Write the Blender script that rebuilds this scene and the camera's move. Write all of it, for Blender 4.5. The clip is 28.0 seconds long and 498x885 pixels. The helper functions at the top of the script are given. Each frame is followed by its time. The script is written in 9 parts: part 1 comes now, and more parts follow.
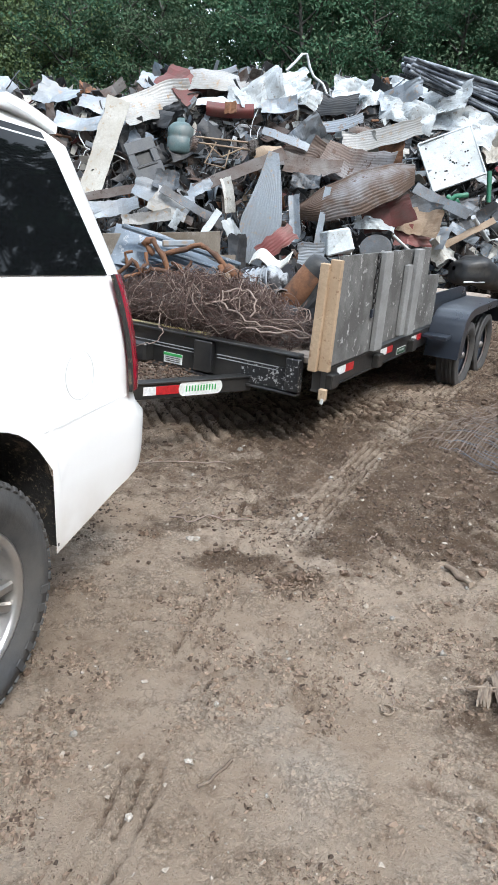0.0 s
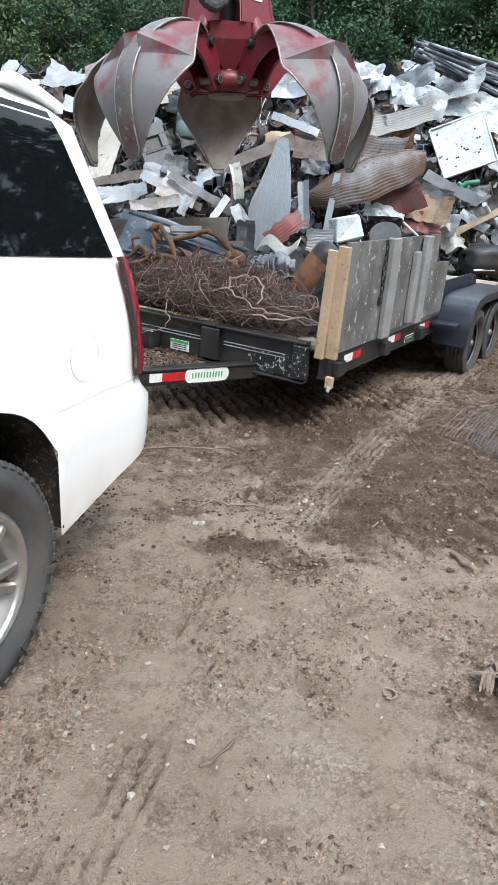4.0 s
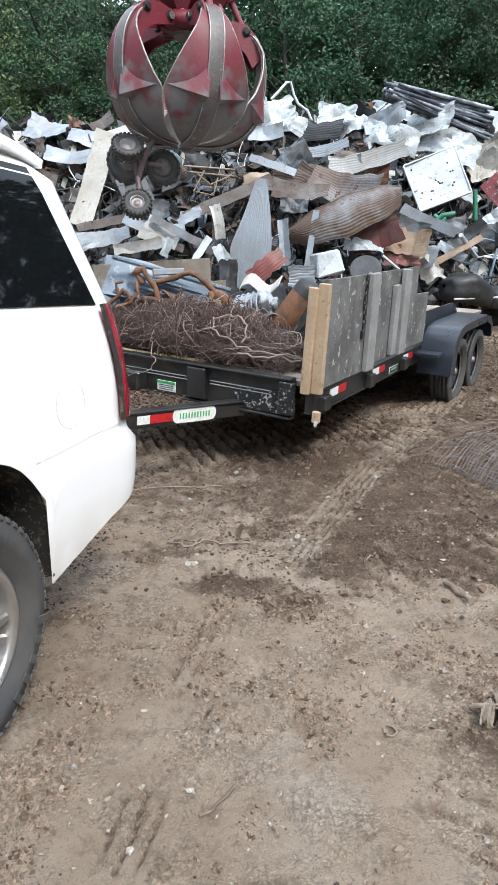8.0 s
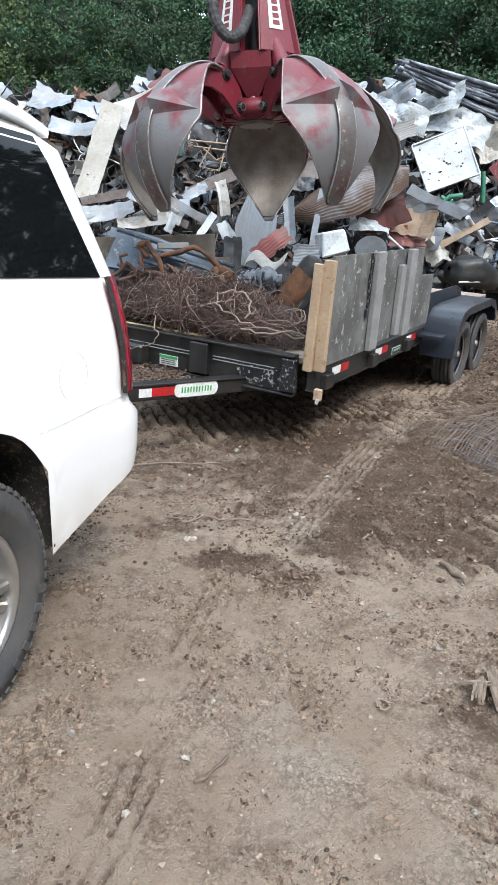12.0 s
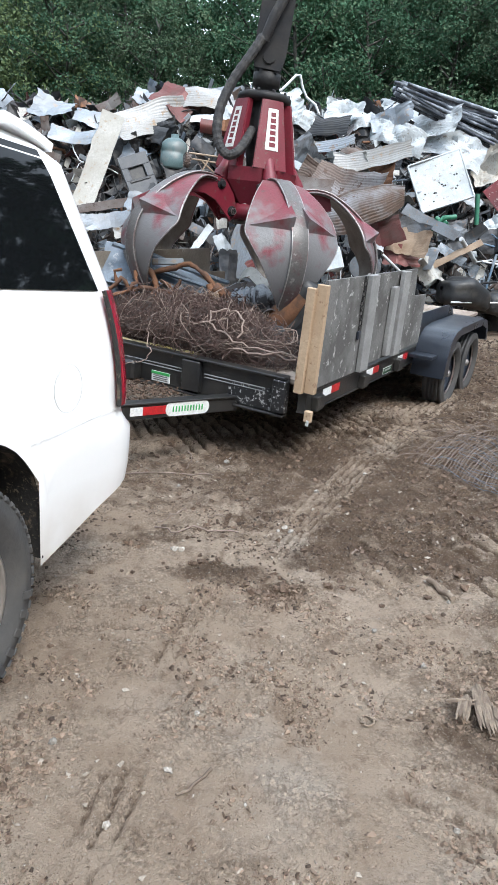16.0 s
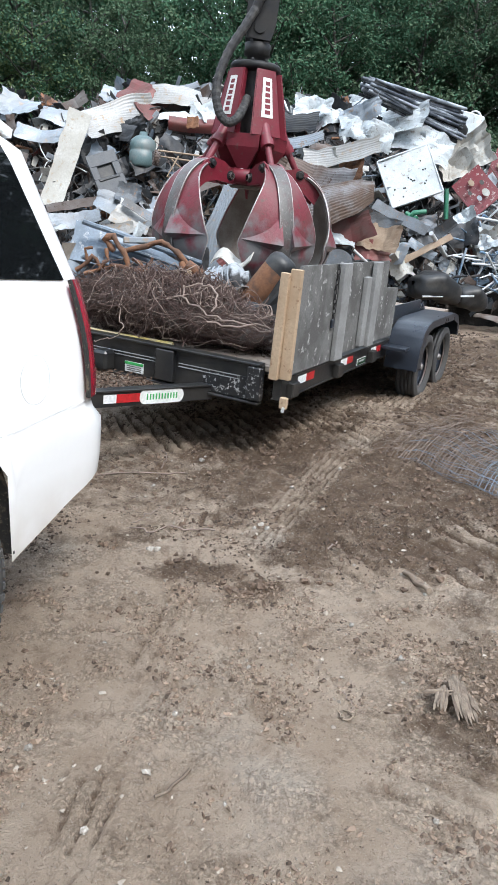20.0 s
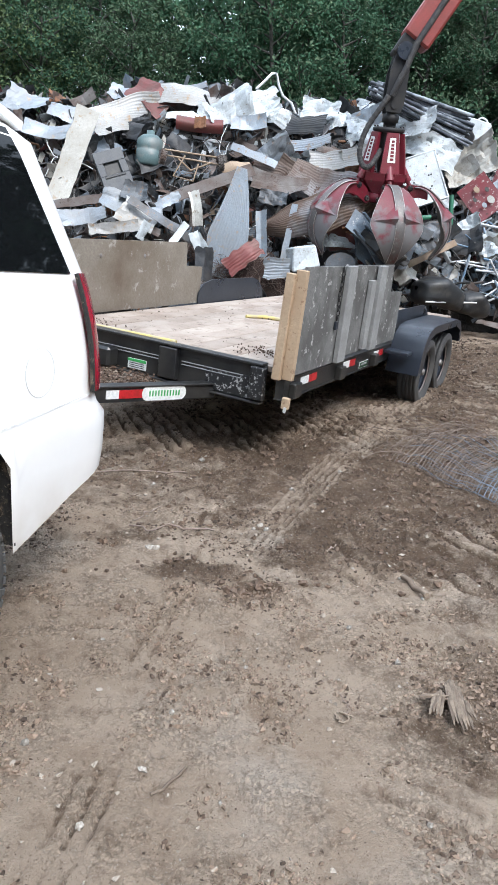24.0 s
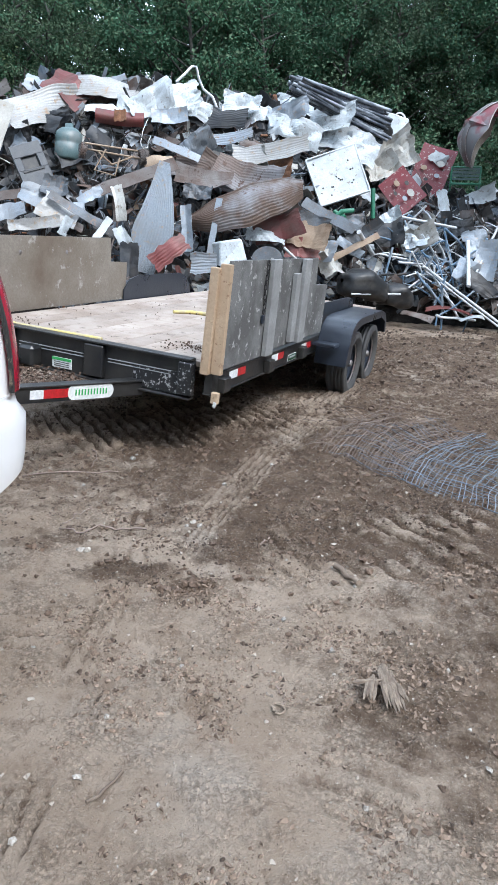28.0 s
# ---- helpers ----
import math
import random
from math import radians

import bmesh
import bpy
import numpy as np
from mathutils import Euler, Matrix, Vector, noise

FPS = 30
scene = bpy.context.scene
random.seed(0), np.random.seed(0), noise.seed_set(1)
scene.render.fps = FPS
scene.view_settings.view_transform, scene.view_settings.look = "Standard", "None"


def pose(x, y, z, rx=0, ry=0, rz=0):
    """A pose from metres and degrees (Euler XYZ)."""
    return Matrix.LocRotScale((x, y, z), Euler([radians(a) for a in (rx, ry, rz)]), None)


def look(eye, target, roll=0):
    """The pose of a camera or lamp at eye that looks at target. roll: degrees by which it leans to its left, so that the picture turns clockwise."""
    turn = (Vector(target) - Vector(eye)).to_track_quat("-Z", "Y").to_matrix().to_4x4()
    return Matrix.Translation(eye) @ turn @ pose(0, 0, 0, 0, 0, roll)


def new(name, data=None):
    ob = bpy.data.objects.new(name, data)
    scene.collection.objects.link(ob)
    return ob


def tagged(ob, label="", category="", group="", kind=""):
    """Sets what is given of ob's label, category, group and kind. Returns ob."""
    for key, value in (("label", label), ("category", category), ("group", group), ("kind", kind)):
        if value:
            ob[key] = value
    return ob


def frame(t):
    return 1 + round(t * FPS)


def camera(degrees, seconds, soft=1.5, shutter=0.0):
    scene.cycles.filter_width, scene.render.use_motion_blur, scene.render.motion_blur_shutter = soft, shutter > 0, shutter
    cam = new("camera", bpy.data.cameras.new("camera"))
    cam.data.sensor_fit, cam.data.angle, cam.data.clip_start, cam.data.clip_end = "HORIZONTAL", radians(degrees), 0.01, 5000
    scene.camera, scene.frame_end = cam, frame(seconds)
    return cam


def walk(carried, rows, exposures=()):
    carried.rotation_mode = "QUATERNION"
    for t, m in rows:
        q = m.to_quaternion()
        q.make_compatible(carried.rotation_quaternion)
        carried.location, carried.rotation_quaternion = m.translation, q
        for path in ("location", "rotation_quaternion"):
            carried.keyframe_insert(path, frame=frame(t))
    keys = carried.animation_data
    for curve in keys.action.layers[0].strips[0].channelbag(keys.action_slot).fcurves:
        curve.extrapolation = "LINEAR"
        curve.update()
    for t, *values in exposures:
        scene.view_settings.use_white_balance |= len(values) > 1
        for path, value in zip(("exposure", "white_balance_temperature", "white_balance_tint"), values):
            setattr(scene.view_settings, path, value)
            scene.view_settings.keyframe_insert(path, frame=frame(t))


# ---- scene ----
cam = camera(40.0, 28.0, soft=1.1)
PATH = [
    (0, (0.000, 0.000, 1.550), (0.000, 4.742, -0.037), 0.00),
    (0.5, (0.010, 0.008, 1.525), (-0.025, 4.720, -0.148), 0.50),
    (1, (0.014, 0.014, 1.516), (0.011, 4.694, -0.245), 0.86),
    (1.5, (0.017, 0.003, 1.529), (-0.006, 4.731, -0.099), 0.08),
    (2, (0.007, 0.002, 1.529), (-0.015, 4.729, -0.099), 0.55),
    (2.5, (0.010, 0.005, 1.526), (-0.038, 4.723, -0.129), 0.44),
    (3, (0.010, 0.014, 1.522), (-0.057, 4.730, -0.137), 0.31),
    (3.5, (0.009, 0.004, 1.530), (-0.048, 4.720, -0.130), 0.34),
    (5.5, (0.009, -0.003, 1.526), (-0.051, 4.709, -0.146), -0.03),
    (6, (0.008, -0.006, 1.530), (-0.032, 4.708, -0.135), -0.10),
    (6.5, (0.018, -0.005, 1.533), (0.023, 4.727, -0.083), -0.92),
    (7, (0.023, -0.012, 1.540), (0.040, 4.744, -0.003), -1.19),
    (7.5, (0.029, -0.017, 1.557), (0.021, 4.796, 0.204), -2.02),
    (8, (0.025, -0.004, 1.549), (0.034, 4.788, 0.123), -1.94),
    (8.5, (0.025, -0.004, 1.537), (0.019, 4.762, 0.024), -1.13),
    (9, (0.018, -0.012, 1.539), (0.002, 4.744, -0.006), -0.35),
    (9.5, (0.016, -0.009, 1.533), (-0.008, 4.736, -0.044), -0.58),
    (10, (0.029, -0.010, 1.540), (0.162, 4.754, 0.030), -1.95),
    (10.5, (0.026, -0.012, 1.539), (0.130, 4.750, 0.019), -1.66),
    (11, (0.019, -0.011, 1.539), (0.073, 4.744, -0.004), -1.34),
    (11.5, (0.018, -0.014, 1.533), (0.058, 4.726, -0.059), -0.84),
    (12, (0.019, -0.020, 1.539), (0.026, 4.729, -0.026), -0.64),
    (12.5, (0.017, -0.018, 1.532), (0.040, 4.736, -0.019), -0.55),
    (14.5, (0.007, -0.026, 1.537), (0.063, 4.752, 0.067), 0.88),
    (15, (0.005, -0.024, 1.536), (0.058, 4.748, 0.045), 1.20),
    (15.5, (0.002, -0.028, 1.537), (0.083, 4.755, 0.084), 1.64),
    (16, (0.006, -0.025, 1.538), (0.096, 4.751, 0.060), 1.41),
    (16.5, (0.003, -0.027, 1.540), (0.071, 4.759, 0.093), 1.54),
    (17, (0.005, -0.019, 1.535), (0.075, 4.759, 0.061), 1.56),
    (17.5, (0.004, -0.015, 1.535), (0.070, 4.759, 0.050), 1.71),
    (18, (0.009, -0.014, 1.537), (0.140, 4.757, 0.046), 1.35),
    (18.5, (0.010, -0.015, 1.535), (0.137, 4.763, 0.065), 1.36),
    (19, (0.010, -0.017, 1.536), (0.178, 4.756, 0.056), 1.18),
    (19.5, (0.010, -0.020, 1.540), (0.177, 4.756, 0.070), 1.10),
    (20, (0.024, -0.013, 1.530), (0.279, 4.753, 0.041), 0.65),
    (20.5, (0.020, -0.019, 1.539), (0.378, 4.756, 0.100), 0.84),
    (21, (0.017, -0.022, 1.540), (0.343, 4.755, 0.102), 1.21),
    (21.5, (0.016, -0.024, 1.538), (0.330, 4.755, 0.104), 1.26),
    (23.5, (0.010, -0.019, 1.533), (0.278, 4.750, 0.056), 1.94),
    (24, (0.008, -0.020, 1.533), (0.274, 4.747, 0.049), 2.10),
    (24.5, (0.007, -0.021, 1.533), (0.405, 4.748, 0.084), 2.23),
    (25, (0.016, -0.022, 1.535), (0.400, 4.745, 0.078), 1.83),
    (25.5, (0.011, -0.019, 1.532), (0.444, 4.745, 0.079), 2.17),
    (26, (0.009, -0.018, 1.534), (0.465, 4.735, 0.052), 2.53),
    (26.5, (0.020, -0.009, 1.527), (0.698, 4.722, 0.059), 2.09),
    (27, (0.034, -0.010, 1.529), (0.832, 4.675, -0.024), 2.14),
    (27.5, (0.031, -0.009, 1.529), (0.777, 4.683, -0.029), 2.08),
    (28, (0.040, -0.012, 1.533), (0.772, 4.700, 0.028), 1.60),
]
LIGHT = [(0, 1.49, 6450, 9), (12, 1.49, 6400, 9), (20, 1.48, 6330, 9), (25, 1.48, 6260, 10), (28, 1.46, 6000, 9)]
walk(cam, [(t, look(eye, target, roll)) for t, eye, target, roll in PATH], LIGHT)

# ---- light: an open, overcast sky at the end of the day ----
world = bpy.data.worlds.new("sky")
world.use_nodes = True
scene.world = world
wn = world.node_tree.nodes
wl = world.node_tree.links
sky = wn.new("ShaderNodeTexSky")
sky.sky_type = "NISHITA"
sky.sun_disc = False
sky.sun_elevation, sky.sun_rotation = radians(50), radians(149)
sky.air_density, sky.dust_density, sky.ozone_density = 1.0, 3.0, 1.0
grey_sky = wn.new("ShaderNodeMix")
grey_sky.data_type = "RGBA"
grey_sky.inputs[0].default_value = 0.72
grey_sky.inputs[7].default_value = (7.0, 7.9, 8.9, 1)
wl.new(sky.outputs[0], grey_sky.inputs[6])
wl.new(grey_sky.outputs[2], wn["Background"].inputs["Color"])
wn["Background"].inputs["Strength"].default_value = 0.125
sun = new("sun", bpy.data.lights.new("sun", "SUN"))
sun.data.energy, sun.data.angle, sun.data.color = 1.2, radians(16), (1.0, 0.98, 0.95)
sun.matrix_world = look((6, -10, 14), (0, 0, 0))

# ---- helpers ----


class Geo:
    """Gathers vertices and faces of one mesh."""

    def __init__(self):
        self.v, self.f, self.s, self.mi, self.cur = [], [], [], [], 0

    def add(self, verts, faces, smooth=False):
        n = len(self.v)
        self.v.extend(tuple(p) for p in verts)
        self.f.extend(tuple(i + n for i in f) for f in faces)
        self.s.extend([smooth] * len(faces))
        self.mi.extend([self.cur] * len(faces))
        return self

    def box(self, sx, sy, sz, m=None, c=0.006):
        """A box with chamfered edges, centred."""
        m = m or Matrix()
        h = (sx / 2, sy / 2, sz / 2)
        c = min(c, min(h) * 0.45)
        vs, idx = [], {}
        for a in (-1, 1):
            for b in (-1, 1):
                for d in (-1, 1):
                    for ax in range(3):
                        p = [a * h[0], b * h[1], d * h[2]]
                        for k in range(3):
                            if k != ax:
                                p[k] -= (a, b, d)[k] * c
                        idx[(a, b, d, ax)] = len(vs)
                        vs.append(m @ Vector(p))
        fs = []
        for ax in range(3):
            o = [k for k in range(3) if k != ax]
            for s in (-1, 1):
                quad = []
                for u, w in ((-1, -1), (1, -1), (1, 1), (-1, 1)):
                    key = [0, 0, 0]
                    key[ax], key[o[0]], key[o[1]] = s, u, w
                    quad.append(idx[(*key, ax)])
                flip = (s > 0) == (ax == 1)
                fs.append(tuple(reversed(quad)) if flip else tuple(quad))
            for u in (-1, 1):
                for w in (-1, 1):
                    k0, k1 = [0, 0, 0], [0, 0, 0]
                    k0[ax], k1[ax] = -1, 1
                    k0[o[0]] = k1[o[0]] = u
                    k0[o[1]] = k1[o[1]] = w
                    q = [idx[(*k0, o[0])], idx[(*k1, o[0])], idx[(*k1, o[1])], idx[(*k0, o[1])]]
                    fs.append(tuple(q))
        for a in (-1, 1):
            for b in (-1, 1):
                for d in (-1, 1):
                    fs.append(tuple(idx[(a, b, d, k)] for k in range(3)))
        return self.add(vs, fs)

    def tube(self, pts, r, n=8, close=True, smooth=True):
        """A round bar along points; r is a number or one for each point."""
        pts = [Vector(p) for p in pts]
        rs = r if isinstance(r, (list, tuple)) else [r] * len(pts)
        vs, fs, up = [], [], None
        for i, p in enumerate(pts):
            d = (pts[min(i + 1, len(pts) - 1)] - pts[max(i - 1, 0)])
            d = d.normalized() if d.length > 1e-9 else Vector((0, 0, 1))
            if up is None:
                up = d.orthogonal().normalized()
            up = up - d * up.dot(d)
            up = up.normalized() if up.length > 1e-6 else d.orthogonal().normalized()
            side = d.cross(up)
            for k in range(n):
                a = 2 * math.pi * k / n
                vs.append(p + (up * math.cos(a) + side * math.sin(a)) * rs[i])
        for i in range(len(pts) - 1):
            for k in range(n):
                fs.append((i * n + k, i * n + (k + 1) % n, (i + 1) * n + (k + 1) % n, (i + 1) * n + k))
        self.add(vs, fs, smooth)
        if close:
            self.add(vs[:n], [tuple(reversed(range(n)))])
            self.add(vs[-n:], [tuple(range(n))])
        return self

    def lathe(self, prof, m=None, n=24, smooth=True):
        """Turns a profile of (radius, height) round the z axis of m."""
        m = m or Matrix()
        vs, fs = [], []
        for r, z in prof:
            for k in range(n):
                a = 2 * math.pi * k / n
                vs.append(m @ Vector((r * math.cos(a), r * math.sin(a), z)))
        for i in range(len(prof) - 1):
            for k in range(n):
                fs.append((i * n + k, i * n + (k + 1) % n, (i + 1) * n + (k + 1) % n, (i + 1) * n + k))
        return self.add(vs, fs, smooth)

    def plate(self, fn, nu, nv, thick=0.004, smooth=True):
        """A thin curved plate: fn(u, v) for u and v from 0 to 1 gives a place."""
        p = [[Vector(fn(i / nu, j / nv)) for j in range(nv + 1)] for i in range(nu + 1)]
        top, bot = [], []
        for i in range(nu + 1):
            for j in range(nv + 1):
                du = p[min(i + 1, nu)][j] - p[max(i - 1, 0)][j]
                dv = p[i][min(j + 1, nv)] - p[i][max(j - 1, 0)]
                nrm = du.cross(dv)
                nrm = nrm.normalized() if nrm.length > 1e-12 else Vector((0, 0, 1))
                top.append(p[i][j] + nrm * thick / 2)
                bot.append(p[i][j] - nrm * thick / 2)
        w, k = nv + 1, len(top)
        fs = []
        for i in range(nu):
            for j in range(nv):
                a, b, c, d = i * w + j, (i + 1) * w + j, (i + 1) * w + j + 1, i * w + j + 1
                fs.append((a, b, c, d))
                fs.append((k + d, k + c, k + b, k + a))
        self.add(top + bot, fs, smooth)
        rim = [i * w for i in range(nu + 1)] + [nu * w + j for j in range(1, nv + 1)]
        rim += [i * w + nv for i in reversed(range(nu))] + [j for j in reversed(range(1, nv))]
        edge = [top[i] for i in rim] + [bot[i] for i in rim]
        q = len(rim)
        self.add(edge, [((i + 1) % q, i, q + i, q + (i + 1) % q) for i in range(q)])
        return self

    def prism(self, outline, depth, m=None):
        """A flat plate cut to an outline in the xz plane of m, with a thickness along y."""
        m = m or Matrix()
        n = len(outline)
        vs = [m @ Vector((x, -depth / 2, z)) for x, z in outline] + [m @ Vector((x, depth / 2, z)) for x, z in outline]
        fs = [tuple(range(n)), tuple(reversed(range(n, 2 * n)))]
        fs += [(i, i + n, (i + 1) % n + n, (i + 1) % n) for i in range(n)]
        return self.add(vs, fs)

    def mesh(self, name, mats):
        me = bpy.data.meshes.new(name)
        me.from_pydata(self.v, [], self.f)
        for mt in mats if isinstance(mats, (list, tuple)) else [mats]:
            me.materials.append(mt)
        me.polygons.foreach_set("use_smooth", self.s)
        me.polygons.foreach_set("material_index", self.mi)
        me.update()
        return me


def thing(name, label, category, m=None, group="", kind=""):
    ob = tagged(new(name), label, category, group, kind)
    ob.empty_display_size = 0.1
    ob.matrix_basis = m or Matrix()
    return ob


def solid(name, geo, mats, label, category, m=None, group="", kind=""):
    """A thing that is one mesh."""
    ob = tagged(new(name, geo.mesh(name, mats) if isinstance(geo, Geo) else geo), label, category, group, kind)
    ob.matrix_basis = m or Matrix()
    return ob


def part(name, geo, mats, parent, label="", m=None):
    ob = new(name, geo.mesh(name, mats) if isinstance(geo, Geo) else geo)
    ob.parent = parent
    ob.matrix_basis = m or Matrix()
    if label:
        tagged(ob, label)
    return ob


def turn(rx, ry, rz):
    return Euler([radians(a) for a in (rx, ry, rz)]).to_matrix().to_4x4()


def smoothstep(a, b, x):
    t = np.clip((x - a) / (b - a), 0, 1)
    return t * t * (3 - 2 * t)


# ---- materials ----


def mat(name, colour, rough=0.6, metal=0.0, second=None, amount=0.5, size=6.0, fine=60.0, bump=0.3, vary=0.0, third=None, edge=0.06, coords="Object", spec=0.5, relief=0.01, grain=1.0):
    """A worn surface: a base colour, patches of a second colour and specks of a third, with fine grain and relief."""
    mt = bpy.data.materials.new(name)
    mt.use_nodes = True
    nt = mt.node_tree
    N, L = nt.nodes, nt.links
    bsdf = N["Principled BSDF"]
    bsdf.inputs["Metallic"].default_value = metal
    bsdf.inputs["Specular IOR Level"].default_value = spec
    tc = N.new("ShaderNodeTexCoord")

    def noise_tex(scale, detail=4, rough_=0.6):
        nd = N.new("ShaderNodeTexNoise")
        nd.inputs["Scale"].default_value, nd.inputs["Detail"].default_value, nd.inputs["Roughness"].default_value = scale, detail, rough_
        if vary:
            info = N.new("ShaderNodeObjectInfo")
            off = N.new("ShaderNodeVectorMath")
            off.operation = "ADD"
            mul = N.new("ShaderNodeMath")
            mul.operation = "MULTIPLY"
            mul.inputs[1].default_value = 37.0
            L.new(info.outputs["Random"], mul.inputs[0])
            L.new(tc.outputs[coords], off.inputs[0])
            L.new(mul.outputs[0], off.inputs[1])
            L.new(off.outputs[0], nd.inputs["Vector"])
        else:
            L.new(tc.outputs[coords], nd.inputs["Vector"])
        return nd

    def mixed(fac, a, b):
        mx = N.new("ShaderNodeMix")
        mx.data_type = "RGBA"
        for sock, val in ((0, fac), (6, a), (7, b)):
            if isinstance(val, (tuple, list)):
                mx.inputs[sock].default_value = (*val, 1)
            elif isinstance(val, float):
                mx.inputs[sock].default_value = val
            else:
                L.new(val, mx.inputs[sock])
        return mx.outputs[2]

    def ramp(src, lo, hi):
        rp = N.new("ShaderNodeMapRange")
        rp.inputs[1].default_value, rp.inputs[2].default_value = lo, hi
        L.new(src, rp.inputs[0])
        return rp.outputs[0]

    big, small = noise_tex(size, 6), noise_tex(fine, 3)
    out = mixed(ramp(small.outputs[0], 0.3, 0.7), tuple(c * (1 - 0.18 * grain) for c in colour), tuple(min(1, c * (1 + 0.12 * grain)) for c in colour))
    if second:
        at = 0.5 + (0.5 - amount) * 0.5
        out = mixed(ramp(big.outputs[0], at - edge, at + edge), out, second)
    if third:
        spots = noise_tex(size * 4.3, 5, 0.7)
        out = mixed(ramp(spots.outputs[0], 0.58, 0.66), out, third)
    if vary:
        info = N.new("ShaderNodeObjectInfo")
        hsv = N.new("ShaderNodeHueSaturation")
        val = N.new("ShaderNodeMapRange")
        val.inputs[3].default_value, val.inputs[4].default_value = 1 - vary, 1 + vary
        L.new(info.outputs["Random"], val.inputs[0])
        L.new(val.outputs[0], hsv.inputs["Value"])
        L.new(out, hsv.inputs["Color"])
        out = hsv.outputs[0]
    L.new(out, bsdf.inputs["Base Color"])
    rr = N.new("ShaderNodeMapRange")
    rr.inputs[3].default_value, rr.inputs[4].default_value = max(0.02, rough - 0.12), min(1, rough + 0.12)
    L.new(big.outputs[0], rr.inputs[0])
    L.new(rr.outputs[0], bsdf.inputs["Roughness"])
    if bump:
        bp = N.new("ShaderNodeBump")
        bp.inputs["Strength"].default_value, bp.inputs["Distance"].default_value = bump, relief
        L.new(small.outputs[0], bp.inputs["Height"])
        L.new(bp.outputs[0], bsdf.inputs["Normal"])
    return mt


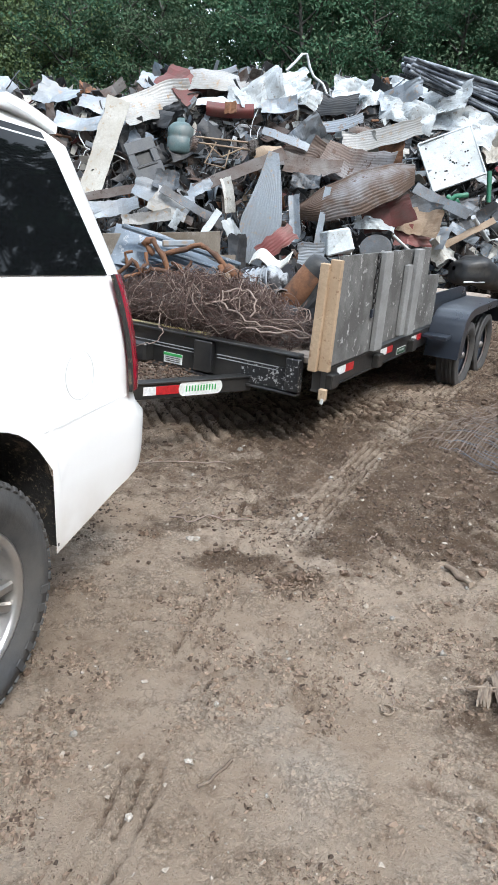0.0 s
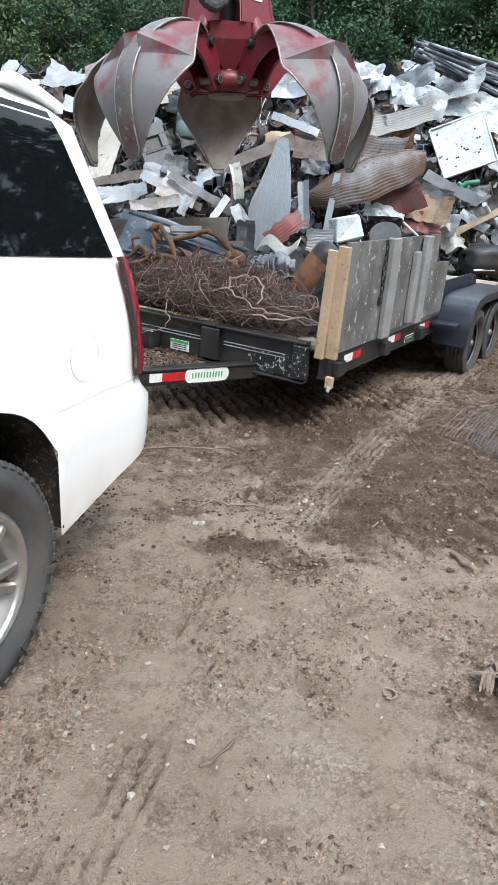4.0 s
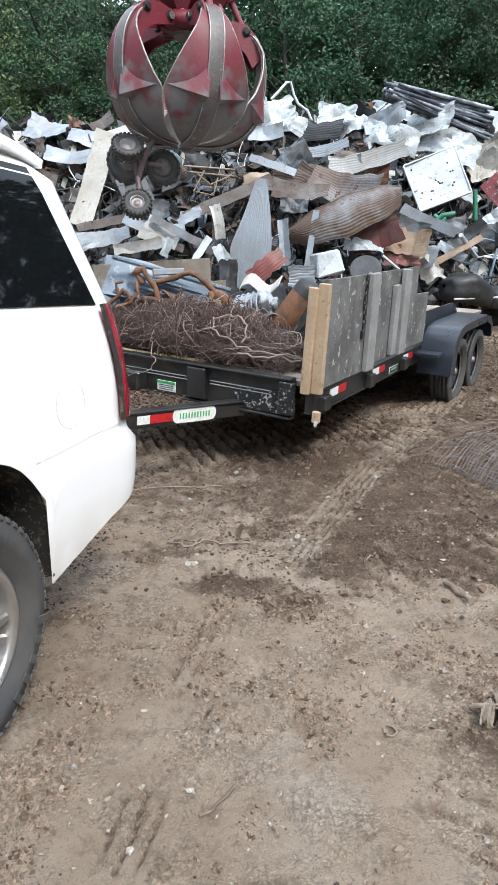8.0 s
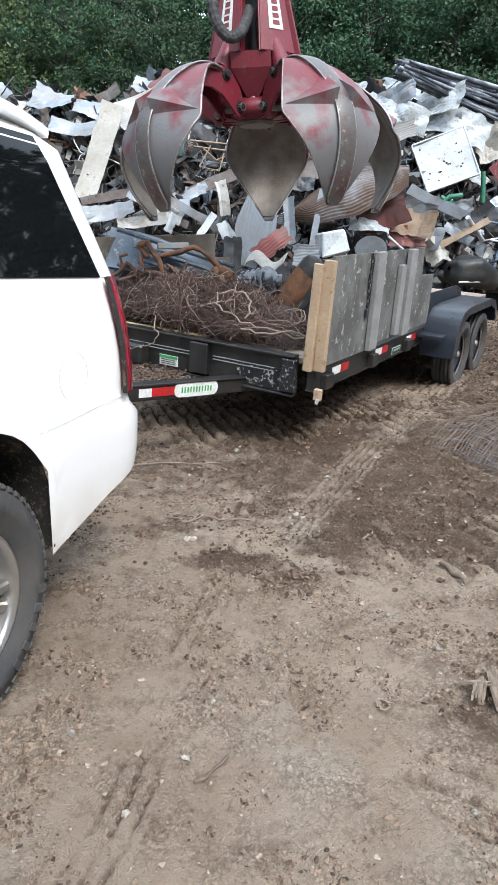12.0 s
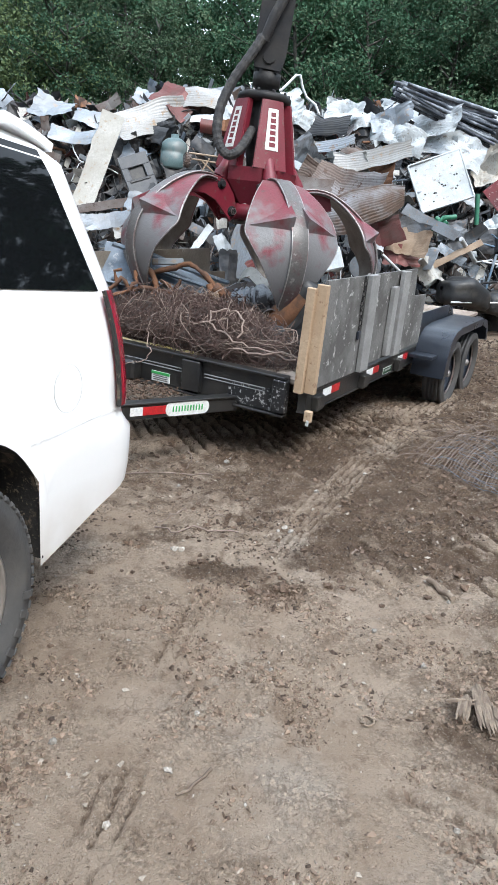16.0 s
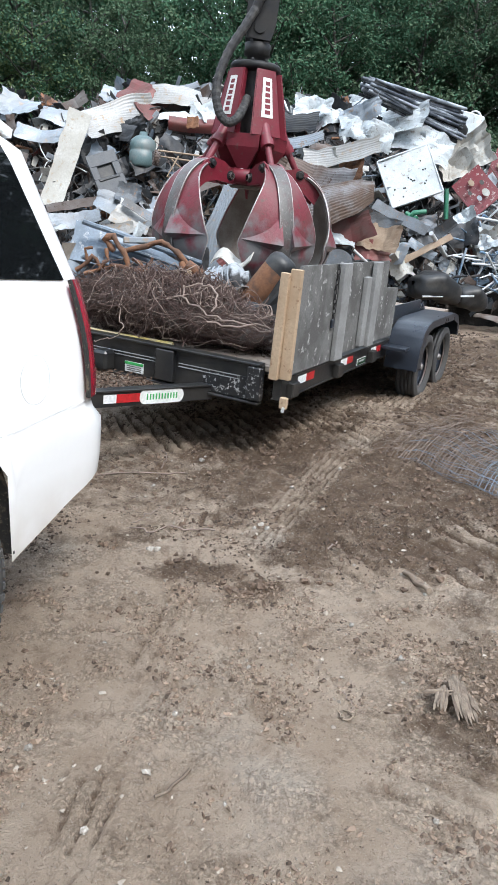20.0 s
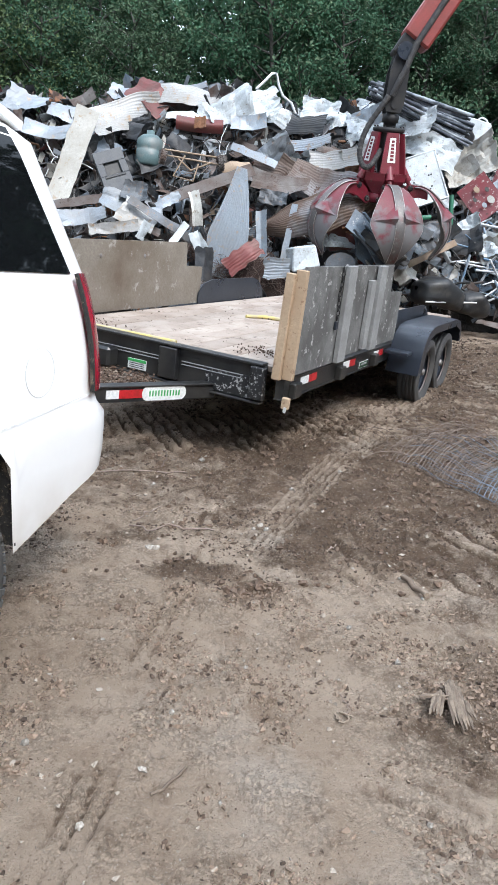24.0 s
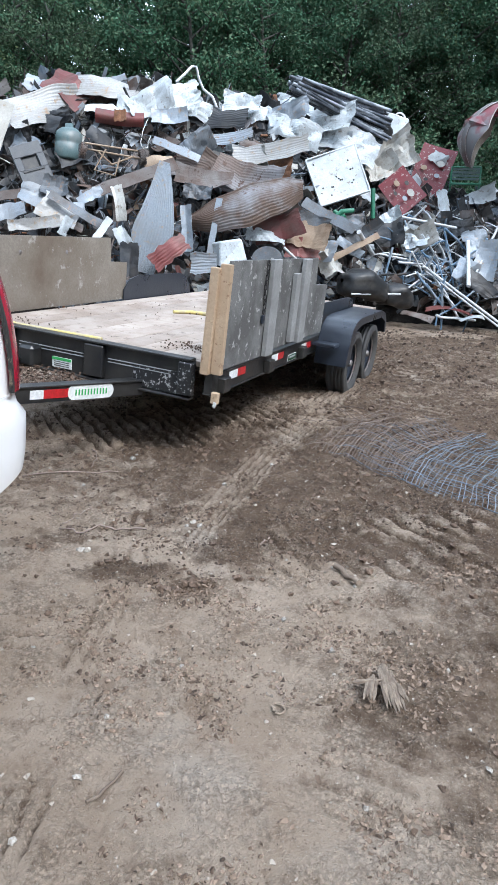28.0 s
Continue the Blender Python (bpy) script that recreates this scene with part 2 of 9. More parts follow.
M = {
    "car_paint": mat("white_car_paint", (0.88, 0.89, 0.90), 0.18, 0, (0.86, 0.86, 0.86), 0.3, 1.2, 40, 0.0, edge=0.3, grain=0.05),
    "car_dark": mat("dark_car_liner", (0.018, 0.017, 0.016), 0.9, 0, (0.12, 0.09, 0.065), 0.3, 14, 60, 0.5, third=(0.22, 0.17, 0.12)),
    "rubber": mat("tyre_rubber", (0.040, 0.042, 0.046), 0.7, 0, (0.085, 0.080, 0.074), 0.4, 5, 50, 0.25, edge=0.2),
    "alloy": mat("alloy_rim", (0.55, 0.55, 0.56), 0.3, 0.85, (0.35, 0.32, 0.28), 0.3, 5, 40, 0.05, edge=0.2),
    "black_steel": mat("black_painted_steel", (0.014, 0.015, 0.017), 0.38, 0, (0.035, 0.033, 0.03), 0.45, 4, 60, 0.15, edge=0.15),
    "chipped_steel": mat("chipped_black_steel", (0.014, 0.015, 0.017), 0.42, 0, (0.38, 0.38, 0.38), 0.34, 48, 50, 0.2, edge=0.03),
    "grey_steel": mat("grey_fender_steel", (0.014, 0.020, 0.032), 0.30, 0.0, (0.030, 0.036, 0.048), 0.42, 4, 40, 0.12, edge=0.2),
    "white_line": mat("white_line", (0.30, 0.31, 0.32), 0.5),
    "green": mat("green_print", (0.05, 0.36, 0.10), 0.5, bump=0.0),
    "badge_green": mat("dark_green_print", (0.010, 0.055, 0.025), 0.5, bump=0.0),
    "plate_white": mat("white_label", (0.75, 0.77, 0.76), 0.4, 0, (0.55, 0.55, 0.52), 0.3, 9, 60, 0.02, edge=0.2),
    "red_tape": mat("red_reflector", (0.48, 0.02, 0.025), 0.3, 0, (0.33, 0.02, 0.02), 0.4, 20, 90, 0.05),
    "white_tape": mat("white_reflector", (0.72, 0.74, 0.75), 0.3, bump=0.05),
    "deck": mat("deck_planks", (0.265, 0.21, 0.172), 0.85, 0, (0.385, 0.33, 0.287), 0.5, 2.2, 70, 0.4, vary=0.12, third=(0.15, 0.115, 0.09), edge=0.14),
    "board_grey": mat("weathered_plywood", (0.165, 0.165, 0.162), 0.85, 0, (0.092, 0.09, 0.088), 0.5, 3.2, 70, 0.4, third=(0.40, 0.40, 0.39), edge=0.09),
    "board_brown": mat("stained_plywood", (0.265, 0.24, 0.205), 0.85, 0, (0.13, 0.098, 0.070), 0.5, 1.5, 60, 0.4, third=(0.34, 0.32, 0.29), edge=0.2),
    "new_wood": mat("fresh_pine", (0.46, 0.345, 0.235), 0.7, 0, (0.36, 0.255, 0.165), 0.5, 5, 60, 0.15, third=(0.25, 0.16, 0.10), edge=0.2),
    "grey_wood": mat("grey_batten", (0.30, 0.305, 0.305), 0.85, 0, (0.20, 0.20, 0.20), 0.5, 6, 60, 0.3, edge=0.2),
    "yellow": mat("yellow_strap", (0.55, 0.45, 0.17), 0.8, 0, (0.42, 0.36, 0.22), 0.5, 10, 80, 0.2),
    "tail_red": mat("red_lamp_lens", (0.30, 0.006, 0.026), 0.15, 0, (0.19, 0.005, 0.018), 0.5, 8, 60, 0.02),
    "red_paint": mat("worn_red_paint", (0.180, 0.013, 0.029), 0.45, 0, (0.13, 0.014, 0.022), 0.5, 3.5, 55, 0.15, third=(0.12, 0.055, 0.05), edge=0.2),
    "red_worn": mat("red_paint_rubbed_to_steel", (0.165, 0.018, 0.032), 0.5, 0.0, (0.13, 0.06, 0.06), 0.38, 2.2, 45, 0.25, third=(0.09, 0.045, 0.042), edge=0.14),
    "bare_steel": mat("scuffed_bare_steel", (0.26, 0.25, 0.245), 0.5, 0.5, (0.17, 0.12, 0.11), 0.4, 6, 70, 0.2, edge=0.12),
    "spine_steel": mat("worn_spine_steel", (0.135, 0.128, 0.125), 0.5, 0.35, (0.13, 0.055, 0.058), 0.36, 5, 70, 0.2, third=(0.26, 0.25, 0.24), edge=0.12),
    "rubbed_edge": mat("bright_rubbed_edge", (0.40, 0.39, 0.385), 0.4, 0.5, (0.22, 0.15, 0.145), 0.4, 9, 70, 0.15, edge=0.1),
    "dirty_steel": mat("dirty_inner_steel", (0.15, 0.125, 0.105), 0.6, 0.3, (0.23, 0.21, 0.19), 0.45, 4, 60, 0.25, edge=0.12),
    "dark_iron": mat("dark_boom_paint", (0.014, 0.015, 0.018), 0.55, 0, (0.03, 0.028, 0.026), 0.4, 5, 50, 0.15, edge=0.15, spec=0.3),
    "boom_red": mat("faded_red_boom", (0.25, 0.042, 0.036), 0.5, 0, (0.18, 0.04, 0.034), 0.4, 4, 50, 0.1, edge=0.15),
    "hose": mat("wrapped_hose", (0.028, 0.028, 0.030), 0.75, 0, (0.06, 0.058, 0.055), 0.4, 12, 80, 0.4),
    "galv": mat("weathered_galvanised", (0.23, 0.265, 0.305), 0.5, 0.3, (0.23, 0.24, 0.25), 0.45, 2.5, 50, 0.12, vary=0.25, third=(0.21, 0.16, 0.125), edge=0.15),
    "rust": mat("brown_rusted_sheet", (0.098, 0.068, 0.056), 0.8, 0.1, (0.175, 0.165, 0.16), 0.42, 2.6, 50, 0.3, vary=0.3, third=(0.06, 0.038, 0.03), edge=0.14),
    "rust_orange": mat("orange_rust", (0.20, 0.095, 0.05), 0.85, 0, (0.11, 0.06, 0.04), 0.45, 8, 60, 0.4, vary=0.15),
    "white_enamel": mat("white_enamel", (0.485, 0.535, 0.57), 0.4, 0, (0.35, 0.375, 0.385), 0.42, 3.5, 40, 0.06, vary=0.28, third=(0.24, 0.22, 0.20), edge=0.12),
    "cream": mat("cream_enamel", (0.46, 0.46, 0.435), 0.5, 0, (0.30, 0.285, 0.255), 0.4, 3, 40, 0.08, vary=0.2, third=(0.20, 0.16, 0.12), edge=0.14),
    "scrap_grey": mat("grey_scrap_metal", (0.105, 0.120, 0.138), 0.5, 0.25, (0.062, 0.06, 0.06), 0.45, 3.5, 50, 0.15, vary=0.35, third=(0.15, 0.105, 0.08), edge=0.14),
    "scrap_dark": mat("dark_scrap_metal", (0.020, 0.023, 0.028), 0.5, 0.1, (0.055, 0.052, 0.05), 0.42, 4, 50, 0.15, vary=0.4, edge=0.14),
    "scrap_blue": mat("blue_grey_scrap", (0.075, 0.105, 0.14), 0.45, 0.2, (0.11, 0.11, 0.115), 0.4, 4, 50, 0.12, vary=0.3, edge=0.14),
    "scrap_maroon": mat("maroon_scrap", (0.14, 0.035, 0.032), 0.5, 0.1, (0.10, 0.055, 0.045), 0.4, 4, 50, 0.12, vary=0.25, edge=0.14),
    # near-black, to put the shade of the heap's gaps into the colour
    "gap_shade": mat("gap_shade_backing", (0.016, 0.015, 0.015), 0.9, 0.0, (0.032, 0.028, 0.026), 0.5, 5, 30, 0.8, third=(0.06, 0.055, 0.05), relief=0.05),
    "plastic_black": mat("black_plastic", (0.018, 0.019, 0.021), 0.45, 0, (0.04, 0.038, 0.035), 0.4, 5, 60, 0.1, vary=0.2),
    "teal": mat("teal_tub", (0.085, 0.135, 0.14), 0.4, 0, (0.13, 0.155, 0.155), 0.4, 4, 50, 0.1),
    "green_metal": mat("green_metal", (0.03, 0.17, 0.10), 0.5, 0, (0.05, 0.14, 0.10), 0.4, 4, 50, 0.1),
    "sign_red": mat("red_sign_enamel", (0.18, 0.020, 0.03), 0.45, 0, (0.13, 0.03, 0.035), 0.45, 4, 50, 0.05, third=(0.42, 0.36, 0.34), edge=0.2),
    "blue_pipe": mat("blue_painted_pipe", (0.14, 0.24, 0.36), 0.45, 0.1, (0.28, 0.33, 0.38), 0.45, 5, 50, 0.1, vary=0.35),
    "white_pipe": mat("pale_pipe", (0.58, 0.61, 0.64), 0.45, 0.1, (0.42, 0.42, 0.42), 0.4, 5, 50, 0.08, vary=0.2),
    "twig": mat("brown_wire_tangle", (0.078, 0.043, 0.036), 0.8, 0.0, (0.135, 0.088, 0.074), 0.4, 4, 50, 0.3, vary=0.3, edge=0.2),
    "twig_pale": mat("pale_bare_wire", (0.27, 0.205, 0.172), 0.65, 0.0, (0.19, 0.145, 0.12), 0.4, 4, 50, 0.2, vary=0.2),
    "root_wood": mat("broken_grey_wood", (0.235, 0.185, 0.14), 0.9, 0, (0.14, 0.105, 0.08), 0.5, 14, 90, 0.5, vary=0.15),
    "wire": mat("galvanised_wire", (0.21, 0.255, 0.31), 0.6, 0.0, (0.13, 0.145, 0.16), 0.4, 3, 40, 0.1, vary=0.3, edge=0.15),
    "wire_rust": mat("rusty_wire", (0.22, 0.17, 0.14), 0.7, 0.0, (0.13, 0.09, 0.07), 0.4, 3, 40, 0.1, vary=0.3),
    "stone": mat("pale_stone", (0.40, 0.37, 0.33), 0.85, 0, (0.27, 0.24, 0.205), 0.5, 20, 90, 0.4, vary=0.3),
    "clod": mat("earth_clod", (0.122, 0.082, 0.058), 0.95, 0, (0.090, 0.060, 0.043), 0.45, 20, 90, 0.6, vary=0.25),
    "bark": mat("tree_bark", (0.034, 0.034, 0.028), 0.9, 0, (0.06, 0.058, 0.05), 0.45, 8, 50, 0.6),
    "leaf_a": mat("leaf_green", (0.050, 0.115, 0.062), 0.65, 0, (0.034, 0.080, 0.048), 0.5, 0.7, 9, 0.0, vary=0.25, edge=0.25, spec=0.12),
    "leaf_b": mat("leaf_olive", (0.088, 0.130, 0.075), 0.65, 0, (0.055, 0.095, 0.055), 0.5, 0.7, 9, 0.0, vary=0.25, edge=0.25, spec=0.12),
    "leaf_c": mat("leaf_bright", (0.125, 0.170, 0.072), 0.65, 0, (0.075, 0.115, 0.055), 0.5, 0.7, 9, 0.0, vary=0.2, edge=0.25, spec=0.12),
}

# tinted window glass
glass = bpy.data.materials.new("tinted_glass")
glass.use_nodes = True
gb = glass.node_tree.nodes["Principled BSDF"]
gb.inputs["Base Color"].default_value = (0.006, 0.007, 0.008, 1)
gb.inputs["Roughness"].default_value = 0.03
gb.inputs["Specular IOR Level"].default_value = 0.2
M["glass"] = glass

# the tines' lower halves are rubbed to dark bare metal
wt = M["red_worn"].node_tree
wb = wt.nodes["Principled BSDF"]
paint = wb.inputs["Base Color"].links[0].from_socket
crd, sxyz, patch, lvl, addn, rub = [wt.nodes.new(n) for n in ("ShaderNodeTexCoord", "ShaderNodeSeparateXYZ", "ShaderNodeTexNoise", "ShaderNodeMapRange", "ShaderNodeMath", "ShaderNodeMix")]
patch.inputs["Scale"].default_value, patch.inputs["Detail"].default_value = 5.0, 8.0
addn.operation = "MULTIPLY_ADD"
addn.inputs[1].default_value = 1.9
lvl.inputs[1].default_value, lvl.inputs[2].default_value = 0.40, 0.05
rub.data_type = "RGBA"
rub.inputs[7].default_value = (0.145, 0.143, 0.148, 1)
wt.links.new(crd.outputs["Object"], sxyz.inputs[0])
wt.links.new(crd.outputs["Object"], patch.inputs["Vector"])
wt.links.new(patch.outputs[0], addn.inputs[0])
wt.links.new(sxyz.outputs[2], addn.inputs[2])
wt.links.new(addn.outputs[0], lvl.inputs[0])
wt.links.new(lvl.outputs[0], rub.inputs[0])
wt.links.new(paint, rub.inputs[6])
wt.links.new(rub.outputs[2], wb.inputs["Base Color"])

# road dust sprayed over the lower bumper
pt = M["car_paint"].node_tree
pb = pt.nodes["Principled BSDF"]
clean = pb.inputs["Base Color"].links[0].from_socket
crd, sxyz, spray, low_, mul_, dust = [pt.nodes.new(n) for n in ("ShaderNodeTexCoord", "ShaderNodeSeparateXYZ", "ShaderNodeTexNoise", "ShaderNodeMapRange", "ShaderNodeMath", "ShaderNodeMix")]
spray.inputs["Scale"].default_value, spray.inputs["Detail"].default_value = 7.0, 8.0
low_.inputs[1].default_value, low_.inputs[2].default_value = 0.68, 0.40
mul_.operation = "MULTIPLY"
dust.data_type = "RGBA"
dust.inputs[7].default_value = (0.50, 0.44, 0.36, 1)
pt.links.new(crd.outputs["Object"], sxyz.inputs[0])
pt.links.new(crd.outputs["Object"], spray.inputs["Vector"])
pt.links.new(sxyz.outputs[2], low_.inputs[0])
pt.links.new(low_.outputs[0], mul_.inputs[0])
pt.links.new(spray.outputs[0], mul_.inputs[1])
pt.links.new(mul_.outputs[0], dust.inputs[0])
pt.links.new(clean, dust.inputs[6])
pt.links.new(dust.outputs[2], pb.inputs["Base Color"])

# ---- ground ----


def lattice(x, y, seed):
    """Smooth value noise on a unit lattice, for whole arrays."""
    xi, yi = np.floor(x).astype(np.int64), np.floor(y).astype(np.int64)
    fx, fy = x - xi, y - yi
    fx, fy = fx * fx * (3 - 2 * fx), fy * fy * (3 - 2 * fy)

    def h(a, b):
        n = (a * 374761393 + b * 668265263 + seed * 1442695041) & 0x7FFFFFFF
        n = ((n ^ (n >> 13)) * 1274126177) & 0x7FFFFFFF
        return ((n ^ (n >> 16)) & 0xFFFF) / 65535.0

    a = h(xi, yi) * (1 - fx) + h(xi + 1, yi) * fx
    b = h(xi, yi + 1) * (1 - fx) + h(xi + 1, yi + 1) * fx
    return a * (1 - fy) + b * fy - 0.5


def along(x, y, x0, y0, x1, y1):
    """Distance along and across the line from one place to another."""
    d = np.array((x1 - x0, y1 - y0))
    n = np.hypot(*d)
    d = d / n
    return (x - x0) * d[0] + (y - y0) * d[1], -(x - x0) * d[1] + (y - y0) * d[0], n


# tyre tracks: start, end, half width, depth, tread pitch, slant of the lugs
TRACKS = [
    (2.20, 6.9, 0.12, 3.00, 0.13, 0.017, -0.046, 0.0),
    (-0.04, 2.81, -0.57, 0.81, 0.125, 0.026, -0.058, 0.0),
    (-0.72, 2.44, -0.16, 2.40, 0.20, 0.020, -0.080, 0.0),
    (-1.3, 5.22, 1.35, 5.35, 0.68, 0.055, 0.105, 0.28),
    (1.2, 5.15, 3.4, 6.2, 0.50, 0.045, 0.11, 0.35),
    (0.50, 2.95, 2.5, 3.05, 0.36, 0.050, 0.150, 0.35),
    (-0.28, 3.28, 0.18, 3.26, 0.33, 0.032, 0.085, 0.0),
    (0.25, 1.74, 0.95, 1.27, 0.19, 0.012, -0.088, 0.0),
    (3.9, 9.6, 1.5, 5.6, 0.25, 0.04, -0.07, 0.0),
    (5.6, 9.0, 2.6, 6.9, 0.4, 0.05, 0.15, 0.4),
]
# patches of freshly turned, damp soil: place, radii, angle, strength
DAMP = [
    (1.7, 4.1, 2.5, 1.6, -15, 0.78),
    (-0.6, 4.2, 1.2, 0.7, 0, 0.48),
    (4.0, 8.0, 3.8, 2.6, 0, 0.75),
    (1.9, 2.0, 1.2, 0.6, -15, 0.42),
    (0.2, 5.35, 1.9, 0.95, 3, 0.48),
    (2.6, 5.6, 1.6, 0.9, 10, 0.78),
    (1.05, 3.15, 0.6, 0.45, -15, 0.78),
    (2.0, 2.95, 1.0, 0.5, -8, 0.78),
    (-0.02, 2.86, 0.34, 0.13, -8, 0.75),
    (0.19, 2.70, 0.14, 0.12, 0, 0.9),
    (-0.15, 3.75, 0.5, 0.16, 15, 0.35),
    (2.6, 7.4, 2.6, 1.5, 20, 0.65),
    (-0.75, 2.85, 0.28, 0.5, 20, 0.20),
    (2.0, 3.7, 1.5, 0.9, -10, 0.78),
    (2.7, 4.5, 1.5, 1.2, 0, 0.84),
    (1.3, 2.45, 0.5, 0.14, -10, 0.5),
    (0.95, 1.55, 0.5, 0.35, -35, 0.25),
    (1.25, 2.3, 0.6, 0.35, -25, 0.3),
    (1.35, 1.75, 0.8, 0.65, -35, 0.55),
]


def ground_shape(x, y):
    near = 1 - smoothstep(14, 22, np.hypot(x, y - 5))
    z = 0.030 * lattice(x * 1.1, y * 1.1, 1) + 0.022 * lattice(x * 3.1, y * 3.1, 2) + 0.014 * lattice(x * 8, y * 8, 3)
    damp, groove_shade = np.zeros_like(x), np.zeros_like(x)
    wob = 0.45 * lattice(x * 2.2, y * 2.2, 11) + 0.35 * lattice(x * 6, y * 6, 12) + 0.25 * lattice(x * 15, y * 15, 13)
    for cx, cy, rx, ry, ang, s in DAMP:
        a = math.radians(ang)
        u = ((x - cx) * math.cos(a) + (y - cy) * math.sin(a)) / rx
        v = (-(x - cx) * math.sin(a) + (y - cy) * math.cos(a)) / ry
        damp = np.maximum(damp, s * (1 - smoothstep(0.55, 1.25, np.sqrt(u * u + v * v) + wob)))
    clods = np.maximum(0, lattice(x * 17, y * 17, 4) + 0.5 * lattice(x * 37, y * 37, 5) - 0.06)
    patch = np.clip(0.5 + 2.2 * lattice(x * 1.7, y * 1.7, 41) + 1.0 * lattice(x * 5, y * 5, 42), 0, 1)
    rough = 0.35 + 0.65 * np.maximum(patch, damp)
    ridged = 0.5 - np.abs(lattice(x * 11, y * 11, 43)) * 2
    z = z + clods * (0.022 + 0.050 * damp) * rough + 0.022 * lattice(x * 24, y * 24, 6) * rough + 0.018 * lattice(x * 47, y * 47, 7) * rough + 0.010 * ridged * rough
    # the trailer's own wheels have packed one strip dry
    s, c, n = along(x, y, 2.20, 6.9, 0.12, 3.00)
    c = c + 0.05 * lattice(s * 1.3, s * 0 + 3.3, 21)
    strip = (1 - smoothstep(0.09, 0.17, np.abs(c) + 0.05 * wob)) * smoothstep(0, 0.25, s) * (1 - smoothstep(n - 0.3, n, s))
    damp = damp * (1 - 0.45 * strip)
    for x0, y0, x1, y1, hw, dp, pitch, slant in TRACKS:
        s, c, n = along(x, y, x0, y0, x1, y1)
        c = c + 0.05 * lattice(s * 1.3, s * 0 + 3.3, 21)
        inside = (1 - smoothstep(hw * 0.8, hw * 1.05, np.abs(c))) * smoothstep(0, 0.25, s) * (1 - smoothstep(n - 0.3, n, s))
        worn = np.clip(0.62 + 1.5 * lattice(x * 3.4, y * 3.4, 22), 0, 1)
        wav = 0.35 * lattice(s * 7, c * 5, 23) + 0.22 * lattice(s * 21, c * 17, 24)
        lug = np.sin(2 * np.pi * ((s + slant * c) / pitch + wav)) if pitch > 0 else np.sin(2 * np.pi * (c / -pitch + wav)) + 0.25 * np.sin(s * 130 + c * 60)
        lug = np.clip(lug * 2.0 + 0.75, -1, 1) * np.clip(1.0 + 1.2 * lattice(x * 9, y * 9, 25), 0.3, 1)
        edge = np.exp(-(((np.abs(c) - hw * 1.12) / (hw * 0.2 + 0.01)) ** 2)) * smoothstep(0, 0.3, s) * (1 - smoothstep(n - 0.3, n, s))
        z = z - inside * worn * (dp * 0.25 - dp * 0.55 * lug) - z * inside * worn * 0.5 + edge * worn * dp * 0.55
        # damp grooves, darkened further as shade; lug tops lightened as if lit
        groove_shade = groove_shade + inside * worn * (0.45 * np.clip(-lug, 0, 1) - 0.24 * np.clip(lug, 0, 1)) * min(1, dp / 0.03)
    return z * near, np.clip(damp * 0.8 + groove_shade, 0, 1) * near


def ground_height(x, y):
    z, _ = ground_shape(np.array([float(x)]), np.array([float(y)]))
    return float(z[0])


def spaced(stops):
    out = []
    for a, b, n in stops:
        out.extend(np.linspace(a, b, n, endpoint=False))
    return np.array(out + [stops[-1][1]])


gx = spaced([(-600, -60, 6), (-60, -8, 14), (-8, -2, 40), (-2, 2.6, 500), (2.6, 7.5, 150), (7.5, 14, 30), (14, 70, 12), (70, 600, 6)])
gy = spaced([(-600, -40, 6), (-40, -2, 12), (-2, 0.9, 20), (0.9, 3.4, 300), (3.4, 6.6, 210), (6.6, 9.5, 70), (9.5, 14, 40), (14, 60, 18), (60, 600, 8)])
GX, GY = np.meshgrid(gx, gy)
GZ, GD = ground_shape(GX.ravel(), GY.ravel())
nx, ny = len(gx), len(gy)
ids = np.arange(nx * ny).reshape(ny, nx)
quads = np.stack([ids[:-1, :-1].ravel(), ids[:-1, 1:].ravel(), ids[1:, 1:].ravel(), ids[1:, :-1].ravel()], 1)
gm = bpy.data.meshes.new("ground")
gm.vertices.add(nx * ny)
gm.vertices.foreach_set("co", np.stack([GX.ravel(), GY.ravel(), GZ], 1).ravel())
gm.loops.add(quads.size)
gm.loops.foreach_set("vertex_index", quads.ravel())
gm.polygons.add(len(quads))
gm.polygons.foreach_set("loop_start", np.arange(0, quads.size, 4))
gm.polygons.foreach_set("use_smooth", np.ones(len(quads), bool))
# holds the damp patches and the painted shade of the tread
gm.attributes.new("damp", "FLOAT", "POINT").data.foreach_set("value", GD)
gm.update(calc_edges=True)


